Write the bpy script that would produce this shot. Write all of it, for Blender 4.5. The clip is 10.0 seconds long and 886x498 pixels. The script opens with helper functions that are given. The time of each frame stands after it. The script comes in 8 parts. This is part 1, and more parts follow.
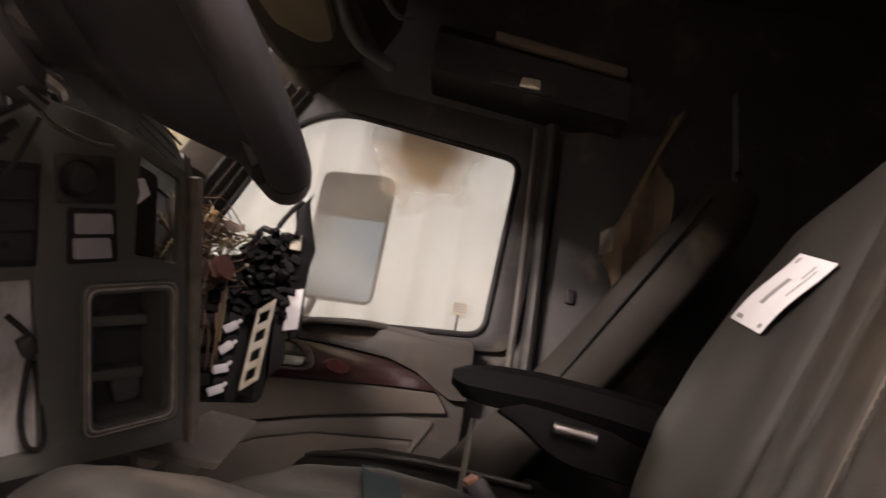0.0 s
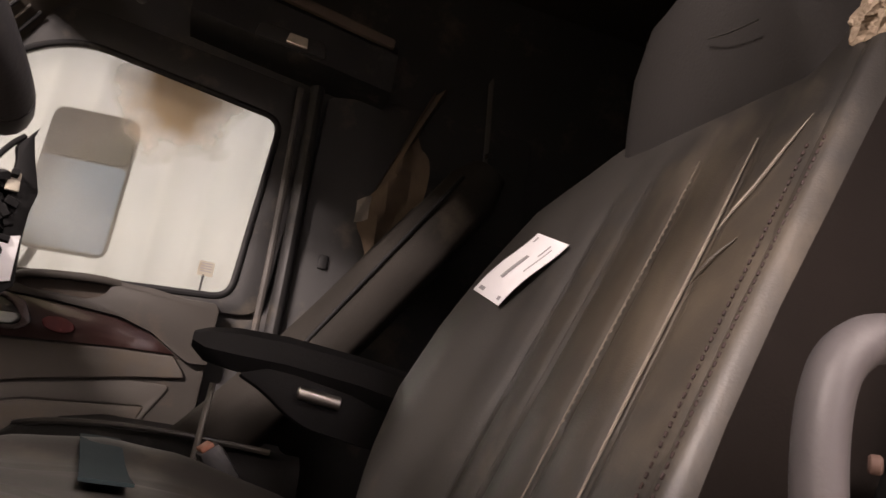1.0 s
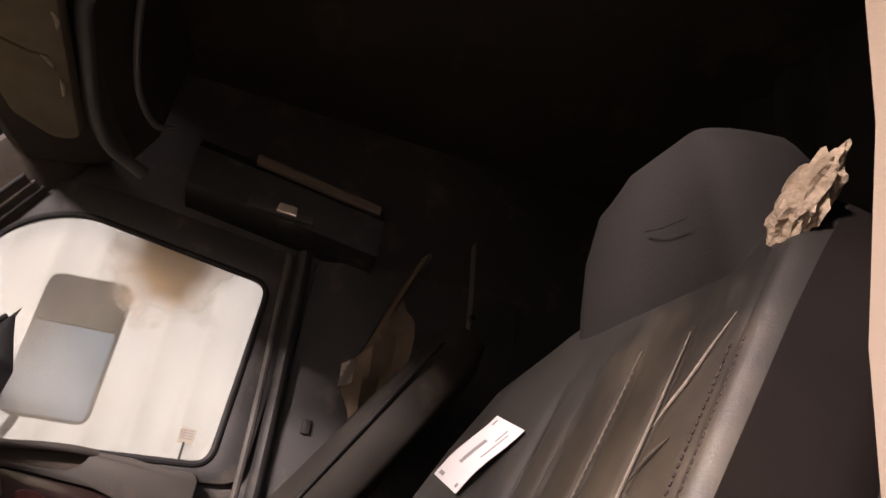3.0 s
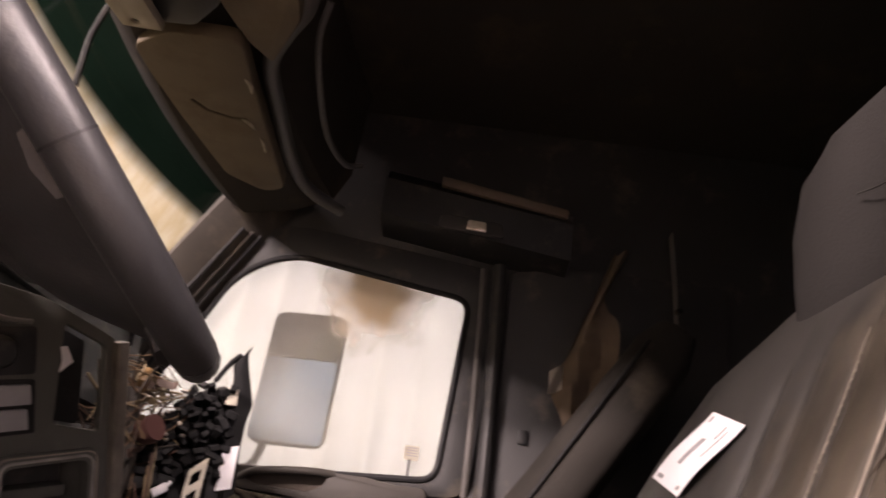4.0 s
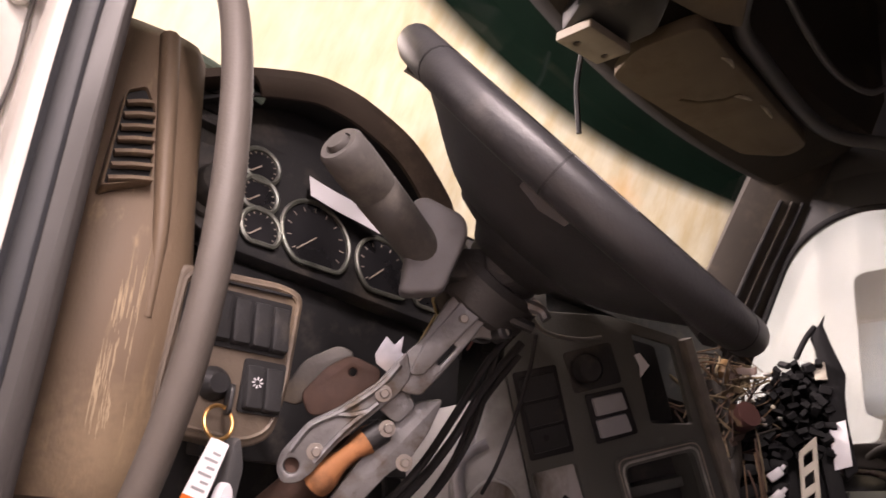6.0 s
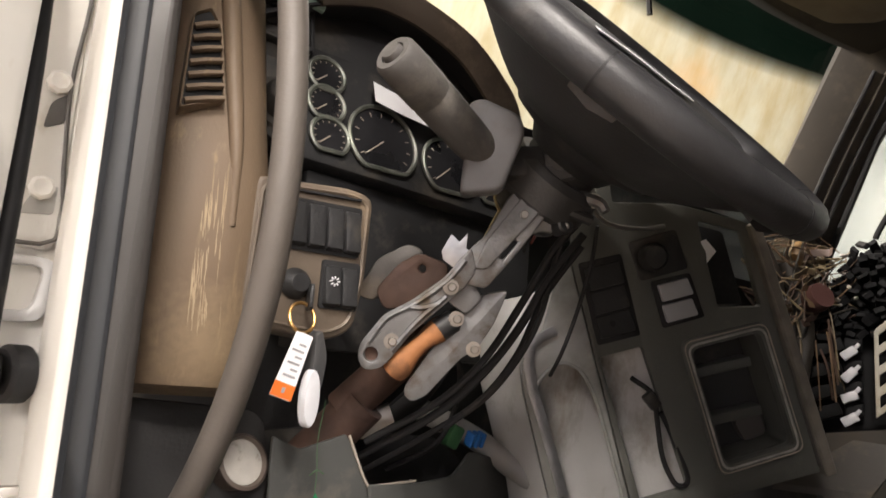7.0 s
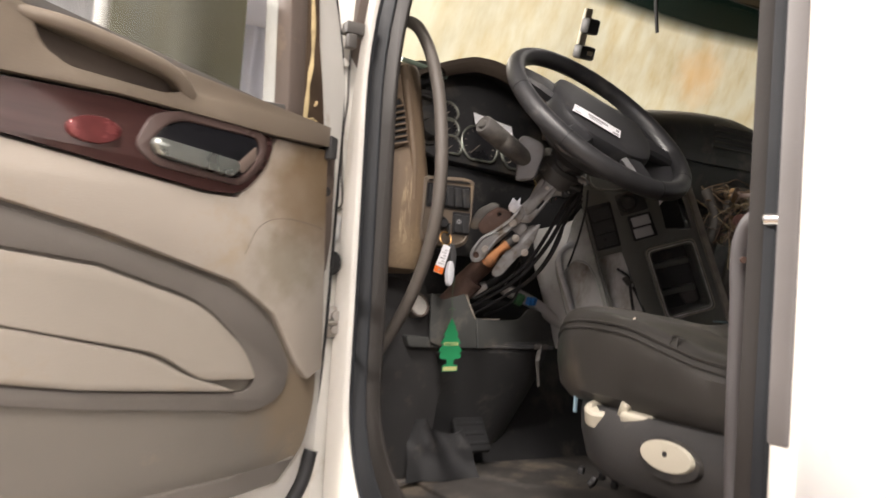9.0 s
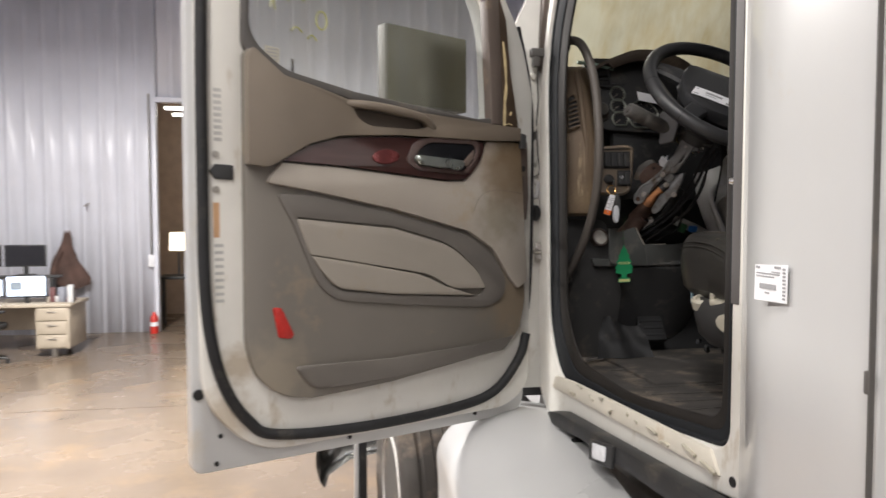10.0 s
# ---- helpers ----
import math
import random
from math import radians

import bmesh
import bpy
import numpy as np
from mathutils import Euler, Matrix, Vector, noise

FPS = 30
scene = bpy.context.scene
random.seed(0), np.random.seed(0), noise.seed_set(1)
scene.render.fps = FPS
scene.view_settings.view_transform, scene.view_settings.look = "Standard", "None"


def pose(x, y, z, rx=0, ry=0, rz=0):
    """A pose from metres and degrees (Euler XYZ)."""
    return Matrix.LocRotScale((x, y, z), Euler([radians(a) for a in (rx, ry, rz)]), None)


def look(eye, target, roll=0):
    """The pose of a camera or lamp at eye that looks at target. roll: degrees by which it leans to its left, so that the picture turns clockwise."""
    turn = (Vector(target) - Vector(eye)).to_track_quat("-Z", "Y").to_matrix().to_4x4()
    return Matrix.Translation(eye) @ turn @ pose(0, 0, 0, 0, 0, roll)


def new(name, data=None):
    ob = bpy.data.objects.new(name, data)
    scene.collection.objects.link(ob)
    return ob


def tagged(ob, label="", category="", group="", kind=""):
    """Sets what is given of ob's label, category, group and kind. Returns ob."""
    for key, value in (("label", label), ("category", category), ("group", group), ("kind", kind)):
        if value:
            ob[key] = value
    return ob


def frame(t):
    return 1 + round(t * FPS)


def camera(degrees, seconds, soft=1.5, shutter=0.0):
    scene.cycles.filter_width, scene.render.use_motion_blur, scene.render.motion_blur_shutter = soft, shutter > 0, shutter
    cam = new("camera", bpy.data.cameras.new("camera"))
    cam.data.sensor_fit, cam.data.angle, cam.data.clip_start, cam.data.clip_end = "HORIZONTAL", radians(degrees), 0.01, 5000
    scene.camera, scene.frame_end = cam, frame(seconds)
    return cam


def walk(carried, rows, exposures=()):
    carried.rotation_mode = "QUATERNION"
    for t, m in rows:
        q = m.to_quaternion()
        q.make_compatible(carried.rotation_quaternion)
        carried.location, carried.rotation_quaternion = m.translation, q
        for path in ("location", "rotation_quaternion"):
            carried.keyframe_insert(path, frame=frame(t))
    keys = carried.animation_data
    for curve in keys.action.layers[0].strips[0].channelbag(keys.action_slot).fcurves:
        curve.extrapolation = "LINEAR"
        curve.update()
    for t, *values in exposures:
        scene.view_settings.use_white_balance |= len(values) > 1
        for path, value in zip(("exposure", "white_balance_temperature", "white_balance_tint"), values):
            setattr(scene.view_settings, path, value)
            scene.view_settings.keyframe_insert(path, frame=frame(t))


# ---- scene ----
cam = camera(61.9, 10.0, shutter=0.3)
PATH = [
    (0, (-0.008, 0.539, 1.956), (1.928, 0.675, 2.438), 10.5),
    (0.5, (0.008, 0.537, 1.956), (1.933, 0.325, 2.456), 10.4),
    (1, (0.007, 0.539, 1.957), (1.87, 0.017, 2.464), 9.7),
    (1.5, (-0.011, 0.528, 1.973), (1.846, -0.027, 2.467), 9.6),
    (2, (-0.043, 0.514, 2.0), (1.79, -0.008, 2.606), 9.5),
    (2.2, (-0.038, 0.513, 1.998), (1.752, 0.037, 2.753), 9.6),
    (3.3, (-0.042, 0.503, 1.997), (1.704, 0.123, 2.894), 9.5),
    (3.5, (-0.044, 0.500, 1.997), (1.736, 0.236, 2.872), 9.4),
    (4, (-0.039, 0.492, 1.999), (1.786, 0.595, 2.809), 9.2),
    (4.5, (-0.043, 0.477, 1.988), (1.738, 0.954, 2.763), 8.0),
    (5, (-0.051, 0.460, 1.992), (1.614, 1.290, 2.724), 7.1),
    (5.5, (-0.052, 0.453, 1.986), (1.427, 1.605, 2.685), 5.4),
    (5.7, (-0.046, 0.451, 1.984), (1.342, 1.725, 2.658), 5.6),
    (6.8, (-0.037, 0.418, 1.978), (1.139, 1.963, 2.455), 4.4),
    (7, (-0.049, 0.406, 1.981), (1.145, 1.975, 2.317), 4.3),
    (7.5, (-0.116, 0.361, 1.956), (1.077, 1.94, 2.245), 4.2),
    (8, (-0.215, 0.225, 1.937), (0.955, 1.822, 2.218), 4.5),
    (8.5, (-0.332, 0.01, 1.929), (0.794, 1.647, 2.164), 4.6),
    (9, (-0.511, -0.315, 1.918), (0.486, 1.416, 2.025), 4.0),
    (9.5, (-0.575, -0.721, 1.915), (0.084, 1.167, 1.866), 2.3),
    (10, (-0.589, -1.102, 1.955), (-0.274, 0.871, 1.858), -0.1),
]
walk(cam, [(t, look(eye, to, lean)) for t, eye, to, lean in PATH], [(0, 0.1, 7050, 27), (2.0, 0.2, 7100, 29), (3.5, 0.52, 7050, 33), (4.5, 0.6, 7050, 36), (5.5, 0.5, 7000, 40), (7.0, 0.5, 6680, 14), (7.5, 0.35, 6700, 14), (8.5, 0.32, 6550, 14), (9.0, 0.12, 6600, 15), (9.5, -0.55, 6350, 13), (10.0, -0.95, 6250, 12)])

# ---- light ----
world = bpy.data.worlds.new("shop_air")
scene.world = world
world.use_nodes = True
world.node_tree.nodes["Background"].inputs[0].default_value = (0.9, 0.95, 1.0, 1)
world.node_tree.nodes["Background"].inputs[1].default_value = 0.05


def area_lamp(name, x, y, z, sx, sy, watts, col=(1.0, 0.955, 0.88), target=None):
    d = bpy.data.lights.new(name, "AREA")
    d.shape, d.size, d.size_y, d.energy, d.color = "RECTANGLE", sx, sy, watts, col
    o = new(name, d)
    o.matrix_world = look((x, y, z), target or (x, y, 0))
    return o


LAMPS = [(-1.6, -1.9, 320), (-3.4, 4.8, 2150), (1.0, 6.0, 110), (4.0, -1.5, 34), (4.0, 4.0, 40), (-4.6, -1.6, 450), (-2.4, -6.3, 480)]
for lx, ly, watts in LAMPS:
    area_lamp("shop_tube_light", lx, ly, 4.7 if ly > 4.5 and lx < 0 else 5.62, 0.5, 2.2, watts)

# ---- materials ----
def mat(name, col, rough=0.6, var=0.15, scale=6.0, fine=120.0, bump=0.12, metal=0.0, stain=None, spec=0.5, coat=0.0, stretch=(1, 1, 1), grain=0.0, bdist=0.002):
    """Painted, plastic, metal or cloth surface: two scales of variation, optional stains (colour, share, size)."""
    m = bpy.data.materials.new(name)
    m.use_nodes = True
    nt = m.node_tree
    n, l = nt.nodes, nt.links
    p = n["Principled BSDF"]
    tc = n.new("ShaderNodeTexCoord")
    mp = n.new("ShaderNodeMapping")
    mp.inputs["Scale"].default_value = stretch
    l.new(tc.outputs["Object"], mp.inputs["Vector"])
    a = n.new("ShaderNodeTexNoise")
    a.inputs["Scale"].default_value, a.inputs["Detail"].default_value = scale, 6
    b = n.new("ShaderNodeTexNoise")
    b.inputs["Scale"].default_value, b.inputs["Detail"].default_value = fine, 3
    l.new(mp.outputs[0], a.inputs["Vector"])
    l.new(mp.outputs[0], b.inputs["Vector"])
    r = n.new("ShaderNodeValToRGB")
    c = Vector(col[:3])
    r.color_ramp.elements[0].position, r.color_ramp.elements[1].position = 0.3, 0.7
    r.color_ramp.elements[0].color = (*(c * (1 - var)), 1)
    r.color_ramp.elements[1].color = (*(c * (1 + var)), 1)
    l.new(a.outputs["Fac"], r.inputs[0])
    out = r.outputs[0]
    if grain:
        g = n.new("ShaderNodeMix")
        g.data_type, g.blend_type = "RGBA", "MULTIPLY"
        g.inputs[0].default_value = grain
        l.new(out, g.inputs[6])
        l.new(b.outputs["Fac"], g.inputs[7])
        out = g.outputs[2]
    if stain:
        scol, share, size = stain[:3]
        s = n.new("ShaderNodeTexNoise")
        s.inputs["Scale"].default_value, s.inputs["Detail"].default_value, s.inputs["Roughness"].default_value = size, 8, 0.65
        if len(stain) > 3:
            ms = n.new("ShaderNodeMapping")
            ms.inputs["Scale"].default_value = stain[3]
            l.new(tc.outputs["Object"], ms.inputs["Vector"])
            l.new(ms.outputs[0], s.inputs["Vector"])
        else:
            l.new(mp.outputs[0], s.inputs["Vector"])
        sr = n.new("ShaderNodeValToRGB")
        mid = 0.72 - 0.4 * share
        sr.color_ramp.elements[0].position, sr.color_ramp.elements[1].position = mid - 0.06, mid + 0.1
        sr.color_ramp.elements[0].color, sr.color_ramp.elements[1].color = (0, 0, 0, 1), (1, 1, 1, 1)
        l.new(s.outputs["Fac"], sr.inputs[0])
        x = n.new("ShaderNodeMix")
        x.data_type = "RGBA"
        l.new(sr.outputs[0], x.inputs[0])
        l.new(out, x.inputs[6])
        x.inputs[7].default_value = (*scol, 1)
        out = x.outputs[2]
    l.new(out, p.inputs["Base Color"])
    rr = n.new("ShaderNodeMapRange")
    rr.inputs["To Min"].default_value, rr.inputs["To Max"].default_value = max(0.03, rough - 0.12), min(1, rough + 0.12)
    l.new(a.outputs["Fac"], rr.inputs["Value"])
    l.new(rr.outputs[0], p.inputs["Roughness"])
    if bump:
        bp = n.new("ShaderNodeBump")
        bp.inputs["Strength"].default_value, bp.inputs["Distance"].default_value = bump, bdist
        l.new(b.outputs["Fac"], bp.inputs["Height"])
        l.new(bp.outputs[0], p.inputs["Normal"])
    p.inputs["Metallic"].default_value = metal
    p.inputs["Specular IOR Level"].default_value = spec
    p.inputs["Coat Weight"].default_value = coat
    return m


def blot(m, centre, radius, col, share=1.0, rough=3.0):
    """Soft-edged stain of its own shape on a finished material."""
    n, l = m.node_tree.nodes, m.node_tree.links
    p = n["Principled BSDF"]
    old = p.inputs["Base Color"].links[0].from_socket
    f = blot_factor(n, l, centre, radius, share, rough)
    x = n.new("ShaderNodeMix")
    x.data_type = "RGBA"
    l.new(f, x.inputs[0])
    l.new(old, x.inputs[6])
    x.inputs[7].default_value = (*col, 1)
    l.new(x.outputs[2], p.inputs["Base Color"])
    return m


def blot_factor(n, l, centre, radius, share, rough):
    tc = n.new("ShaderNodeTexCoord")
    d = n.new("ShaderNodeVectorMath")
    d.operation = "DISTANCE"
    l.new(tc.outputs["Object"], d.inputs[0])
    d.inputs[1].default_value = centre
    s = n.new("ShaderNodeTexNoise")
    s.inputs["Scale"].default_value, s.inputs["Detail"].default_value = rough / radius, 6
    l.new(tc.outputs["Object"], s.inputs["Vector"])
    k = n.new("ShaderNodeMath")
    k.operation = "MULTIPLY_ADD"
    l.new(s.outputs["Fac"], k.inputs[0])
    k.inputs[1].default_value = radius * 1.1
    l.new(d.outputs["Value"], k.inputs[2])
    r = n.new("ShaderNodeMapRange")
    r.inputs["From Min"].default_value, r.inputs["From Max"].default_value = radius * 1.75, radius * 0.9
    r.inputs["To Min"].default_value, r.inputs["To Max"].default_value = 0, share
    l.new(k.outputs[0], r.inputs["Value"])
    return r.outputs[0]


def dirty_glass(name, clear, film, streak, amount, stretch=(3, 3, 0.6), band=None, spot=None, haze=0.0):
    """Grimy glass: clear pane with a dust film that scatters the light behind it, thicker in streaks; band: a green sunshade strip above that height."""
    m = bpy.data.materials.new(name)
    m.use_nodes = True
    nt = m.node_tree
    n, l = nt.nodes, nt.links
    n.remove(n["Principled BSDF"])
    tc = n.new("ShaderNodeTexCoord")
    mp = n.new("ShaderNodeMapping")
    mp.inputs["Scale"].default_value = stretch
    l.new(tc.outputs["Object"], mp.inputs["Vector"])
    a = n.new("ShaderNodeTexNoise")
    a.inputs["Scale"].default_value, a.inputs["Detail"].default_value, a.inputs["Roughness"].default_value = 3.0, 7, 0.6
    l.new(mp.outputs[0], a.inputs["Vector"])
    f = n.new("ShaderNodeTexNoise")
    f.inputs["Scale"].default_value, f.inputs["Detail"].default_value = 2.2, 4
    l.new(tc.outputs["Object"], f.inputs["Vector"])
    cr = n.new("ShaderNodeValToRGB")
    cr.color_ramp.elements[0].position, cr.color_ramp.elements[1].position = 0.38, 0.68
    cr.color_ramp.elements[0].color, cr.color_ramp.elements[1].color = (*film, 1), (*streak, 1)
    l.new(a.outputs["Fac"], cr.inputs[0])
    grime = cr.outputs[0]
    if spot:
        sf = blot_factor(n, l, spot[0], spot[1], spot[3], 2.0)
        sx = n.new("ShaderNodeMix")
        sx.data_type = "RGBA"
        l.new(sf, sx.inputs[0])
        l.new(grime, sx.inputs[6])
        sx.inputs[7].default_value = (*spot[2], 1)
        grime = sx.outputs[2]
    t = n.new("ShaderNodeBsdfTranslucent")
    d = n.new("ShaderNodeBsdfDiffuse")
    l.new(grime, t.inputs[0])
    l.new(grime, d.inputs[0])
    td = n.new("ShaderNodeMixShader")
    td.inputs[0].default_value = 0.25
    l.new(t.outputs[0], td.inputs[1])
    l.new(d.outputs[0], td.inputs[2])
    tr = n.new("ShaderNodeBsdfRefraction" if haze else "ShaderNodeBsdfTransparent")
    tr.inputs[0].default_value = (*clear, 1)
    if haze:
        tr.inputs["Roughness"].default_value, tr.inputs["IOR"].default_value = haze, 1.08
    if band:
        sep = n.new("ShaderNodeSeparateXYZ")
        l.new(tc.outputs["Object"], sep.inputs[0])
        br = n.new("ShaderNodeMapRange")
        br.inputs["From Min"].default_value, br.inputs["From Max"].default_value = band[0], band[1]
        sl = n.new("ShaderNodeMath")
        sl.operation = "MULTIPLY_ADD"
        l.new(sep.outputs["X"], sl.inputs[0])
        sl.inputs[1].default_value = -0.045
        l.new(sep.outputs["Z"], sl.inputs[2])
        l.new(sl.outputs[0], br.inputs["Value"])
        bm_ = n.new("ShaderNodeMix")
        bm_.data_type = "RGBA"
        l.new(br.outputs[0], bm_.inputs[0])
        bm_.inputs[6].default_value, bm_.inputs[7].default_value = (*clear, 1), (*band[2], 1)
        l.new(bm_.outputs[2], tr.inputs[0])
        b2 = n.new("ShaderNodeMix")
        b2.data_type, b2.blend_type = "RGBA", "MIX"
        l.new(br.outputs[0], b2.inputs[0])
        l.new(grime, b2.inputs[6])
        b2.inputs[7].default_value = (*(Vector(band[2]) * 0.8), 1)
        l.new(b2.outputs[2], t.inputs[0])
        l.new(b2.outputs[2], d.inputs[0])
    mr = n.new("ShaderNodeMapRange")
    mr.inputs["From Min"].default_value, mr.inputs["From Max"].default_value = 0.3, 0.7
    mr.inputs["To Min"].default_value, mr.inputs["To Max"].default_value = max(0, amount - min(0.2, 0.7 * amount)), min(1, amount + min(0.2, 0.7 * amount))
    l.new(f.outputs["Fac"], mr.inputs["Value"])
    mx = n.new("ShaderNodeMixShader")
    cover = mr.outputs[0]
    if spot:
        mm = n.new("ShaderNodeMath")
        mm.operation = "MAXIMUM"
        l.new(cover, mm.inputs[0])
        l.new(sf, mm.inputs[1])
        cover = mm.outputs[0]
    l.new(cover, mx.inputs[0])
    l.new(tr.outputs[0], mx.inputs[1])
    l.new(td.outputs[0], mx.inputs[2])
    g = n.new("ShaderNodeBsdfGlossy")
    g.inputs["Roughness"].default_value = 0.12
    m2 = n.new("ShaderNodeMixShader")
    m2.inputs[0].default_value = 0.04
    l.new(mx.outputs[0], m2.inputs[1])
    l.new(g.outputs[0], m2.inputs[2])
    l.new(m2.outputs[0], n["Material Output"].inputs[0])
    return m


def glow(name, col, strength):
    m = bpy.data.materials.new(name)
    m.use_nodes = True
    p = m.node_tree.nodes["Principled BSDF"]
    p.inputs["Base Color"].default_value = (*col, 1)
    p.inputs["Emission Color"].default_value = (*col, 1)
    p.inputs["Emission Strength"].default_value = strength
    return m


WHITE = mat("white_truck_paint", (0.52, 0.52, 0.515), 0.3, 0.04, 2.0, 60, 0.02, coat=0.4, stain=((0.5, 0.45, 0.38), 0.12, 5))
JAMB = mat("grimy_white_paint", (0.68, 0.66, 0.61), 0.45, 0.08, 5.0, 80, 0.05, stain=((0.44, 0.37, 0.27), 0.2, 16, (1, 1, 0.4)))
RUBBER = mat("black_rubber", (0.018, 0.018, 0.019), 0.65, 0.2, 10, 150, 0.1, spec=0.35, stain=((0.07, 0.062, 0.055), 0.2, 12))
GREYPLAST = mat("grey_brown_plastic", (0.085, 0.078, 0.072), 0.62, 0.12, 6, 260, 0.2, stain=((0.20, 0.16, 0.12), 0.22, 6))
BLACKPLAST = mat("black_plastic", (0.022, 0.022, 0.023), 0.5, 0.2, 8, 300, 0.2, stain=((0.085, 0.075, 0.062), 0.3, 9))
DARKPLAST = mat("dark_grey_plastic", (0.038, 0.037, 0.037), 0.58, 0.15, 7, 280, 0.2, stain=((0.11, 0.095, 0.075), 0.25, 7))
TANPLAST = mat("dusty_brown_plastic", (0.150, 0.105, 0.067), 0.6, 0.18, 5, 260, 0.18, stain=((0.33, 0.24, 0.14), 0.2, 7, (7, 7, 0.9)), stretch=(1.6, 1.6, 0.7))
BROWNPLAST = mat("brown_trim_plastic", (0.125, 0.098, 0.083), 0.6, 0.1, 6, 260, 0.15, stain=((0.28, 0.21, 0.14), 0.2, 5))
TRIMGREY = mat("taupe_door_plastic", (0.168, 0.152, 0.13), 0.62, 0.06, 5, 320, 0.15, stain=((0.30, 0.235, 0.16), 0.25, 4))
# Shaded copy of the light taupe vinyl, for the passenger door only.
SHADEVINYL = mat("shaded_taupe_vinyl", (0.125, 0.11, 0.094), 0.62, 0.08, 5, 420, 0.18, stain=((0.15, 0.12, 0.09), 0.3, 5))
TRIMLIGHT = mat("light_taupe_vinyl", (0.345, 0.308, 0.264), 0.6, 0.05, 5, 420, 0.18, stain=((0.33, 0.26, 0.17), 0.2, 5))
LEATHER = mat("worn_black_leather", (0.030, 0.028, 0.0255), 0.42, 0.15, 9, 520, 0.2, stain=((0.10, 0.085, 0.066), 0.28, 6, (1, 1, 0.5)), bdist=0.001, spec=0.5)
LEATHERDARK = mat("dark_seat_leather", (0.011, 0.0105, 0.0105), 0.6, 0.15, 9, 330, 0.3, stain=((0.05, 0.045, 0.04), 0.16, 6), spec=0.22)
CARPET = mat("dirty_floor_mat", (0.045, 0.04, 0.036), 0.9, 0.3, 14, 200, 0.5, stain=((0.15, 0.12, 0.09), 0.35, 7))
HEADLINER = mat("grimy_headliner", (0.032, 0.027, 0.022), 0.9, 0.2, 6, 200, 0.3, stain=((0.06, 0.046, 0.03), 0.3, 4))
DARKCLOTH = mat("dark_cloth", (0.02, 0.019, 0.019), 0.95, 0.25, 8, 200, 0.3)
WOODTRIM = mat("dark_red_wood_trim", (0.05, 0.023, 0.021), 0.22, 0.25, 7, 40, 0.02, coat=0.5, stretch=(1, 1, 8))
ALU = mat("cast_aluminium", (0.22, 0.22, 0.222), 0.58, 0.25, 18, 120, 0.4, metal=0.8, stain=((0.12, 0.095, 0.07), 0.4, 22))
RUST = mat("rusty_steel", (0.075, 0.043, 0.032), 0.8, 0.4, 22, 90, 0.35, metal=0.2, stain=((0.10, 0.06, 0.05), 0.4, 20))
CHROME_DULL = mat("dull_bright_steel", (0.45, 0.46, 0.48), 0.4, 0.25, 30, 120, 0.2, metal=0.85)
STEEL = mat("dull_steel", (0.36, 0.34, 0.31), 0.38, 0.15, 18, 120, 0.15, metal=0.9)
CHROME = mat("worn_chrome", (0.72, 0.72, 0.70), 0.16, 0.05, 10, 60, 0.02, metal=1.0)
PAPER = mat("white_label_paper", (0.78, 0.78, 0.80), 0.55, 0.02, 5, 50, 0.02)
INK = mat("dark_label_ink", (0.30, 0.30, 0.31), 0.6, 0.05)
CREAM = mat("yellowed_cream_plastic", (0.45, 0.42, 0.34), 0.5, 0.06, 10, 90, 0.05, stain=((0.3, 0.25, 0.17), 0.25, 14))
GLASS_SIDE = dirty_glass("dusty_side_glass", (0.755, 0.79, 0.73), (0.86, 0.835, 0.79), (0.80, 0.74, 0.64), 0.13, (4, 4, 0.7), spot=((2.05, 0.79, 2.75), 0.17, (0.40, 0.29, 0.14), 0.8), haze=0.26)
GLASS_FRONT = dirty_glass("grimy_windshield_glass", (0.60, 0.585, 0.485), (0.485, 0.475, 0.385), (0.40, 0.345, 0.215), 0.6, (5, 5, 0.35), (2.742, 2.785, (0.006, 0.015, 0.010)), spot=((1.45, 1.45, 2.72), 0.11, (0.55, 0.33, 0.12), 0.55))
GLASS_DOOR = dirty_glass("dusty_door_glass", (0.93, 0.94, 0.92), (0.72, 0.74, 0.70), (0.60, 0.58, 0.46), 0.04, (4, 4, 0.7))
CONCRETE = mat("stained_concrete", (0.165, 0.128, 0.096), 0.26, 0.18, 1.2, 40, 0.08, stain=((0.205, 0.148, 0.098), 0.35, 1.6))
SHEETMETAL = mat("white_corrugated_metal", (0.72, 0.735, 0.81), 0.34, 0.05, 1.5, 30, 0.03)

# ---- mesh helpers ----
def frame_m(o, u, v):
    u = Vector(u).normalized()
    v = Vector(v)
    v = (v - u * v.dot(u)).normalized()
    w = u.cross(v)
    m = Matrix((u, v, w)).transposed().to_4x4()
    m.translation = Vector(o)
    return m


def link(name, bm, material, parent=None, label="", angle=38):
    bmesh.ops.recalc_face_normals(bm, faces=bm.faces)
    for f in bm.faces:
        f.smooth = True
    me = bpy.data.meshes.new(name)
    bm.to_mesh(me)
    bm.free()
    me.set_sharp_from_angle(angle=radians(angle))
    me.materials.append(material)
    ob = new(name, me)
    if parent:
        ob.parent = parent
    if label:
        ob["label"] = label
    return ob


def part(name, bm, material, parent, label="", angle=38):
    return link(name, bm, material, parent, label, angle)


def thing(name, label, category, group="", kind=""):
    return tagged(new(name), label, category, group, kind)


def joined(*bms):
    out = bmesh.new()
    for b in bms:
        me = bpy.data.meshes.new("tmp")
        b.to_mesh(me)
        b.free()
        out.from_mesh(me)
        bpy.data.meshes.remove(me)
    return out


def moved(bm, m):
    bm.transform(m)
    return bm


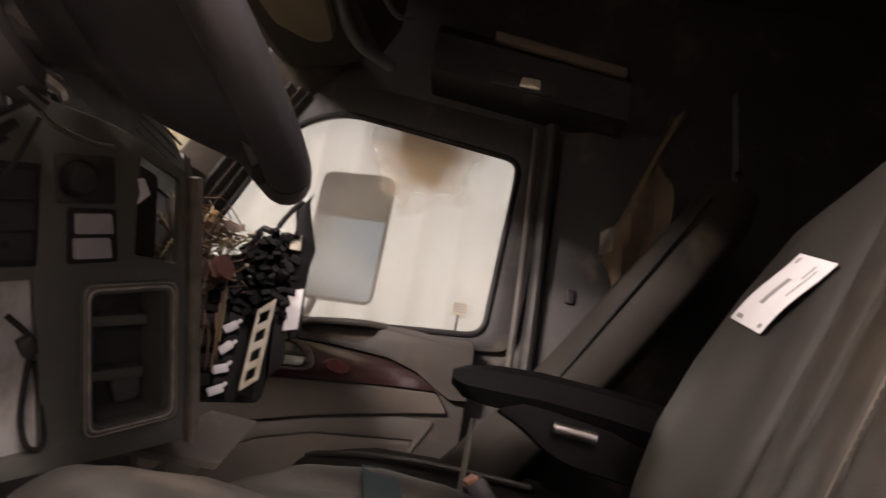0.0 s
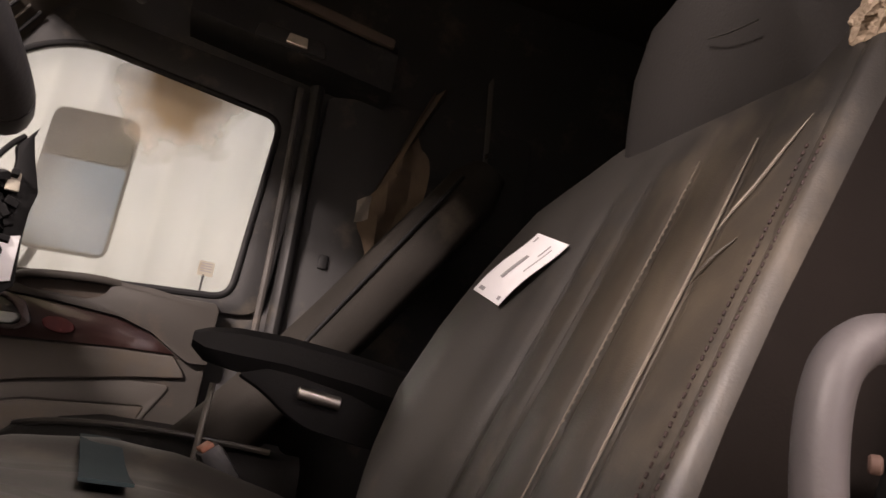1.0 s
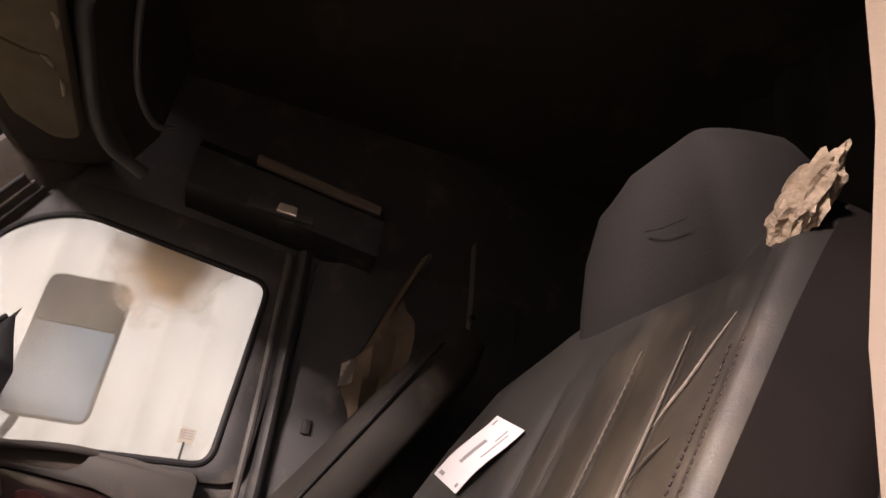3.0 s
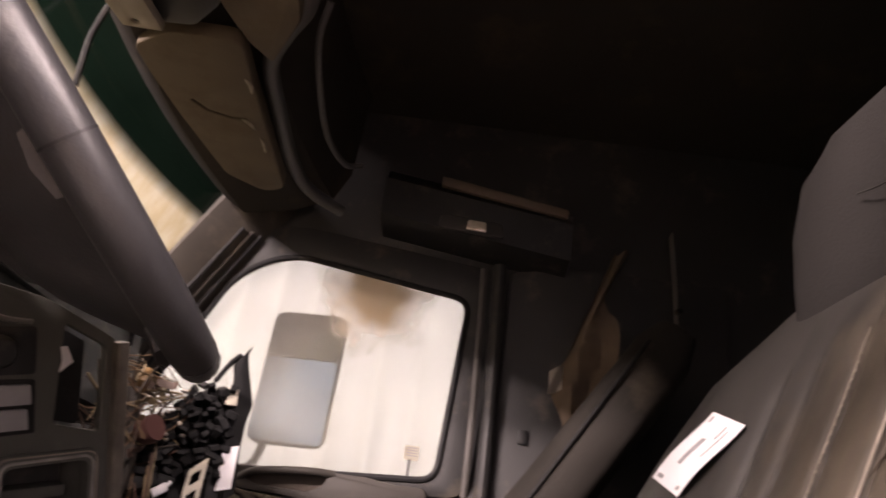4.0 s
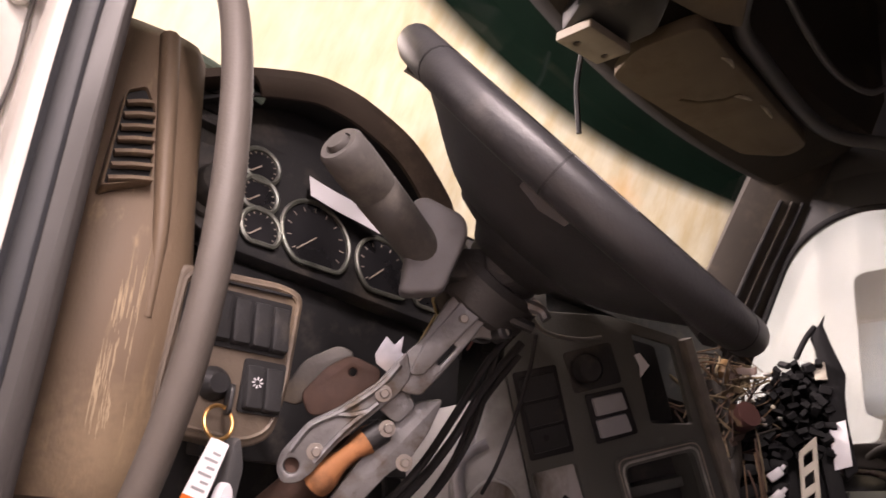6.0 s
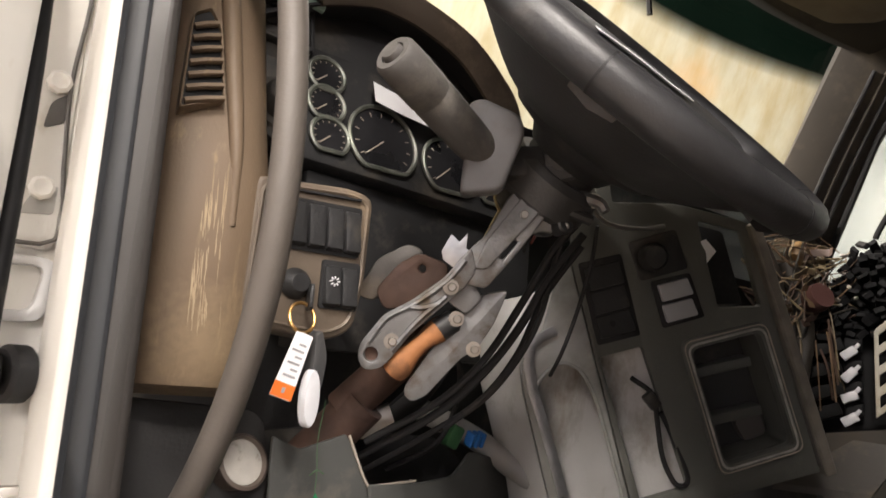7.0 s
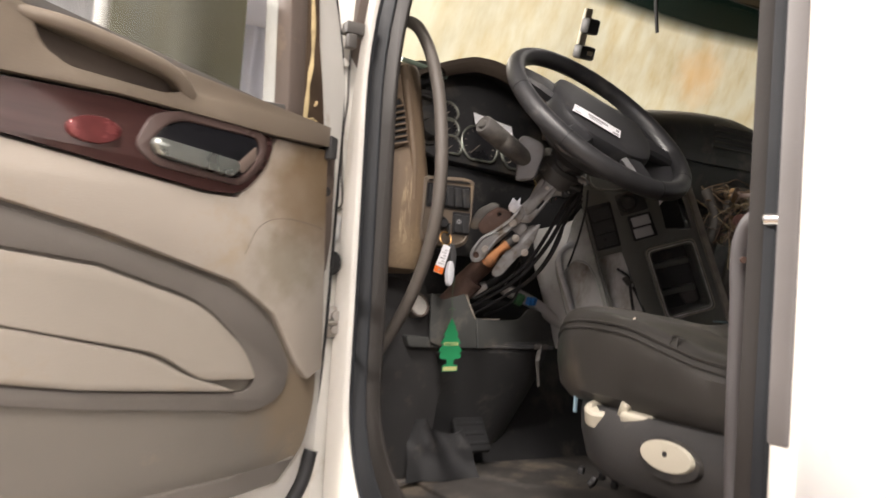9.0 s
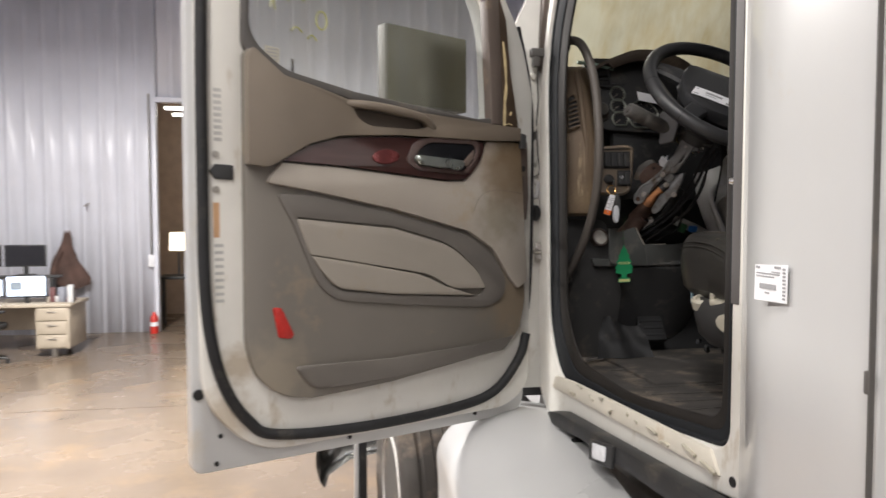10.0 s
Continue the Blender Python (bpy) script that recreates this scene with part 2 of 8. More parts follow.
def soft(bm, w, seg=2, limit=25):
    if w > 0:
        es = [e for e in bm.edges if len(e.link_faces) == 2 and e.calc_face_angle(0) > radians(limit)]
        bmesh.ops.bevel(bm, geom=es, offset=w, segments=seg, affect="EDGES", profile=0.5, clamp_overlap=True)
    return bm


def box(x0, x1, y0, y1, z0, z1, bevel=0.004, seg=2):
    bm = bmesh.new()
    bmesh.ops.create_cube(bm, size=1)
    bm.transform(Matrix.Translation(((x0 + x1) / 2, (y0 + y1) / 2, (z0 + z1) / 2)) @ Matrix.Diagonal((abs(x1 - x0), abs(y1 - y0), abs(z1 - z0), 1)))
    return soft(bm, bevel, seg)


def obox(m, sx, sy, sz, bevel=0.004, seg=2):
    return moved(box(-sx / 2, sx / 2, -sy / 2, sy / 2, -sz / 2, sz / 2, bevel, seg), m)


def rounded(pts, r, n=5):
    """Polygon with its corners rounded; r: one radius or one for each corner."""
    out = []
    k = len(pts)
    for i in range(k):
        p, a, b = Vector(pts[i]), Vector(pts[i - 1]), Vector(pts[(i + 1) % k])
        ri = r[i] if isinstance(r, (list, tuple)) else r
        if ri <= 0:
            out.append(p)
            continue
        da, db = (a - p), (b - p)
        ri = min(ri, da.length * 0.48, db.length * 0.48)
        s, e = p + da.normalized() * ri, p + db.normalized() * ri
        for j in range(n + 1):
            t = j / n
            out.append(s * (1 - t) ** 2 + p * 2 * t * (1 - t) + e * t ** 2)
    return out


def plate(outer, holes, depth, m, bevel=0.0, seg=2):
    """Flat plate with holes, drawn in the plane of m, thickened along its third axis."""
    bm = bmesh.new()
    for loop in (outer, *holes):
        vs = [bm.verts.new((p[0], p[1], 0)) for p in loop]
        for i in range(len(vs)):
            bm.edges.new((vs[i - 1], vs[i]))
    bmesh.ops.triangle_fill(bm, edges=bm.edges[:], use_beauty=True, use_dissolve=False)
    bmesh.ops.dissolve_limit(bm, angle_limit=radians(1), verts=bm.verts[:], edges=bm.edges[:])
    ext = bmesh.ops.extrude_face_region(bm, geom=bm.faces[:])
    bmesh.ops.translate(bm, verts=[v for v in ext["geom"] if isinstance(v, bmesh.types.BMVert)], vec=(0, 0, depth))
    bmesh.ops.recalc_face_normals(bm, faces=bm.faces)
    soft(bm, bevel, seg, 50)
    return moved(bm, m)


def curve_pts(pts, per=8, closed=False):
    """Smooth line through points."""
    p = [Vector(q) for q in pts]
    if closed:
        p = [p[-1]] + p + p[:2]
    else:
        p = [2 * p[0] - p[1]] + p + [2 * p[-1] - p[-2]]
    out = []
    for i in range(1, len(p) - 2):
        for j in range(per):
            t = j / per
            a, b, c, d = p[i - 1], p[i], p[i + 1], p[i + 2]
            out.append(0.5 * ((2 * b) + (c - a) * t + (2 * a - 5 * b + 4 * c - d) * t * t + (3 * b - a - 3 * c + d) * t ** 3))
    if not closed:
        out.append(p[-2])
    return out


def tube(pts, r, n=12, per=8, closed=False, flat=1.0, cap=True, up=(0, 0, 1)):
    """Round bar along a smooth line; r: one radius or a function of 0..1; flat: squash across up."""
    line = curve_pts(pts, per, closed) if per else [Vector(q) for q in pts]
    bm = bmesh.new()
    rings = []
    k = len(line)
    u = Vector(up)
    for i, c in enumerate(line):
        t = (line[(i + 1) % k] - line[i - 1]) if closed else (line[min(i + 1, k - 1)] - line[max(i - 1, 0)])
        t.normalize()
        if abs(t.dot(u)) > 0.97:
            u = Vector((t.y, t.z, t.x))
        a = (u - t * u.dot(t)).normalized()
        b = t.cross(a)
        u = a
        rr = r(i / (k - 1)) if callable(r) else r
        rings.append([bm.verts.new(c + rr * (flat * math.cos(2 * math.pi * j / n) * a + math.sin(2 * math.pi * j / n) * b)) for j in range(n)])
    for i in range(k if closed else k - 1):
        p, q = rings[i], rings[(i + 1) % k]
        for j in range(n):
            bm.faces.new((p[j], p[(j + 1) % n], q[(j + 1) % n], q[j]))
    if cap and not closed:
        bm.faces.new(rings[0])
        bm.faces.new(rings[-1])
    return bm


def lathe(profile, m, n=24):
    """Solid turned round the third axis of m; profile: (radius, height) pairs."""
    bm = bmesh.new()
    rings = []
    for r, h in profile:
        rings.append([bm.verts.new((r * math.cos(2 * math.pi * j / n), r * math.sin(2 * math.pi * j / n), h)) for j in range(n)] if r > 1e-5 else [bm.verts.new((0, 0, h))])
    for p, q in zip(rings, rings[1:]):
        for j in range(n):
            k = (j + 1) % n
            if len(p) == 1 and len(q) == 1:
                continue
            if len(p) == 1:
                bm.faces.new((p[0], q[k], q[j]))
            elif len(q) == 1:
                bm.faces.new((p[j], p[k], q[0]))
            else:
                bm.faces.new((p[j], p[k], q[k], q[j]))
    for r in (rings[0], rings[-1]):
        if len(r) > 2:
            bm.faces.new(r)
    return moved(bm, m)


def loft(sections, cap=True, closed=True):
    """Skin over cross-sections that have the same number of points."""
    bm = bmesh.new()
    rings = [[bm.verts.new(p) for p in s] for s in sections]
    for p, q in zip(rings, rings[1:]):
        n = len(p)
        for j in range(n if closed else n - 1):
            bm.faces.new((p[j], p[(j + 1) % n], q[(j + 1) % n], q[j]))
    if cap and closed:
        bm.faces.new(rings[0])
        bm.faces.new(rings[-1])
    return bm


def sheet(nu, nv, f, thick=0.0, d=(0, 0, 1)):
    """Curved sheet f(u, v), thickened along d."""
    bm = bmesh.new()
    g = [[bm.verts.new(f(i / nu, j / nv)) for j in range(nv + 1)] for i in range(nu + 1)]
    for i in range(nu):
        for j in range(nv):
            bm.faces.new((g[i][j], g[i + 1][j], g[i + 1][j + 1], g[i][j + 1]))
    if thick:
        ext = bmesh.ops.extrude_face_region(bm, geom=bm.faces[:])
        bmesh.ops.translate(bm, verts=[v for v in ext["geom"] if isinstance(v, bmesh.types.BMVert)], vec=Vector(d) * thick)
    return bm


def cyl(p, q, r, n=16, bevel=0.0):
    p, q = Vector(p), Vector(q)
    w = (q - p).normalized()
    m = w.to_track_quat("Z", "Y").to_matrix().to_4x4()
    m.translation = p
    h = (q - p).length
    b = min(bevel, r * 0.5, h * 0.4)
    prof = [(0, 0), (r - b, 0), (r, b), (r, h - b), (r - b, h), (0, h)] if b else [(0, 0), (r, 0), (r, h), (0, h)]
    return lathe(prof, m, n)

def beam(pts, w, h, up=(0, 0, 1), bevel=0.004):
    """Bar of oblong section along points."""
    secs = []
    P = [Vector(p) for p in pts]
    for i, p in enumerate(P):
        t = (P[min(i + 1, len(P) - 1)] - P[max(i - 1, 0)]).normalized()
        a = (Vector(up) - t * t.dot(Vector(up))).normalized()
        b = t.cross(a)
        ww = w[i] if isinstance(w, (list, tuple)) else w
        secs.append([p + a * h * sy / 2 + b * ww * sx / 2 for sx, sy in ((-1, -0.7), (-0.7, -1), (0.7, -1), (1, -0.7), (1, 0.7), (0.7, 1), (-0.7, 1), (-1, 0.7))])
    return loft(secs)


# ---- the shop ----
def corrugated(name, p, q, z0, z1, material, pitch=0.28, depth=0.035, label="", holes=()):
    """Corrugated sheet wall from p to q, ribs upright; holes: stretches (from, to, height) left open."""
    p, q = Vector((*p, 0)), Vector((*q, 0))
    d = (q - p).normalized()
    nrm = Vector((-d.y, d.x, 0))
    length = (q - p).length
    prof = [(0.0, 0), (0.55, 0), (0.68, 1), (0.82, 1), (0.95, 0)]
    bm = bmesh.new()
    k = int(length / pitch)
    cols = sorted([(pitch * (i + a), depth * h) for i in range(k) for a, h in prof] + [(length, 0)] + [(e, 0) for a, b, t in holes for e in (a - 0.001, a, b, b + 0.001)])
    last = None
    for s, h in cols:
        base = z0
        for a, b, top in holes:
            if a - 1e-6 <= s <= b + 1e-6:
                base = top
        pt = p + d * s + nrm * h
        cur = [bm.verts.new((pt.x, pt.y, base)), bm.verts.new((pt.x, pt.y, z1))]
        if last:
            bm.faces.new((last[0], cur[0], cur[1], last[1]))
        last = cur
    ob = link(name, bm, material, None, label, 20)
    s = ob.modifiers.new("thick", "SOLIDIFY")
    s.thickness = 0.004
    return tagged(ob, label, "wall", kind="structure")


WALLY = 11.7
slab = [sheet(40, 24, lambda u, v: Vector((-14 + 26 * u, -12 + 18.65 * v, 0)), 0.3, (0, 0, -1)), sheet(40, 24, lambda u, v: Vector((-14 + 26 * u, 6.665 + 10 * v, 0)), 0.3, (0, 0, -1)), sheet(2, 1, lambda u, v: Vector((-14 + 26 * u, 6.55 + 0.2 * v, -0.012)))]
tagged(link("ground", joined(*slab), CONCRETE), "worn tan concrete shop floor with a joint", "floor", kind="structure")
corrugated("wall_north", (12, WALLY), (-14, WALLY), 0.0, 6.0, SHEETMETAL, label="white corrugated steel shop wall", holes=((14.3, 15.3, 3.77),))
corrugated("wall_east", (5.2, -12), (5.2, WALLY), 0.0, 6.0, SHEETMETAL, label="white corrugated steel shop wall")
corrugated("wall_west", (-9, WALLY), (-9, -12), 0.0, 6.0, SHEETMETAL, label="white corrugated steel shop wall")
corrugated("wall_south", (-14, -9), (12, -9), 0.0, 6.0, SHEETMETAL, label="white corrugated steel shop wall")
tagged(link("ceiling", box(-14, 12, -12, 16, 6.0, 6.1, 0), SHEETMETAL), "pale metal shop ceiling", "ceiling", kind="structure")
LENS = glow("lamp_lens", (1, 0.95, 0.86), 6)
for lx, ly, watts in LAMPS:
    f = thing("shop_light_fixture", "white tube light fixture under the ceiling", "light", "shop lights")
    part("housing", box(lx - 0.3, lx + 0.3, ly - 1.2, ly + 1.2, 5.7, 6.0, 0.01), SHEETMETAL, f)
    part("lens", box(lx - 0.26, lx + 0.26, ly - 1.15, ly + 1.15, 5.66, 5.7, 0.005), LENS, f)
# back room behind the doorway
BACK = mat("tan_back_room_wall", (0.45, 0.36, 0.28), 0.7, 0.1)
tagged(link("wall_back_room", joined(box(-4.4, -2.2, WALLY + 2.2, WALLY + 2.3, 0, 4.2, 0), box(-4.5, -4.4, WALLY + 0.02, WALLY + 2.3, 0, 4.2, 0), box(-2.2, -2.1, WALLY + 0.02, WALLY + 2.3, 0, 4.2, 0), box(-4.4, -2.2, WALLY + 0.02, WALLY + 2.2, 4.1, 4.2, 0)), BACK), "tan walled back room behind the doorway", "wall", kind="structure")
DX0, DX1 = -3.30, -2.30
tagged(link("door_frame", joined(box(DX0 - 0.07, DX0, WALLY - 0.09, WALLY + 0.05, 0, 3.78, 0.006), box(DX1, DX1 + 0.07, WALLY - 0.09, WALLY + 0.05, 0, 3.78, 0.006), box(DX0 - 0.07, DX1 + 0.07, WALLY - 0.09, WALLY + 0.05, 3.77, 3.85, 0.006)), SHEETMETAL), "white steel frame of an open doorway", "door frame", kind="structure")

# ---- cab shell ----
SIDE = Vector((-0.09, 0.996, 0))


def side_m(x0):
    """Plane of the driver's doorway: (along from its rear edge, height), thickened inwards."""
    m = Matrix((SIDE, Vector((0, 0, 1)), Vector((0.996, 0.09, 0)))).transposed().to_4x4()
    m.translation = Vector((0.17, 0.17, 0)) + Vector((0.996, 0.09, 0)) * x0
    return m


def at_x(x):
    """(y, z) drawings, thickened along +x."""
    return Matrix(((0, 0, 1, x), (1, 0, 0, 0), (0, 1, 0, 0), (0, 0, 0, 1)))


def at_y(y):
    """(x, z) drawings, thickened along +y."""
    return Matrix(((1, 0, 0, 0), (0, 0, 1, y), (0, 1, 0, 0), (0, 0, 0, 1)))


def flat2(pts):
    return [(p[0], p[1]) for p in pts]


OUTER = [(0.0, 1.505), (-0.008, 3.02), (0.50, 3.06), (0.925, 2.5), (0.902, 2.05), (0.889, 1.62), (0.80, 1.462), (0.42, 1.466)]
INNER = [(0.045, 1.552), (0.037, 2.97), (0.44, 3.0), (0.822, 2.44), (0.800, 2.05), (0.790, 1.66), (0.70, 1.54), (0.40, 1.515)]
RADII = [0.05, 0.08, 0.12, 0.3, 0.2, 0.12, 0.12, 0.1]


def opening(g, k=0.0):
    """Doorway outline, widened by g; k runs from the steel edge (0) to the lip of the seal (1)."""
    c = Vector((0.4, 2.2))
    pts = [Vector(a).lerp(Vector(b), k) for a, b in zip(OUTER, INNER)]
    return flat2(rounded([(p[0] + g * (1 if p[0] > c.x else -1), p[1] + g * (1 if p[1] > c.y else -1)) for p in pts], RADII, 7))


wl = thing("wall_west_of_cab", "white painted truck cab side with an open doorway", "cab wall", kind="structure")
part("outer_skin", plate(flat2(rounded([(-0.045, 1.42), (0.4, 1.385), (0.89, 1.345), (0.955, 1.40), (0.972, 1.83), (0.965, 2.50), (0.56, 3.16), (-0.055, 3.12)], [0.03, 0, 0.03, 0.05, 0.2, 0.3, 0.1, 0.05])), [opening(0.0)], 0.022, side_m(-0.012), 0.007, 3), JAMB, wl, "grimy white doorway frame")
part("jamb_step", plate(opening(0.07), [opening(0.035)], 0.018, side_m(0.012), 0.004), JAMB, wl)
plan = curve_pts([(0.160, 0.135, 0), (0.128, 0.075, 0), (0.075, -0.02, 0), (0.03, -0.11, 0), (0.006, -0.18, 0), (-0.002, -0.26, 0), (0.0, -0.40, 0), (0.03, -1.0, 0), (0.14, -2.2, 0)], 5)
plan = [Vector((0.178, 0.150, 0)), Vector((0.170, 0.146, 0))] + plan


def flare(u, v):
    p = plan[int(round(u * (len(plan) - 1)))]
    return Vector((p.x, p.y, 1.22 + 2.2 * v))


part("flared_panel", sheet(len(plan) - 1, 12, flare, 0.008, (1, 0.3, 0)), WHITE, wl, "white flared body panel behind the doorway")
part("inner_panel", plate(flat2([(-2.0, 1.4), (0.98, 1.4), (1.03, 2.3), (0.98, 2.64), (0.60, 3.4), (-2.0, 3.4)]), [opening(0.03)], 0.012, side_m(0.03), 0.004), DARKPLAST, wl)


def door_seal(name, g, x, r, parent, flat=0.7, mt=None):
    m = side_m(x)
    return part(name, tube([m @ Vector((p[0], p[1], 0)) for p in opening(g)], r, 10, 0, True, flat, up=(1, 0, 0)), mt or RUBBER, parent)


SEAL = mat("slate_seal_rubber", (0.014, 0.0155, 0.018), 0.75, 0.12, 8, 200, 0.08, spec=0.2)
part("door_seal", plate(opening(0.006), [opening(0.0, 0.55)], 0.010, side_m(0.0), 0.004), SEAL, wl, "broad black rubber door seal")
part("seal_lip", plate(opening(0.0, 0.5), [opening(0.0, 1.0)], 0.008, side_m(0.004), 0.003), mat("brown_grey_seal", (0.019, 0.0165, 0.015), 0.75, 0.15, 8, 200, 0.1, spec=0.25), wl, "brown-grey inner seal lip")
door_seal("seal_bead", -0.004, 0.002, 0.006, wl, 1.0, SEAL)
part("rear_trim_strip", plate(flat2(rounded([(-0.025, 1.785), (-0.001, 1.785), (-0.001, 2.2), (-0.006, 3.0), (-0.032, 3.0)], 0.004)), [], 0.012, side_m(-0.014), 0.003), mat("mauve_grey_rubber", (0.10, 0.092, 0.09), 0.6, 0.1, 6, 200, 0.1), wl, "grey rubber trim strip")
part("body_seam", joined(box(-0.0105, -0.004, -0.3955, -0.3930, 1.3, 3.3, 0), box(-0.011, -0.004, -0.393, -0.386, 1.757, 1.783, 0.002)), GREYPLAST, wl, "dark body seam with chipped paint")
part("drain_hole", cyl(side_m(-0.0135) @ Vector((-0.015, 1.452, 0)), side_m(-0.0105) @ Vector((-0.015, 1.452, 0)), 0.010, 14), RUBBER, wl)
part("sill_ledge", plate(flat2([(0.02, 1.45), (0.84, 1.435), (0.82, 1.475), (0.70, 1.485), (0.05, 1.495)]), [], 0.014, side_m(-0.020), 0.006), mat("dirty_sill_paint", (0.6, 0.56, 0.48), 0.6, 0.1, 8, 90, 0.1, stain=((0.40, 0.29, 0.16), 0.22, 9)), wl)
rng = random.Random(4)
for i in range(11):
    a = 0.05 + 0.065 * i + rng.uniform(-0.02, 0.02)
    p = side_m(-0.022) @ Vector((a, 1.462 + rng.uniform(-0.012, 0.02), 0))
    part("foam_crumb", tube([p + Vector((-0.001, rng.uniform(-0.02, 0.02), rng.uniform(0, 0.006))) * k for k in (0, 1, 2)], 0.0025 + 0.002 * rng.random(), 6, 2), CREAM, wl)
part("rear_pillar_trim", loft([[Vector(c) + Vector(o) for o in ((0.0, 0.0, 0), (0.02, 0.025, 0), (0.05, 0.045, 0), (0.06, -0.05, 0), (0.0, -0.08, 0))] for c in ((0.195, 0.20, 1.50), (0.195, 0.20, 1.98), (0.195, 0.167, 2.06), (0.195, 0.165, 2.15), (0.195, 0.142, 2.3), (0.19, 0.12, 3.0))]), mat("beige_pillar_plastic", (0.17, 0.125, 0.085), 0.65, 0.12, 6, 260, 0.15), wl, "beige plastic pillar trim")
gb = thing("pillar_handle", "thick grey rubber grab loop beside the seat", "grab handle")
part("loop", tube([(0.235, 0.235, 1.60), (0.258, 0.280, 1.68), (0.262, 0.288, 1.80), (0.262, 0.2895, 1.92), (0.262, 0.2925, 1.975), (0.262, 0.2885, 2.008), (0.262, 0.277, 2.026), (0.262, 0.257, 2.035), (0.257, 0.22, 2.038), (0.250, 0.19, 2.037)], 0.0115, 14, 6), mat("purple_grey_rubber", (0.078, 0.072, 0.074), 0.5, 0.1, 8, 280, 0.12), gb)
part("screw", cyl((0.2475, 0.2745, 1.978), (0.251, 0.2785, 1.978), 0.0042, 10, 0.001), RUST, gb)
# hinge pillar fittings
MUDGREY = mat("grey_primer_patch", (0.36, 0.35, 0.32), 0.6, 0.12, 20, 90, 0.05)
part("hinge_cover", plate(flat2(rounded([(-0.01, 2.07), (0.074, 2.064), (0.072, 2.45), (0.0, 2.48)], 0.012)), [], 0.012, at_y(1.148), 0.003), JAMB, wl, "white bolted hinge cover plate")
for z in (2.12, 2.22, 2.38):
    part("bolt", cyl((0.055, 1.150, z), (0.055, 1.136, z), 0.011, 8, 0.003), JAMB, wl)
part("striker_pocket", plate(flat2(rounded([(0.0, 1.998), (0.074, 2.0), (0.078, 2.058), (0.0, 2.058)], 0.014)), [flat2(rounded([(0.012, 2.008), (0.062, 2.010), (0.068, 2.050), (0.012, 2.048)], 0.01))], 0.014, at_y(1.140), 0.003), WHITE, wl, "white pressed bracket")
part("cable_boot", joined(*[lathe([(0, 0), (0.016, 0), (0.019, 0.006), (0.016, 0.012), (0, 0.012)], Matrix.Translation((0.045 - 0.014 * i, 1.132, 1.955)) @ Matrix.Rotation(radians(-90), 4, "Y"), 14) for i in range(5)], cyl((0.045, 1.132, 1.955), (0.068, 1.14, 1.955), 0.025, 16, 0.004)), RUBBER, wl, "black ribbed cable boot")
for z in (1.847, 1.818):
    part("bolt", cyl((0.072, 1.128, z), (0.068, 1.108, z), 0.011, 6, 0.002), STEEL, wl, "rusty bolt")
part("check_bracket", box(0.055, 0.085, 1.118, 1.128, 1.80, 1.865, 0.004), STEEL, wl)
part("check_strap", tube([(0.075, 1.114, 1.833), (0.02, 1.11, 1.833), (-0.06, 1.09, 1.83)], 0.006, 8, 4), STEEL, wl, "dark steel check strap")
part("cover_seam", tube([(0.070, 1.144, 2.44), (0.068, 1.143, 2.36), (0.070, 1.143, 2.30), (0.065, 1.143, 2.22), (0.070, 1.143, 2.14), (0.072, 1.143, 2.075), (0.01, 1.143, 2.070)], 0.0022, 6, 4), GREYPLAST, wl, "dark torn sealant line")
part("cover_slot", plate(flat2(rounded([(0.010, 2.36), (0.028, 2.36), (0.032, 2.46), (0.014, 2.46)], 0.008)), [], 0.003, at_y(1.1465), 0.001), RUBBER, wl)
part("cover_notch", plate(flat2(rounded([(0.048, 2.175), (0.066, 2.185), (0.068, 2.215), (0.052, 2.202)], 0.006)), [], 0.004, at_y(1.1455), 0.001), GREYPLAST, wl)
part("cover_patch", plate(flat2(rounded([(0.04, 2.095), (0.068, 2.098), (0.069, 2.125), (0.05, 2.118)], 0.004)), [], 0.002, at_y(1.1465), 0.0005), MUDGREY, wl)
part("hinge_pillar_face", plate(flat2(rounded([(-0.05, 1.40), (0.11, 1.40), (0.115, 2.45), (0.10, 2.75), (-0.02, 2.5)], 0.02)), [], 0.02, at_y(1.155), 0.004), JAMB, wl)
part("door_striker", cyl(side_m(0.004) @ Vector((-0.004, 2.014, 0)), side_m(-0.004) @ Vector((0.019, 2.014, 0)), 0.0072, 14, 0.002), CHROME, wl, "worn chrome striker pin")
part("upper_bracket", joined(box(0.035, 0.085, 1.09, 1.12, 2.43, 2.455, 0.003), box(0.04, 0.06, 1.09, 1.11, 2.40, 2.43, 0.003)), GREYPLAST, wl)
skl = thing("paper_label", "white printed stock label stuck on the cab side", "label")
LM = at_x(-0.006)
part("paper", plate([(-0.170, 1.884), (-0.242, 1.888), (-0.241, 1.838), (-0.169, 1.836)], [], 0.001, LM), PAPER, skl)
ink = []
for a0, a1, z, h in ((-0.173, -0.182, 1.880, 0.003), (-0.215, -0.228, 1.8815, 0.003), (-0.174, -0.226, 1.873, 0.0014), (-0.174, -0.214, 1.869, 0.0014), (-0.208, -0.226, 1.876, 0.0014), (-0.182, -0.218, 1.853, 0.007), (-0.194, -0.204, 1.847, 0.002)):
    ink.append(plate([(a0, z), (a1, z), (a1, z + h), (a0, z + h)], [], 0.0006, LM @ Matrix.Translation((0, 0, -0.0008))))
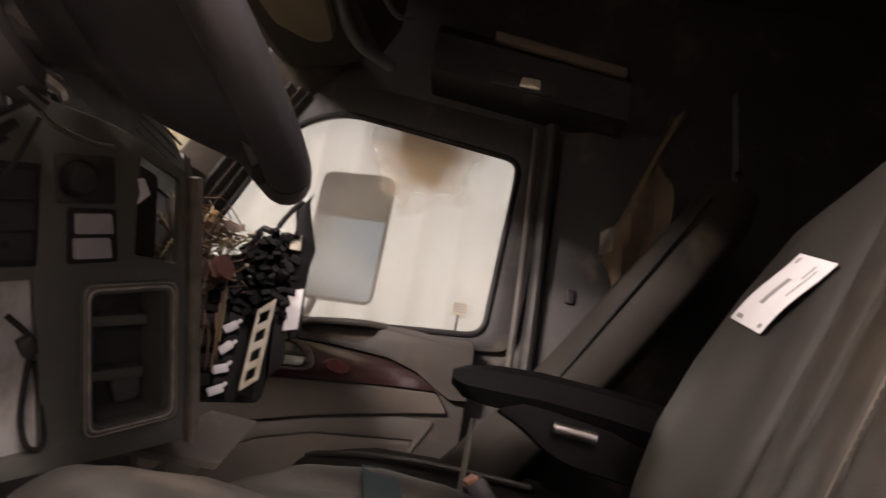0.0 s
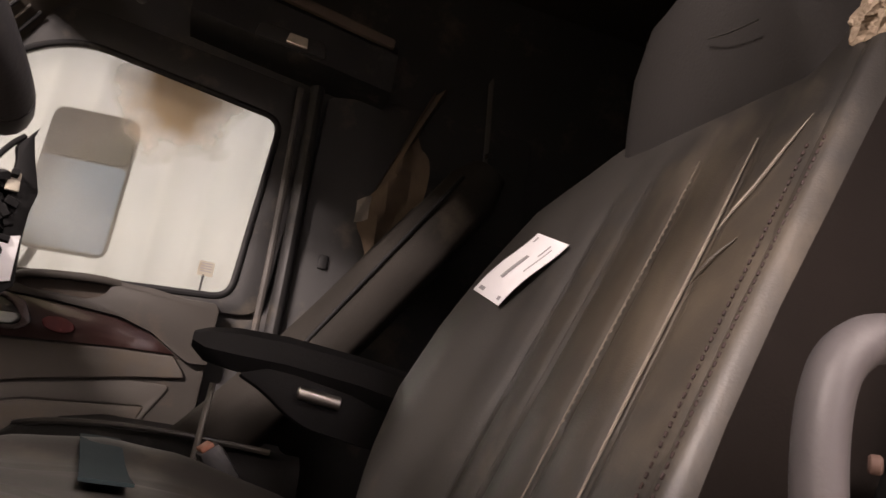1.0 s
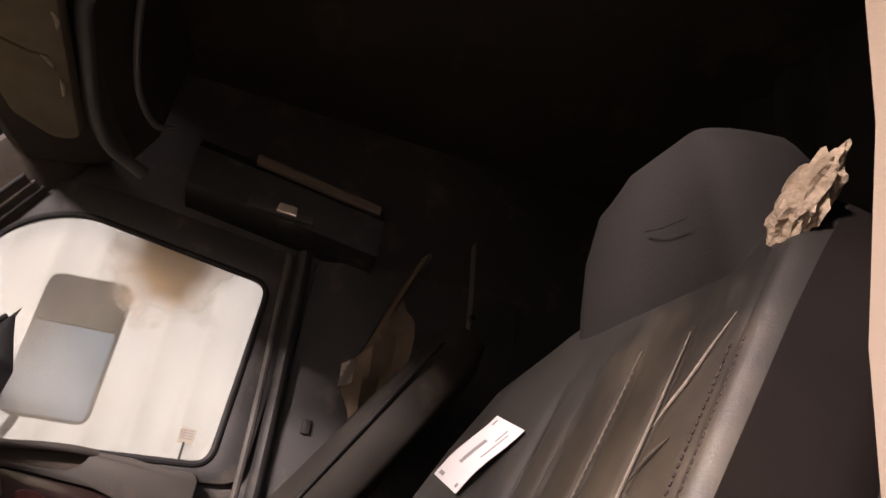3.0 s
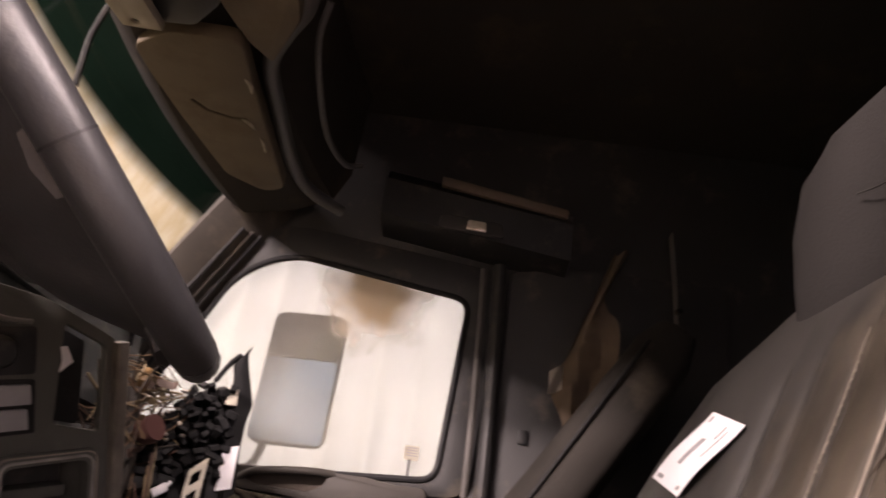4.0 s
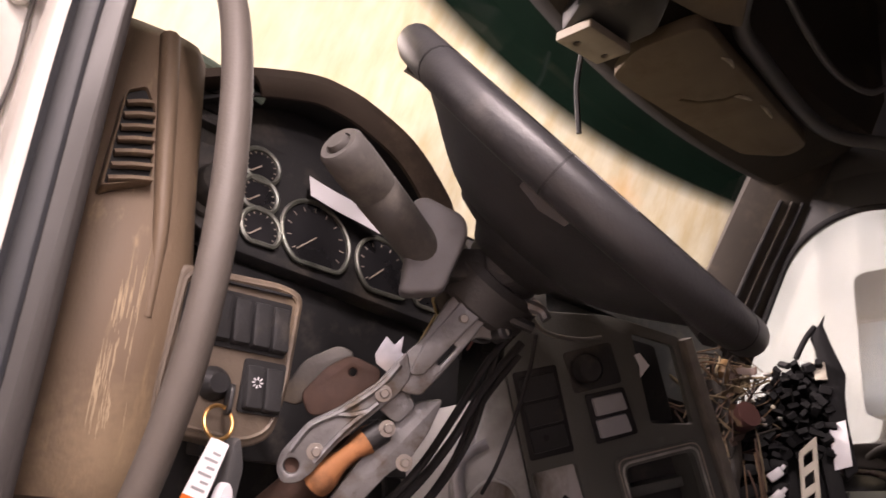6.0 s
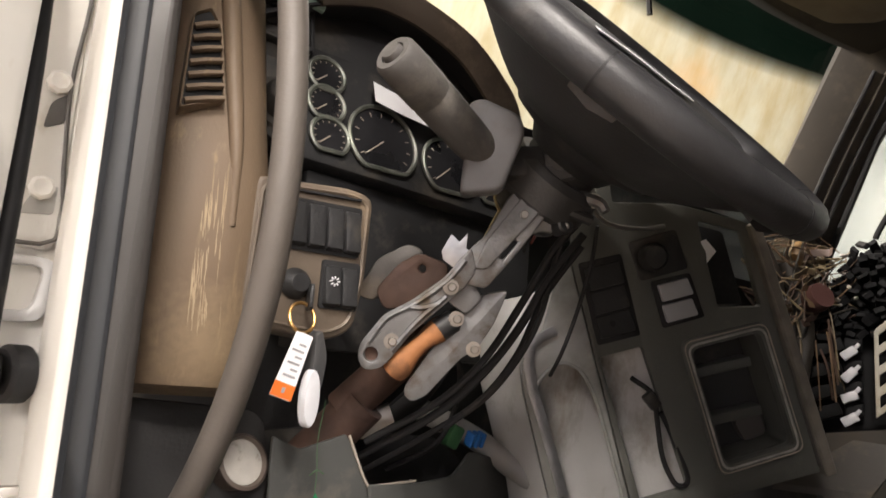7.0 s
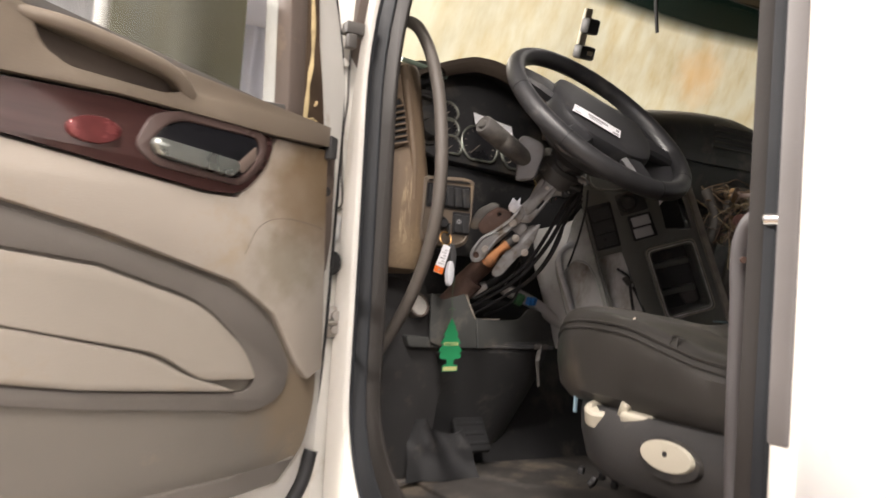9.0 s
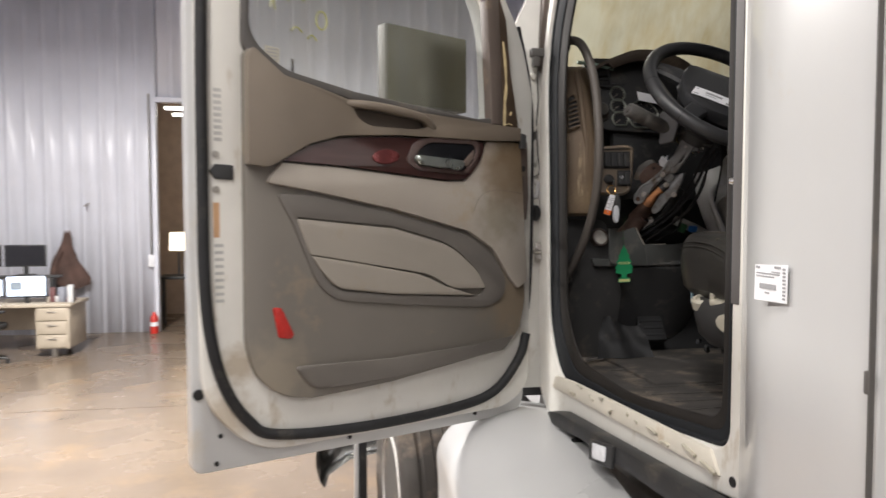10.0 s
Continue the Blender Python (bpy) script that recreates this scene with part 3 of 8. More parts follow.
for k in range(9):
    ink.append(plate([(-0.2325, 1.842 + 0.0048 * k), (-0.2385, 1.842 + 0.0048 * k), (-0.2385, 1.8445 + 0.0048 * k), (-0.2325, 1.8445 + 0.0048 * k)], [], 0.0006, LM @ Matrix.Translation((0, 0, -0.0008))))
part("print", joined(*ink), INK, skl)

fl = tagged(link("floor", plate([(0.22, -1.9), (0.215, 0.17), (0.13, 1.12), (0.11, 1.5), (2.06, 1.5), (2.06, -1.9)], [], 0.10, Matrix.Translation((0, 0, 1.38)), 0.003), CARPET), "dirty black cab floor mat", "floor", kind="structure")
for i in range(14):
    y = 0.02 + 0.075 * i
    part("mat_rib", box(0.245, 0.95, y, y + 0.028, 1.478, 1.4835, 0.002, 1), CARPET, fl)
part("mat_panel", box(0.30, 0.75, 0.78, 1.25, 1.478, 1.49, 0.004), CARPET, fl)

PW = flat2(rounded([(0.53, 2.235), (0.505, 2.755), (1.06, 2.825), (1.20, 2.745), (1.45, 2.16)], [0.05, 0.05, 0.1, 0.1, 0.05], 7))
PWI = flat2(rounded([(0.51, 2.215), (0.485, 2.775), (1.07, 2.848), (1.225, 2.76), (1.49, 2.14)], [0.05, 0.06, 0.1, 0.1, 0.05], 7))
wr = thing("wall_east_of_cab", "dark trimmed passenger side of the cab", "cab wall", kind="structure")
part("side_panel", plate([(-2.0, 1.3), (1.62, 1.3), (1.66, 2.15), (1.40, 2.92), (1.38, 3.45), (-2.0, 3.45)], [PWI], 0.07, at_x(2.035), 0.012), DARKPLAST, wr)
part("window_reveal", plate(flat2(rounded([(0.44, 2.20), (0.41, 2.86), (1.10, 2.93), (1.30, 2.80), (1.56, 2.10)], [0.06, 0.09, 0.12, 0.12, 0.05], 7)), [PW], 0.02, at_x(2.012), 0.008), DARKPLAST, wr)
part("window_seal", tube([(2.012, p[0], p[1]) for p in PW], 0.009, 8, 0, True, up=(1, 0, 0)), RUBBER, wr)
part("rear_pillar_trim", tube([(1.985, 0.40, 1.6), (1.985, 0.405, 2.2), (1.98, 0.415, 2.55), (1.975, 0.43, 2.86)], 0.03, 12, 5, flat=0.7), DARKPLAST, wr)
part("rear_pillar_ridge", tube([(1.965, 0.445, 1.6), (1.965, 0.45, 2.2), (1.96, 0.46, 2.55), (1.96, 0.475, 2.84)], 0.010, 8, 5), GREYPLAST, wr)
part("pillar_panel", plate(flat2(rounded([(-0.25, 1.55), (0.38, 1.55), (0.395, 2.86), (0.2, 2.9), (-0.25, 2.9)], 0.03)), [], 0.03, at_x(1.995), 0.01), DARKPLAST, wr)
part("belt_slot", joined(box(1.985, 1.997, 0.20, 0.23, 2.30, 2.37, 0.004), box(1.985, 1.997, 0.30, 0.325, 2.36, 2.40, 0.004)), BLACKPLAST, wr)
wp = tagged(link("window_1", plate(PWI, [], 0.004, at_x(2.05)), GLASS_SIDE), "dusty bright passenger door glass", "window", kind="structure")
wp.visible_shadow = False
stk = thing("window_sticker", "small pale sticker on the passenger glass", "sticker")
part("paper", box(2.042, 2.0445, 0.585, 0.625, 2.283, 2.322, 0), CREAM, stk)
part("print", joined(*[box(2.0405, 2.042, 0.59, 0.62, 2.315 - 0.007 * k, 2.3175 - 0.007 * k, 0) for k in range(4)]), INK, stk)
part("antenna_stub", box(2.036, 2.042, 0.605, 0.611, 2.215, 2.285, 0.001), BLACKPLAST, stk)

# Sleeper's lack of light is carried by the near-black of this wall.
tagged(link("wall_rear_of_cab", box(0.05, 2.06, -2.0, -1.92, 1.4, 3.45, 0), DARKCLOTH), "rear of the sleeper, its darkness put into black cloth", "cab wall", kind="structure")
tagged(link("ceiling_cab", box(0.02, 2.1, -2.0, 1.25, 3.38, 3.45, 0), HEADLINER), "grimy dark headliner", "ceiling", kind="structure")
tagged(link("firewall", joined(box(0.08, 2.06, 1.44, 1.50, 1.3, 2.36, 0.004), moved(box(0.10, 2.0, -0.02, 0.02, 0, 0.34, 0.004), pose(0, 1.30, 1.47, -22))), BLACKPLAST), "black firewall and toe board under the dashboard", "cab wall", kind="structure")


def ws_point(u, v):
    lo = Vector((0.09, 1.23, 2.36)).lerp(Vector((1.90, 1.52, 2.40)), u)
    hi = Vector((0.12, 1.00, 2.98)).lerp(Vector((1.92, 1.26, 2.98)), u)
    return lo.lerp(hi, v) + Vector((0, 0.15 * (1 - (2 * u - 1) ** 2), 0))


ws = tagged(link("windshield", sheet(24, 10, ws_point, 0.005, (0, 1, 0.3)), GLASS_FRONT), "grimy yellowed windshield with green sunshade band", "windshield", kind="structure")
ws.visible_shadow = False
# corner pillars of the windshield
PILLARTRIM = mat("dark_brown_pillar_plastic", (0.062, 0.053, 0.044), 0.62, 0.15, 7, 280, 0.2, stain=((0.12, 0.10, 0.075), 0.3, 6))
pr = tagged(link("trim_pillar_right", loft([[Vector(c) + Vector(o) for o in ((-0.05, 0.03, 0), (-0.06, 0.0, 0), (-0.02, -0.09, 0), (0.06, -0.16, 0), (0.14, -0.12, 0), (0.14, 0.06, 0))] for c in ((1.95, 1.64, 2.10), (1.95, 1.52, 2.40), (1.95, 1.42, 2.62), (1.96, 1.30, 2.86), (1.97, 1.22, 3.02))]), PILLARTRIM), "dark plastic windshield pillar trim", "pillar trim", kind="structure")
for dx, dy, r, mt in ((-0.012, -0.100, 0.006, BLACKPLAST), (0.012, -0.122, 0.005, PILLARTRIM), (0.035, -0.142, 0.006, BLACKPLAST)):
    part("trim_groove", tube([(1.95 + dx, 1.52 + dy, 2.40), (1.95 + dx, 1.42 + dy, 2.62), (1.96 + dx, 1.30 + dy, 2.86)], r, 8, 5), mt, pr)
part("speaker_pad", box(1.865, 1.885, 1.40, 1.44, 2.52, 2.56, 0.005), BLACKPLAST, pr)
part("oval_cap", lathe([(0, 0.012), (0.024, 0.010), (0.028, 0), (0, 0)], Matrix.Translation((1.905, 1.44, 2.46)) @ Matrix.Rotation(radians(-100), 4, "Y"), 18), GREYPLAST, pr)
tagged(link("trim_pillar_left", loft([[Vector(c) + Vector(o) for o in ((-0.03, 0.05, 0), (0.035, 0.03, 0), (0.035, -0.02, 0), (0.0, -0.05, 0), (-0.04, -0.03, 0))] for c in ((0.115, 1.20, 2.36), (0.11, 1.15, 2.5), (0.11, 1.06, 2.72), (0.10, 0.93, 3.02))]), BROWNPLAST), "brown plastic windshield pillar trim", "pillar trim", kind="structure")

# overhead console between windshield and headliner
SLATE_RAIL = mat("slate_trim_rail", (0.085, 0.084, 0.084), 0.5, 0.1, 8, 200, 0.1)
oc = tagged(thing("overhead_console", "dark overhead shelf console above the windshield", "console"), kind="structure")


def oc_sec(x):
    u = (x - 0.09) / 1.83
    yw = ws_point(u, 1).y
    return [Vector((x, yw + dy, z)) for dy, z in ((0.03, 2.99), (0.0, 2.93), (-0.05, 2.905), (-0.20, 2.94), (-0.30, 2.99), (-0.34, 3.08), (-0.345, 3.30), (-0.35, 3.39), (0.06, 3.39))]


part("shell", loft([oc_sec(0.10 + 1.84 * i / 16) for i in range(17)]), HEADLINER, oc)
VISOR = mat("stained_tan_vinyl", (0.115, 0.089, 0.058), 0.75, 0.2, 5, 200, 0.25, stain=((0.09, 0.066, 0.04), 0.4, 6))
VM_ = Matrix.Translation((0, 0, 2.885))
vs = part("sun_visor", plate(flat2(rounded([(1.16, 1.245), (1.105, 1.156), (1.107, 1.007), (1.249, 1.016), (1.44, 1.026), (1.708, 1.036), (1.74, 1.10), (1.664, 1.186), (1.414, 1.224), (1.245, 1.242)], [0.02, 0.03, 0.04, 0.01, 0.01, 0.03, 0.03, 0.02, 0.01, 0.01])), [flat2([(1.334, 1.181), (1.372, 1.153), (1.393, 1.10), (1.391, 1.062), (1.384, 1.062), (1.385, 1.098), (1.366, 1.147), (1.332, 1.172)])], 0.035, VM_, 0.010, 3), VISOR, oc, "stained tan vinyl sun visor with a torn seam")
for pts in (((1.386, 1.075), (1.40, 1.06), (1.425, 1.052)), ((1.455, 1.046), (1.49, 1.044), (1.525, 1.049)), ((1.23, 1.03), (1.25, 1.022), (1.28, 1.026))):
    part("frayed_edge", tube([(x, y, 2.884) for x, y in pts], lambda t: 0.005 * math.sin(0.25 + 2.6 * t), 6, 4), mat("pale_frayed_backing", (0.34, 0.30, 0.24), 0.9, 0.3, 40, 160, 0.5), vs, "pale frayed backing")
part("sun_visor", plate(flat2(rounded([(0.30, 1.19), (0.30, 0.98), (0.60, 1.02), (0.84, 1.06), (0.86, 1.20), (0.60, 1.225)], 0.03)), [], 0.035, VM_, 0.010, 3), VISOR, oc, "stained tan vinyl sun visor")
part("visor_pod", plate(flat2(rounded([(0.935, 1.02), (0.941, 0.871), (1.048, 0.882), (1.185, 0.965), (1.126, 1.003), (1.024, 1.03)], 0.012)), [], 0.10, Matrix.Translation((0, 0, 2.90)), 0.012, 3), VISOR, oc, "tan brown visor hinge pod")
part("roof_rail", tube([(1.02, 0.868, 2.955), (1.06, 0.885, 2.935), (1.13, 0.935, 2.93), (1.229, 0.985, 2.93), (1.385, 1.0, 2.93), (1.63, 1.012, 2.93), (1.78, 0.99, 2.93), (1.89, 0.912, 2.93)], 0.018, 12, 6), SLATE_RAIL, oc, "slate grey trim rail")
part("roof_rail", tube([(1.12, 0.86, 3.02), (1.187, 0.885, 2.975), (1.375, 0.908, 2.97), (1.557, 0.915, 2.97), (1.69, 0.888, 2.975), (1.73, 0.85, 3.0)], 0.008, 10, 6), SLATE_RAIL, oc, "slate grey trim rail")
holes = [flat2([(x + 0.0075 * math.cos(k * math.pi / 6), y + 0.0075 * math.sin(k * math.pi / 6)) for k in range(12)]) for x, y in ((0.962, 1.194), (1.031, 1.176))]
br = part("mount_bracket", plate(flat2(rounded([(0.929, 1.223), (0.93, 1.142), (1.05, 1.129), (1.046, 1.206)], 0.006)), holes, 0.02, Matrix.Translation((0, 0, 2.84)), 0.003), mat("dusty_bracket", (0.27, 0.24, 0.19), 0.6, 0.15, 20, 120, 0.1), oc, "dusty pale bracket with two screw holes")
part("screw_well", joined(*[cyl((x, y, 2.848), (x, y, 2.858), 0.010, 12) for x, y in ((0.962, 1.194), (1.031, 1.176))]), BLACKPLAST, br)
part("clip_block", plate(flat2(rounded([(0.885, 1.13), (0.90, 0.991), (0.989, 1.012), (1.052, 1.075), (1.056, 1.20), (0.94, 1.22)], 0.015)), [], 0.09, Matrix.Translation((0, 0, 2.862)), 0.008), BLACKPLAST, oc, "black mounting block")
part("hanging_wire", tube([(1.08, 1.27, 2.91), (1.095, 1.29, 2.85), (1.098, 1.288, 2.79), (1.105, 1.287, 2.735)], 0.006, 6, 5), BLACKPLAST, oc)
dome = thing("door_header_console", "dark header trim with a small reading lamp", "console", kind="structure")
part("shell", loft([[Vector((x, y, z + 0.13 * (y - 0.43))) for x, z in ((2.05, 2.885), (1.95, 2.89), (1.905, 2.905), (1.90, 3.02), (1.93, 3.06), (2.05, 3.10))] for y in (0.235, 0.245, 0.4, 0.6, 0.80)]), BLACKPLAST, dome)
part("ledge", plate(flat2(rounded([(0.253, 3.035), (0.635, 3.092), (0.635, 3.06), (0.253, 3.005)], 0.008)), [], 0.02, at_x(1.886), 0.006), mat("dusty_brown_ledge", (0.13, 0.10, 0.078), 0.7, 0.15, 6, 200, 0.15), dome, "dusty brown ledge")
part("lamp_bezel", plate(flat2(rounded([(0.43, 2.915), (0.63, 2.925), (0.62, 2.972), (0.44, 2.962)], 0.015)), [], 0.012, at_x(1.892), 0.004), DARKPLAST, dome)
part("reading_lamp", plate(flat2(rounded([(0.485, 2.925), (0.545, 2.928), (0.54, 2.958), (0.488, 2.955)], 0.006)), [], 0.012, at_x(1.884), 0.004), mat("clear_lamp_plastic", (0.75, 0.68, 0.55), 0.15, 0.1, 60, 200, 0.3, metal=0.3), dome, "clear reading lamp lens")

# ---- doors ----
def door_m(h, u, n, dz=0.0):
    m = Matrix((Vector(u), Vector((0, 0, 1)), Vector(n))).transposed().to_4x4()
    m.translation = Vector((h[0], h[1], dz))
    return m


def pillow(outline, m, h, base=0.0, rings=4, edge=0.86):
    """Padded shape over an outline in the plane of m."""
    pts = [Vector((p[0], p[1])) for p in outline]
    c = sum(pts, Vector((0, 0))) / len(pts)
    secs = [[(*p, base - 0.01) for p in pts]]
    for i in range(rings + 1):
        t = i / rings
        s = 1 - (1 - edge) * t * t - 0.35 * max(0, t - 0.75) * 4 * 0.6
        secs.append([(*(c + (p - c) * s), base + h * math.sin(min(1, t * 1.05) * math.pi / 2)) for p in pts])
    bm = loft([[m @ Vector(q) for q in s] for s in secs])
    return bm


def raised(outline, m, c0, c1, bevel=0.004, holes=()):
    return plate(flat2(outline), [flat2(h) for h in holes], c1 - c0, m @ Matrix.Translation((0, 0, c0)), bevel)


WINDOOR = rounded([(0.868, 2.36), (0.85, 2.98), (0.52, 3.02), (0.17, 2.52), (0.155, 2.225), (0.22, 2.217), (0.595, 2.259), (0.78, 2.295)], [0.05, 0.05, 0.1, 0.1, 0.02, 0, 0, 0.03])


PADVINYL = mat("padded_taupe_vinyl", (0.29, 0.26, 0.222), 0.6, 0.06, 5, 420, 0.18, stain=((0.28, 0.22, 0.15), 0.2, 5))
# Shaded copy of the door plastics: the passenger side's dimness as colour.
SHADETRIM = mat("shaded_taupe_plastic", (0.072, 0.064, 0.056), 0.6, 0.1, 5, 320, 0.15, stain=((0.13, 0.10, 0.075), 0.25, 5))
UPPERTRIM = mat("dusty_olive_trim", (0.178, 0.146, 0.112), 0.42, 0.08, 6, 300, 0.12, stain=((0.13, 0.10, 0.075), 0.3, 5), coat=0.1)


def truck_door(name, label, dm, full):
    d = thing(name, label, "door", kind="structure")
    if full:
        shell = rounded([(0.02, 1.36), (0.15, 1.35), (1.0, 1.345), (1.0, 2.4), (0.97, 3.06), (0.5, 3.12), (0.06, 2.52), (0.0, 2.3)], [0.05, 0.03, 0.03, 0, 0.1, 0.1, 0.1, 0])
        part("outer_panel", raised(shell, dm, 0.0, 0.045, 0.006, [WINDOOR]), WHITE, d)
        inner = rounded([(0.02, 1.44), (0.10, 1.385), (0.86, 1.38), (0.985, 1.52), (0.985, 2.4), (0.955, 3.04), (0.5, 3.09), (0.06, 2.5), (0.008, 2.3)], [0.05, 0.05, 0.14, 0.08, 0, 0.1, 0.1, 0.1, 0])
        part("inner_frame", raised(inner, dm, 0.045, 0.075, 0.012, [WINDOOR]), JAMB, d)
        seal = [(0.955, 3.0), (0.974, 2.43), (0.977, 2.054), (0.976, 1.80), (0.962, 1.656), (0.931, 1.547), (0.879, 1.466), (0.81, 1.423), (0.582, 1.405), (0.302, 1.413), (0.155, 1.443), (0.066, 1.53), (0.040, 1.60)]
        part("weather_seal", tube([dm @ Vector((a, z, 0.083)) for a, z in seal], 0.0135, 10, 6), RUBBER, d, "black rubber door seal")
        part("hinge_side_seal", tube([dm @ Vector((a, z, 0.050)) for a, z in ((0.030, 1.60), (0.006, 1.72), (-0.002, 2.0), (0.004, 2.3), (0.05, 2.5))], 0.009, 10, 6), RUBBER, d)
        part("window_frame", raised(rounded([(0.885, 2.33), (0.87, 3.0), (0.52, 3.045), (0.13, 2.52), (0.12, 2.20), (0.22, 2.195), (0.6, 2.237), (0.79, 2.275)], [0.03, 0.05, 0.1, 0.1, 0.02, 0, 0, 0.02]), dm, 0.07, 0.092, 0.005, [WINDOOR]), GREYPLAST, d)
        g = part("glass", raised(rounded([(0.875, 2.34), (0.855, 2.985), (0.52, 3.03), (0.165, 2.525), (0.15, 2.21), (0.6, 2.25)], 0.03), dm, 0.056, 0.060, 0), GLASS_DOOR, d, "dusty door glass")
        g.visible_shadow = False
        part("window_channel", raised([(0.137, 2.205), (0.176, 2.205), (0.182, 2.33), (0.20, 2.62), (0.155, 2.58), (0.142, 2.33)], dm, 0.06, 0.098, 0.004), BROWNPLAST, d)
        part("corner_trim", raised(rounded([(0.083, 2.196), (0.137, 2.205), (0.142, 2.33), (0.152, 2.56), (0.128, 2.50), (0.111, 2.35), (0.096, 2.276)], 0.004), dm, 0.072, 0.096, 0.004), mat("peeling_brown_trim", (0.075, 0.050, 0.032), 0.55, 0.25, 12, 90, 0.2), d, "dark brown corner trim")
        for pts in (((0.134, 2.20), (0.132, 2.247), (0.131, 2.281), (0.127, 2.318), (0.13, 2.37), (0.138, 2.44)), ((0.128, 2.207), (0.116, 2.211), (0.105, 2.206)), ((0.113, 2.235), (0.11, 2.24), (0.109, 2.245))):
            part("peeling_strip", tube([dm @ Vector((a, z + 0.002 * math.sin(40 * a), 0.0965)) for a, z in pts], lambda t: 0.0052 * (0.45 + 0.55 * abs(math.sin(9 * t + 0.4))), 6, 5, flat=0.5), mat("pale_peeling_edge", (0.46, 0.36, 0.19), 0.75, 0.3, 40, 160, 0.4), d, "pale peeling edge strip")
        part("latch_mouth", joined(raised(rounded([(0.905, 2.032), (0.948, 2.034), (0.96, 2.052), (0.948, 2.068), (0.905, 2.066)], 0.004), dm, 0.074, 0.081, 0.002)), BLACKPLAST, d, "black latch mouth")
        for z in (2.01, 2.09):
            part("screw", cyl(dm @ Vector((0.945, z, 0.075)), dm @ Vector((0.945, z, 0.08)), 0.008, 10, 0.001), STEEL, d)
        part("rubber_plug", cyl(dm @ Vector((0.985, 1.535, 0.044)), dm @ Vector((0.985, 1.535, 0.049)), 0.013, 16, 0.002), RUBBER, d)
        for a, z in ((0.935, 1.43), (0.945, 1.365), (0.60, 1.372), (0.20, 1.375)):
            part("drain_hole", cyl(dm @ Vector((a, z, 0.044)), dm @ Vector((a, z, 0.0475)), 0.006, 10), RUBBER, d)
        bars = [raised([(0.93, 2.12 + 0.014 * k), (0.948, 2.12 + 0.014 * k), (0.948, 2.128 + 0.014 * k), (0.93, 2.128 + 0.014 * k)], dm, 0.0752, 0.0758, 0) for k in range(9)]
        bars += [raised([(0.93, 1.75 + 0.016 * k), (0.95, 1.75 + 0.016 * k), (0.95, 1.757 + 0.016 * k), (0.93, 1.757 + 0.016 * k)], dm, 0.0752, 0.0758, 0) for k in range(9)]
        part("data_print", joined(*bars), mat("faded_grey_print", (0.42, 0.41, 0.39), 0.6), d)
        part("orange_label", raised([(0.938, 1.90), (0.952, 1.90), (0.952, 1.98), (0.938, 1.98)], dm, 0.0752, 0.0762, 0), mat("faded_orange_label", (0.5, 0.3, 0.16), 0.6), d)
    tip = 0.0 if full else -0.11
    trim = rounded([(0.884, 2.321 + tip), (0.872, 2.336 + tip), (0.80, 2.278 + 0.5 * tip), (0.716, 2.258 + 0.24 * tip), (0.62, 2.229), (0.399, 2.218), (0.088, 2.197), (0.06, 1.70), (0.082, 1.61), (0.155, 1.562), (0.504, 1.516), (0.724, 1.503), (0.803, 1.516), (0.866, 1.57), (0.887, 1.654)], [0.01, 0.01, 0, 0, 0, 0, 0.01, 0.03, 0.03, 0, 0, 0, 0.05, 0.05, 0.02])
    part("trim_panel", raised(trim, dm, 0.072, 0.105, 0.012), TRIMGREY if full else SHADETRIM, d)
    upper = rounded([(0.884, 2.318 + tip), (0.872, 2.332 + tip), (0.80, 2.274 + 0.5 * tip), (0.716, 2.254 + 0.24 * tip), (0.62, 2.226), (0.399, 2.214), (0.103, 2.193), (0.104, 2.158), (0.23, 2.153), (0.501, 2.153), (0.658, 2.143), (0.739, 2.120), (0.80, 2.083), (0.84, 2.062), (0.886, 2.066)], [0.01, 0.01] + [0] * 11 + [0.01, 0.004])
    pull = rounded([(0.628, 2.218), (0.425, 2.197), (0.405, 2.18), (0.44, 2.170), (0.575, 2.170), (0.61, 2.185)], 0.012)
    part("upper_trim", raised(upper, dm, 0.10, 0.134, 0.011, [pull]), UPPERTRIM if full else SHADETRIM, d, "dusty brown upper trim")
    # The pocket's shade is put into a darker brown.
    part("pull_pocket", raised(pull, dm, 0.10, 0.108, 0), mat("shadowed_brown_plastic", (0.09, 0.07, 0.055), 0.7, 0.2), d)
    part("pull_bar", tube([dm @ Vector((a, z, c)) for a, z, c in ((0.64, 2.222, 0.125), (0.58, 2.22, 0.142), (0.50, 2.212, 0.144), (0.43, 2.2, 0.14), (0.39, 2.178, 0.126))], 0.0105, 10, 5), UPPERTRIM if full else SHADETRIM, d)
    wood = rounded([(0.803, 2.078), (0.739, 2.115), (0.658, 2.138), (0.501, 2.148), (0.222, 2.150), (0.235, 2.10), (0.282, 2.045), (0.346, 2.043), (0.502, 2.058), (0.659, 2.071)], [0.006, 0, 0.03, 0.02, 0.02, 0.04, 0.05, 0, 0, 0])
    part("wood_trim", raised(wood, dm, 0.10, 0.126, 0.005), WOODTRIM, d, "glossy dark red wood-look trim")
    cup = rounded([(0.452, 2.092), (0.43, 2.125), (0.40, 2.14), (0.262, 2.141), (0.252, 2.122), (0.272, 2.085), (0.295, 2.068), (0.44, 2.079)], 0.014)
    part("handle_cup", raised(cup, dm, 0.11, 0.1275, 0.003), mat("glossy_black_plastic", (0.012, 0.012, 0.014), 0.2, 0.1), d)
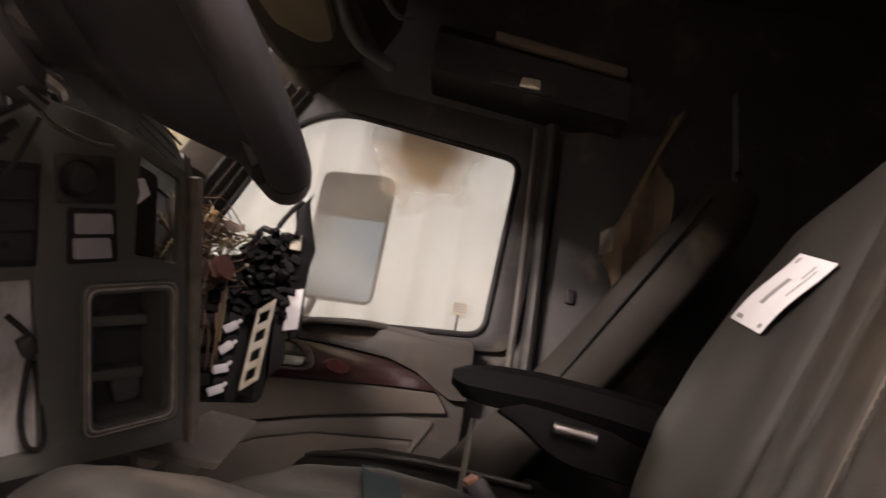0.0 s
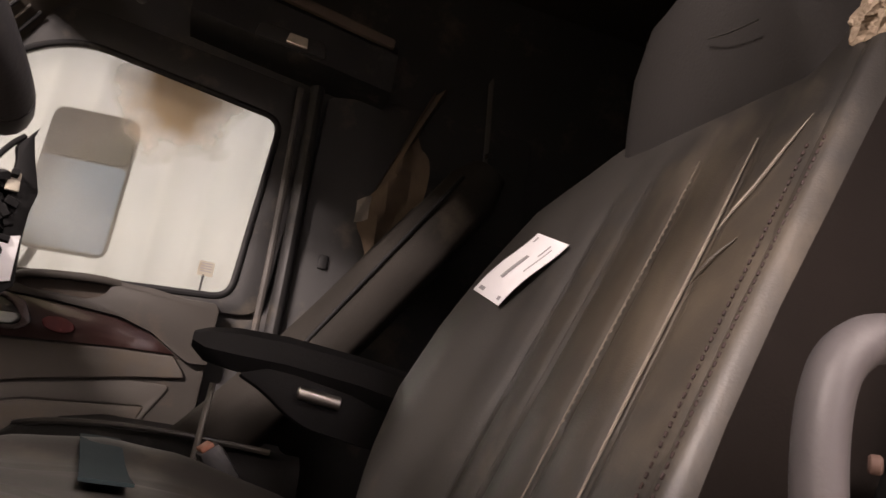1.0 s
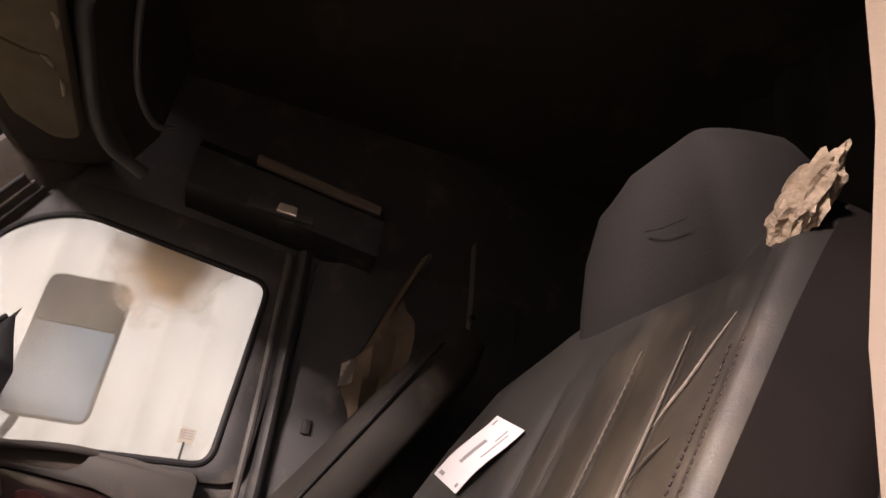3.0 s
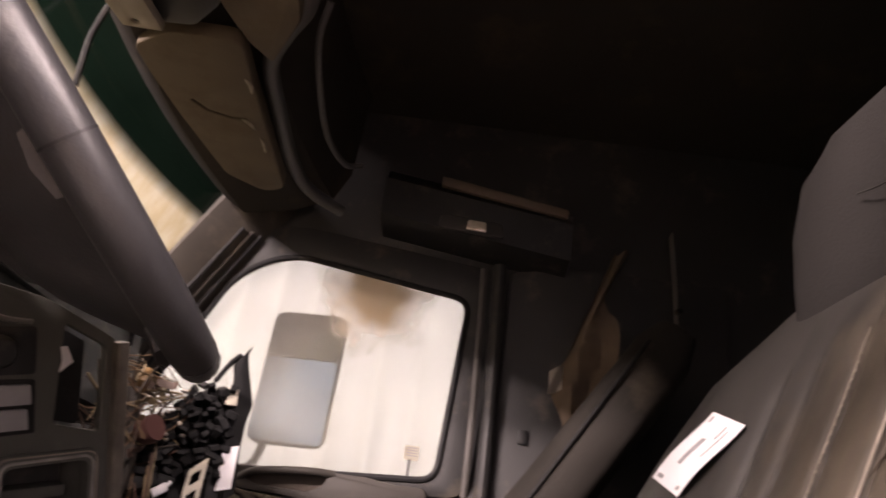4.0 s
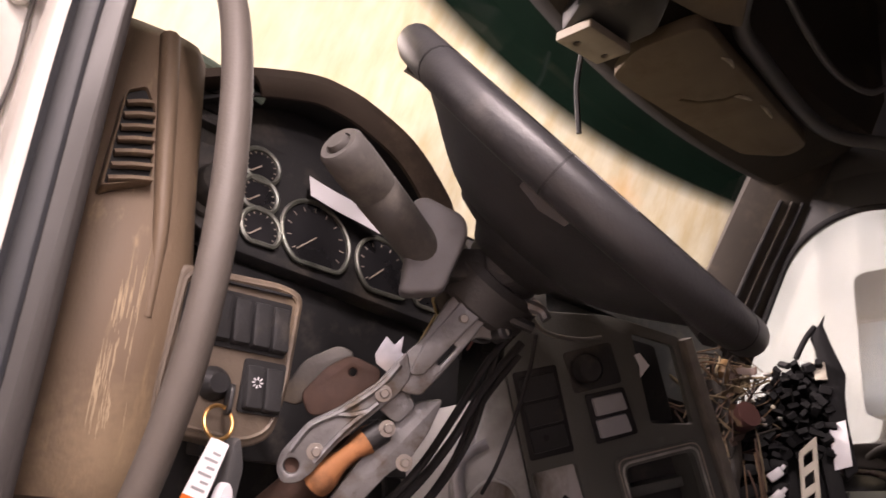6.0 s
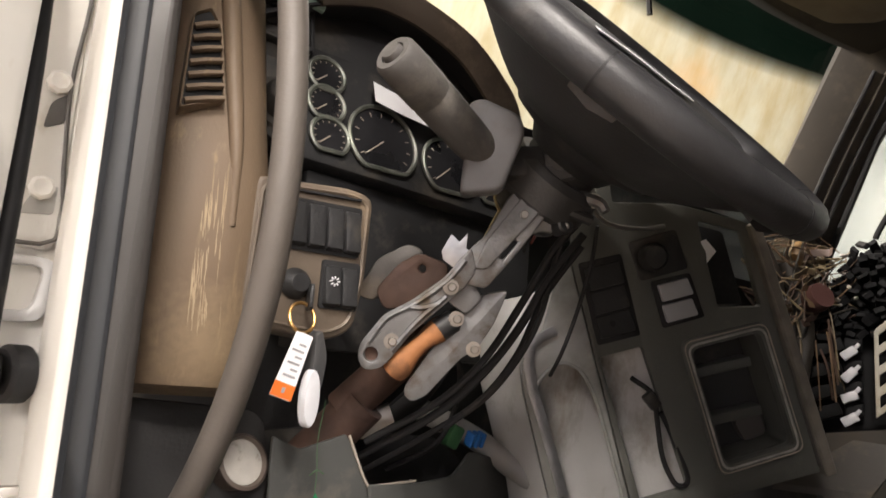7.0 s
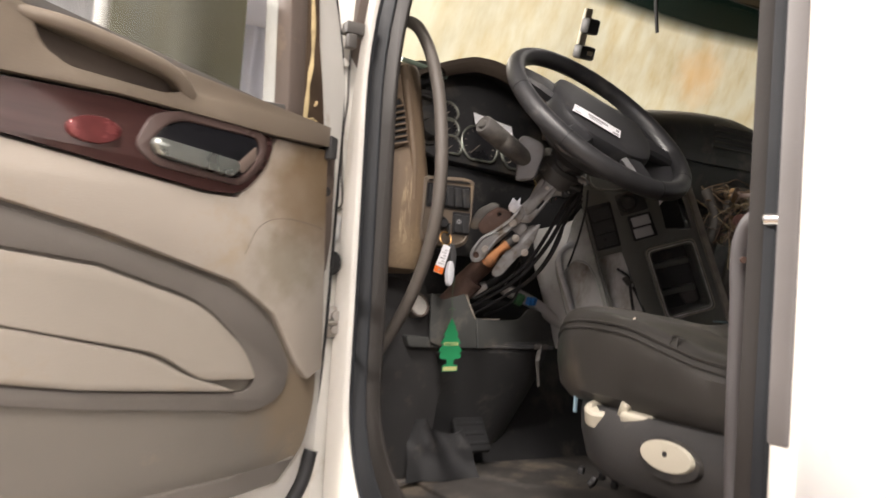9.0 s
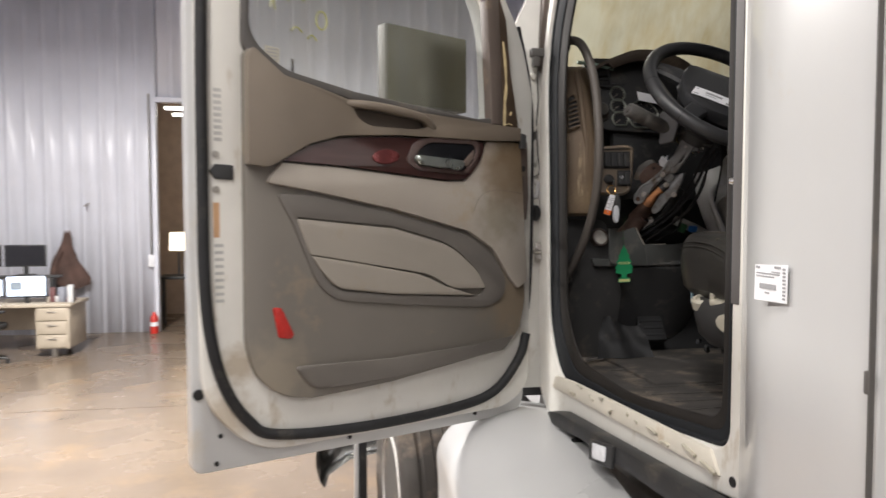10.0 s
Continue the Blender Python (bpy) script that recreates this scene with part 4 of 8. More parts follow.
    lip = rounded([(0.475, 2.088), (0.452, 2.137), (0.41, 2.153), (0.25, 2.154), (0.238, 2.128), (0.25, 2.092), (0.285, 2.058), (0.44, 2.065)], 0.016)
    part("cup_lip", raised(lip, dm, 0.12, 0.1305, 0.003, [cup]), mat("brown_cup_lip", (0.085, 0.058, 0.052), 0.3, 0.12, 8, 120, 0.04, coat=0.3), d, "brown moulded handle surround")
    part("cup_end", raised(rounded([(0.284, 2.079), (0.259, 2.108), (0.262, 2.128), (0.302, 2.088)], 0.004), dm, 0.12, 0.1285, 0.001), mat("brown_cup_end", (0.15, 0.115, 0.095), 0.4, 0.1), d)
    part("door_handle", pillow(rounded([(0.452, 2.096), (0.445, 2.106), (0.300, 2.096), (0.294, 2.086), (0.308, 2.069), (0.44, 2.080)], 0.006), dm, 0.013, 0.1285), mat("dull_green_chrome", (0.42, 0.45, 0.42), 0.3, 0.1, 20, 90, 0.05, metal=0.8), d, "dull chrome door handle")
    oval = [(0.532 + 0.038 * math.cos(t), 2.097 - 0.003 * math.cos(t) + 0.019 * math.sin(t)) for t in [k * math.pi / 12 for k in range(24)]]
    part("oval_badge", pillow(oval, dm, 0.006, 0.1265), mat("red_oval_badge", (0.17, 0.045, 0.045), 0.25, 0.25, 30, 60, 0.05, metal=0.4), d, "dull red oval badge")
    light = rounded([(0.838, 2.026), (0.832, 2.04), (0.803, 2.074), (0.659, 2.067), (0.502, 2.054), (0.346, 2.039), (0.285, 2.041), (0.24, 2.095), (0.214, 2.152), (0.094, 2.154), (0.066, 1.76), (0.10, 1.74), (0.132, 1.774), (0.19, 1.856), (0.273, 1.906), (0.502, 1.965), (0.719, 2.007)], [0.006, 0.004, 0.004] + [0] * 14)
    part("light_insert", raised(light, dm, 0.10, 0.122, 0.006), TRIMLIGHT if full else SHADEVINYL, d, "light taupe vinyl insert")
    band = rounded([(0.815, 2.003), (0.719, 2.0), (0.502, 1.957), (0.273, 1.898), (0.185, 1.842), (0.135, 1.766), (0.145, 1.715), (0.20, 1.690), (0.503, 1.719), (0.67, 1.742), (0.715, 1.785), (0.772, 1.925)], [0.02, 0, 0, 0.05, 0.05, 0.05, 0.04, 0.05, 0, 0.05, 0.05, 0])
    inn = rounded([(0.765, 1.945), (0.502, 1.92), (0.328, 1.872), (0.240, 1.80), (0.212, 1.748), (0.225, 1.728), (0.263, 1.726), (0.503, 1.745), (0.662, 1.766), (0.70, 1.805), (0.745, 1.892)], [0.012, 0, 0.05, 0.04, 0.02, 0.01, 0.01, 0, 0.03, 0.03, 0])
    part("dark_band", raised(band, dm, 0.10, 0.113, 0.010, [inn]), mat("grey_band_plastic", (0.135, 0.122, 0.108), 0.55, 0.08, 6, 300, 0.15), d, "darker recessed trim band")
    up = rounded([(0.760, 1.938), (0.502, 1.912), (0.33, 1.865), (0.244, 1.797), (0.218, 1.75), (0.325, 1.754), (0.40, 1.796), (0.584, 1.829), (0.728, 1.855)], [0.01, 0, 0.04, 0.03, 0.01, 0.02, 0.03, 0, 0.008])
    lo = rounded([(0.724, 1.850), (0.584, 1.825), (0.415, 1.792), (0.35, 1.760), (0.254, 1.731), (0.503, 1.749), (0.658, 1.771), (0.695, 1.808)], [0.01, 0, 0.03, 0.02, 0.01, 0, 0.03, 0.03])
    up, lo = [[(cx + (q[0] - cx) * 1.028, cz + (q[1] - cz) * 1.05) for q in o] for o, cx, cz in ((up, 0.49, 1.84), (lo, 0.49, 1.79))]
    part("upper_pad", pillow(up, dm, 0.012, 0.107, 5, 0.96), PADVINYL if full else SHADEVINYL, d, "padded light taupe vinyl insert")
    part("lower_pad", pillow(lo, dm, 0.012, 0.107, 5, 0.96), PADVINYL if full else SHADEVINYL, d, "padded light taupe vinyl insert")
    part("reflector", raised(rounded([(0.826, 1.734), (0.804, 1.732), (0.772, 1.664), (0.782, 1.655), (0.812, 1.660)], 0.008), dm, 0.10, 0.109, 0.003), mat("red_reflector", (0.44, 0.028, 0.022), 0.2, 0.1, 90, 200, 0.4), d, "bright red reflector")
    part("map_pocket_lip", pillow(rounded([(0.775, 1.588), (0.509, 1.580), (0.163, 1.592), (0.10, 1.605), (0.14, 1.565), (0.51, 1.528), (0.728, 1.524)], [0.02, 0, 0, 0.01, 0, 0, 0.03]), dm, 0.012, 0.104, 4, 0.9), mat("scuffed_taupe_plastic", (0.125, 0.112, 0.098), 0.6, 0.12, 6, 300, 0.15), d)
    if full:
        part("insert_crack", tube([dm @ Vector((a, z, 0.1215)) for a, z in ((0.262, 1.952), (0.244, 1.989), (0.228, 2.005), (0.205, 2.015), (0.169, 2.019), (0.13, 2.016), (0.092, 2.010))], 0.0009, 6, 4), BROWNPLAST, d, "dark crack in the vinyl insert")
        part("edge_cover", raised(rounded([(0.050, 2.165), (0.092, 2.165), (0.084, 2.04), (0.070, 1.95), (0.052, 1.93), (0.044, 2.0)], 0.012), dm, 0.072, 0.098, 0.004), BROWNPLAST, d)
        part("cover_plug", cyl(dm @ Vector((0.066, 2.083, 0.0975)), dm @ Vector((0.066, 2.083, 0.100)), 0.009, 14, 0.001), DARKPLAST, d)
        part("edge_block", raised(rounded([(0.084, 2.138), (0.102, 2.136), (0.102, 2.180), (0.084, 2.176)], 0.004), dm, 0.10, 0.136, 0.004), DARKPLAST, d, "dark end cap of the upper trim")
    return d


DM = door_m((0, 1.1), (-0.915, -0.404, 0), (0.404, -0.915, 0))
blot(TRIMLIGHT, DM @ Vector((0.17, 1.955, 0.12)), 0.085, (0.20, 0.175, 0.13), 0.75)
blot(TRIMLIGHT, DM @ Vector((0.085, 2.11, 0.12)), 0.16, (0.14, 0.094, 0.05), 1.0)
blot(TRIMLIGHT, DM @ Vector((0.14, 2.06, 0.12)), 0.085, (0.17, 0.125, 0.08), 0.7)
blot(TRIMGREY, DM @ Vector((0.10, 1.70, 0.10)), 0.12, (0.22, 0.165, 0.105), 0.7)
blot(TRIMGREY, DM @ Vector((0.82, 1.57, 0.10)), 0.10, (0.33, 0.28, 0.21), 0.5)
blot(JAMB, DM @ Vector((0.93, 1.48, 0.075)), 0.07, (0.40, 0.31, 0.20), 0.6)
blot(JAMB, DM @ Vector((0.90, 1.60, 0.075)), 0.05, (0.36, 0.28, 0.18), 0.7)
blot(TANPLAST, (0.2, 1.07, 1.99), 0.06, (0.34, 0.25, 0.15), 0.5, 7.0)
d1 = truck_door("door_1", "open white truck door with worn taupe trim", DM, True)
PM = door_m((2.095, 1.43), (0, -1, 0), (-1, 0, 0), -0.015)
d2 = truck_door("door_2", "closed passenger door with taupe trim coloured as in shade", PM, False)
# writing in paint marker on the driver's glass, unreadable strokes
mk = thing("marker_writing", "yellow marker strokes on the door glass", "writing")
YEL = mat("yellow_marker", (0.34, 0.34, 0.15), 0.6, 0.1)
for i, (a, z, w, h) in enumerate(((0.80, 2.455, 0.012, 0.03), (0.77, 2.47, 0.02, 0.012), (0.735, 2.475, 0.03, 0.01), (0.74, 2.40, 0.03, 0.012), (0.70, 2.385, 0.025, 0.012))):
    part("stroke", tube([DM @ Vector((a - w / 2, z - h / 2, 0.062)), DM @ Vector((a, z + h / 2, 0.062)), DM @ Vector((a + w / 2, z - h / 3, 0.062))], 0.0025, 6, 4), YEL, mk)
part("stroke", tube([DM @ Vector((0.675 + 0.014 * math.cos(t), 2.43 + 0.022 * math.sin(t), 0.062)) for t in [k * math.pi / 5 for k in range(10)]], 0.0025, 6, 3, True), YEL, mk)
ds = thing("window_sticker", "small pale sticker on the driver door glass", "sticker")
part("paper", raised([(0.820, 2.315), (0.786, 2.314), (0.783, 2.349), (0.820, 2.354)], DM, 0.0605, 0.0615, 0), CREAM, ds)
part("print", joined(*[raised([(0.815, 2.321 + 0.008 * k), (0.790, 2.320 + 0.008 * k), (0.790, 2.3225 + 0.008 * k), (0.815, 2.3235 + 0.008 * k)], DM, 0.0617, 0.0622, 0) for k in range(4)]), INK, ds)
part("antenna_stub", raised([(0.7555, 2.285), (0.7495, 2.285), (0.7495, 2.328), (0.7555, 2.328)], DM, 0.061, 0.065, 0.001), BLACKPLAST, ds)


# outside mirrors, carried by the doors
# Matt panes; what each mirror reflects is put into its colour.
DARKREFLECT = mat("olive_reflection", (0.040, 0.037, 0.020), 0.35, 0.3, 9, 3, 0.0, stretch=(1, 1, 0.25), spec=0.2)
PALEREFLECT = mat("pale_blue_reflection", (0.13, 0.19, 0.30), 0.4, 0.1, 6, 60, 0.02)


def side_mirror(m, parent, a0, a1, z0, z1, c, r, split):
    mi = part("side_mirror", raised(rounded([(a0, z0), (a1, z0 + 0.01), (a1, z1 + 0.015), (a0, z1)], r), m, c - 0.05, c, 0.004), GREYPLAST, parent, "side mirror in a dark housing")
    part("mirror_glass", raised(rounded([(a0 + 0.004, split + 0.004), (a1 - 0.004, split + 0.012), (a1 - 0.004, z1 + 0.009), (a0 + 0.004, z1 - 0.004)], r * 0.8), m, c + 0.001, c + 0.005, 0), DARKREFLECT, mi)
    if split > z0 + 0.05:
        part("lower_glass", raised(rounded([(a0 + 0.004, z0 + 0.006), (a1 - 0.004, z0 + 0.014), (a1 - 0.004, split + 0.008), (a0 + 0.004, split)], r * 0.4), m, c + 0.001, c + 0.005, 0), PALEREFLECT, mi)
    part("mirror_arm", tube([m @ Vector((a0 + 0.05, z0 + 0.02, c - 0.05)), m @ Vector((a0 + 0.03, z0 - 0.06, c - 0.03)), m @ Vector((a0 + 0.02, z0 - 0.12, -0.02))], 0.012, 8, 5), GREYPLAST, mi)


side_mirror(DM, d1, 0.125, 0.405, 2.262, 2.485, -0.105, 0.004, 2.262)
side_mirror(PM, d2, 0.298, 0.536, 2.315, 2.74, -0.185, 0.04, 2.585)

# ---- steering wheel and column ----
CREAMY = mat("pale_dash_dust", (0.34, 0.30, 0.25), 0.8, 0.15, 10, 200, 0.2)
GRIP = mat("worn_black_grip", (0.028, 0.028, 0.03), 0.45, 0.15, 10, 260, 0.15, stain=((0.075, 0.07, 0.066), 0.25, 9))
SLATE = mat("slate_grey_plastic", (0.05, 0.05, 0.051), 0.6, 0.1, 6, 280, 0.15, stain=((0.15, 0.135, 0.115), 0.25, 6))
MIDGREY = mat("mid_grey_plastic", (0.36, 0.35, 0.33), 0.65, 0.1, 5, 260, 0.15, stain=((0.20, 0.17, 0.14), 0.3, 5))
WM0 = frame_m((0.5216, 0.8557, 2.2919), (0.98876, 0.14951, 0), (-0.10214, 0.67548, 0.73027))
WM = WM0 @ Matrix.Rotation(radians(-29), 4, "Z")
sw = thing("steering_wheel", "worn black truck steering wheel on its column", "steering wheel")
ring = [WM @ Vector((0.2130 * math.cos(a), 0.2130 * math.sin(a), 0)) for a in [i * math.pi / 32 for i in range(64)]]
part("rim", tube(ring, 0.0192, 16, 0, True, 1.0, up=WM.to_3x3() @ Vector((0, 0, 1))), GRIP, sw, "leather-grain rim worn smooth")
for k in (0, 1, 2, 3):
    a = radians((200, 240, 300, 340)[k])
    q = WM @ Vector((0.2130 * math.cos(a), 0.2130 * math.sin(a), 0))
    t = WM.to_3x3() @ Vector((-math.sin(a), math.cos(a), 0))
    part("rim_seam", tube([q + t * s for s in (-0.001, 0.001)], 0.0195, 16, 0, up=WM.to_3x3() @ Vector((0, 0, 1))), RUBBER, sw)
pad = rounded([(-0.105, 0.085), (0.105, 0.085), (0.128, 0.0), (0.105, -0.092), (0.05, -0.125), (-0.05, -0.125), (-0.105, -0.092), (-0.128, 0.0)], [0.03, 0.03, 0.03, 0.03, 0.02, 0.02, 0.03, 0.03])
part("hub_pad", pillow(pad, WM, 0.026, -0.011, 5, 0.90), GRIP, sw, "black padded hub cover")


def wheel_arm(a, w0, w1, r0, r1):
    """Flat spoke at angle a, from hub to rim."""
    m = WM @ Matrix.Rotation(radians(a), 4, "Z")
    secs = []
    for i in range(7):
        t = i / 6
        r, w = r0 + (r1 - r0) * t, w0 + (w1 - w0) * t
        h = -0.014 + 0.006 * math.sin(t * math.pi)
        secs.append([m @ Vector((r, y * w, h + z)) for y, z in ((-0.5, 0.004), (-0.45, -0.010), (0, -0.014), (0.45, -0.010), (0.5, 0.004), (0.4, 0.012), (0, 0.014), (-0.4, 0.012))])
    return loft(secs)


for a, w0, w1 in ((8, 0.085, 0.045), (172, 0.085, 0.045), (-62, 0.06, 0.05), (-118, 0.06, 0.05)):
    part("spoke", wheel_arm(a, w0, w1, 0.07, 0.207), GRIP, sw)
part("hub_bowl", lathe([(0.0, -0.115), (0.046, -0.110), (0.056, -0.095), (0.085, -0.085), (0.105, -0.055), (0.112, -0.03), (0.10, -0.012), (0, -0.012)], WM, 28), BLACKPLAST, sw)


def skirt(u, v):
    """Spoke shell between hub and rim, open towards the windshield."""
    a = radians(152 + 222 * u)
    r, h = 0.200 - 0.145 * v, -0.014 - 0.072 * math.sin(v * math.pi / 2) ** 1.3
    return WM0 @ Vector((r * math.cos(a), r * math.sin(a), h))


part("spoke_shell", sheet(30, 8, skirt, 0.006, WM0.to_3x3() @ Vector((0, 0, 1))), GRIP, sw, "black moulded shell behind the spokes")
for x, s in ((-0.075, 1), (0.075, -1)):
    part("switch_pod", pillow(rounded([(x - 0.02, -0.03), (x + 0.02, -0.03), (x + 0.022, 0.045), (x - 0.022, 0.045)], 0.01), WM, 0.004, 0.010, 3), BLACKPLAST, sw)


def sticker(name, label, corners, off, bars):
    """Printed paper label over four corners; bars in 0..1 of its width and height."""
    o, ux, vy = Vector(corners[0]), Vector(corners[1]) - Vector(corners[0]), Vector(corners[2]) - Vector(corners[0])
    nn = ux.cross(vy).normalized() * off
    t = thing(name, label, "label")
    q = lambda u, v, k: o + ux * u + vy * v + nn * k
    bm = sheet(8, 2, lambda u, v: q(u, v, 1 + 0.6 * math.sin(u * 5)), 0.0005, nn.normalized())
    part("paper", bm, PAPER, t)
    for b in bars:
        part("print_line", sheet(4, 1, lambda u, v, b=b: q(b[0] + (b[1] - b[0]) * u, b[2] + (b[3] - b[2]) * v, 1 + 0.6 * math.sin((b[0] + (b[1] - b[0]) * u) * 5)) + nn.normalized() * 0.0009, 0.0003, nn.normalized()), INK, t)
    return t


BARS = [(0.03, 0.16, 0.12, 0.2), (0.03, 0.1, 0.75, 0.83), (0.84, 0.97, 0.1, 0.3), (0.3, 0.72, 0.5, 0.7), (0.32, 0.6, 0.28, 0.36), (0.9, 0.96, 0.5, 0.8)]
sticker("wheel_label", "white printed stock label on the wheel hub", [(0.432, 0.834, 2.305), (0.535, 0.808, 2.264), (0.404, 0.806, 2.282)], -0.0012, [(a, b, 1 - d, 1 - c) for a, b, c, d in BARS])

col = thing("steering_column", "stripped aluminium steering column bracket", "steering column")
AX = WM.to_3x3() @ Vector((0, 0, -1))
hub = WM @ Vector((0, 0, -0.09))
part("shaft_housing", cyl(hub, hub + AX * 0.10, 0.042, 20, 0.006), BLACKPLAST, col)
part("switch_collar", cyl(hub + AX * 0.03, hub + AX * 0.075, 0.058, 20, 0.008), DARKPLAST, col)


CLM = frame_m((0.43, 1.005, 2.08), (0.456, -0.519, 0.723), (-0.632, 0.382, 0.674))


def casting(pts, c0, c1, r=0.006, bevel=0.003, holes=()):
    """Cast or pressed piece lying along the column, thickened towards the driver's door."""
    return plate(flat2(rounded(pts, r)), [flat2(h) for h in holes], c1 - c0, CLM @ Matrix.Translation((0, 0, c0)), bevel)


def disc(x, y, r, n=12):
    return [(x + r * math.cos(k * 2 * math.pi / n), y + r * math.sin(k * 2 * math.pi / n)) for k in range(n)]


part("upper_arm", casting([(0.100, 0.028), (0.118, 0.022), (0.119, -0.012), (0.087, -0.018), (0.050, -0.023), (0.015, -0.026), (0.002, -0.008), (0.030, 0.016), (0.053, 0.015)], -0.012, 0.010, holes=[[(0.048, -0.0165), (0.072, -0.0135), (0.072, -0.0085), (0.048, -0.0115)], disc(0.094, 0.003, 0.004)]), ALU, col, "grey cast aluminium arm")
part("arm_web", casting([(0.110, 0.018), (0.116, -0.006), (0.080, -0.008), (0.030, -0.012), (0.020, -0.002), (0.050, 0.010)], 0.010, 0.014, 0.004, 0.002), ALU, col)
part("clamp_head", casting([(0.116, 0.024), (0.130, -0.020), (0.129, -0.037), (0.110, -0.037), (0.098, -0.022), (0.084, -0.016), (0.096, 0.012)], -0.022, -0.002), ALU, col, "grey cast clamp head")
part("clamp_bore", cyl(CLM @ Vector((0.112, -0.030, -0.012)), CLM @ Vector((0.122, -0.034, 0.004)), 0.010, 14, 0.002), BLACKPLAST, col)
part("main_casting", casting([(0.034, 0.016), (0.020, -0.006), (0.001, -0.010), (-0.028, -0.009), (-0.073, -0.007), (-0.111, -0.012), (-0.124, -0.010), (-0.135, 0.0), (-0.131, 0.013), (-0.119, 0.022), (-0.081, 0.027), (-0.050, 0.018), (-0.009, 0.012)], -0.006, 0.012, holes=[disc(-0.118, 0.006, 0.0075, 14)]), ALU, col, "grey cast aluminium arm with a rounded end")
for pts in (((-0.110, 0.017), (-0.080, 0.022), (-0.050, 0.013), (-0.010, 0.007), (0.020, 0.010)), ((-0.100, -0.006), (-0.060, -0.002), (-0.02, -0.004)), ((-0.055, 0.014), (-0.045, 0.004), (-0.030, -0.004))):
    part("casting_rib", tube([CLM @ Vector((x, y, 0.0125)) for x, y in pts], 0.0032, 6, 3), ALU, col)
part("end_socket", cyl(CLM @ Vector((-0.118, 0.006, -0.004)), CLM @ Vector((-0.118, 0.006, 0.004)), 0.0085, 14), RUST, col)
part("lower_casting", casting([(0.031, -0.044), (-0.003, -0.059), (-0.033, -0.066), (-0.057, -0.062), (-0.108, -0.066), (-0.123, -0.061), (-0.126, -0.051), (-0.119, -0.043), (-0.079, -0.035), (-0.041, -0.030), (-0.011, -0.025), (0.011, -0.030)], -0.024, -0.006), ALU, col, "grey cast aluminium lower arm")
part("casting_bridge", casting([(0.012, -0.004), (0.006, -0.032), (-0.020, -0.032), (-0.024, -0.006)], -0.016, 0.002, 0.008), ALU, col)
part("rust_plate", casting([(-0.034, 0.056), (-0.010, 0.049), (0.004, 0.018), (-0.014, 0.004), (-0.053, 0.010), (-0.080, 0.031), (-0.072, 0.053)], -0.030, -0.008, 0.008, 0.004, [disc(-0.020, 0.035, 0.004)]), RUST, col, "brown rusty plate")
part("rust_plate", casting([(-0.050, 0.078), (-0.012, 0.066), (-0.006, 0.046), (-0.040, 0.050), (-0.085, 0.045), (-0.095, 0.066)], -0.046, -0.034, 0.01, 0.004), GREYPLAST, col, "brown-grey backing plate")
part("bent_tab", casting([(0.008, 0.034), (0.028, 0.040), (0.028, 0.028), (0.041, 0.029), (0.028, 0.018), (0.036, 0.006), (0.024, 0.000), (0.006, 0.010), (0.003, 0.026)], -0.008, 0.006, 0.002, 0.0015), CHROME_DULL, col, "bent bright steel tab")
part("orange_joint", tube([CLM @ Vector(p) for p in ((-0.116, -0.024, -0.006), (-0.098, -0.022, -0.002), (-0.075, -0.022, 0.0), (-0.052, -0.025, -0.004))], lambda t: 0.012 + 0.003 * math.sin(0.6 + t * 6), 12, 5), mat("orange_rusted_joint", (0.33, 0.135, 0.05), 0.75, 0.3, 30, 90, 0.3, stain=((0.16, 0.07, 0.03), 0.4, 40)), col, "orange-brown rubber joint")
part("joint_collar", cyl(CLM @ Vector((-0.055, -0.024, -0.006)), CLM @ Vector((-0.030, -0.028, -0.008)), 0.0125, 12, 0.003), BLACKPLAST, col)
part("rust_shaft", cyl((0.40, 1.17, 1.93), (0.47, 1.10, 2.03), 0.024, 16, 0.004), RUST, col, "rusty intermediate shaft")
part("orange_joint", tube([(0.400, 1.078, 1.985), (0.424, 1.062, 2.008), (0.452, 1.043, 2.034)], lambda t: 0.014 + 0.003 * math.sin(t * 9), 12, 5), mat("orange_rusted_joint", (0.24, 0.10, 0.045), 0.7, 0.3, 30, 90, 0.3), col, "orange-brown rubber joint")
part("joint_collar", cyl((0.447, 1.046, 2.030), (0.464, 1.035, 2.048), 0.014, 10, 0.002), BLACKPLAST, col)
part("lower_shaft", tube([(0.42, 1.15, 1.945), (0.37, 1.21, 1.86), (0.33, 1.27, 1.78)], 0.028, 14, 4), RUST, col, "rusty lower shaft")
part("shaft_clamp", beam([(0.46, 1.15, 1.93), (0.43, 1.17, 1.915), (0.405, 1.18, 1.92)], 0.02, 0.03, (0, 0, 1)), STEEL, col)
for x, y, c in ((0.095, 0.004, 0.011), (0.118, -0.034, -0.001), (-0.093, 0.001, 0.012), (-0.038, -0.064, -0.005), (-0.029, -0.028, 0.003), (-0.010, 0.0, 0.013), (0.160, -0.036, -0.004)):
    bo = part("bolt", cyl(CLM @ Vector((x, y, c - 0.006)), CLM @ Vector((x + 0.001, y - 0.001, c + 0.006)), 0.0048, 8, 0.001), STEEL, col)
    part("washer", cyl(CLM @ Vector((x, y, c)), CLM @ Vector((x, y, c + 0.0018)), 0.0082, 14), STEEL, bo)
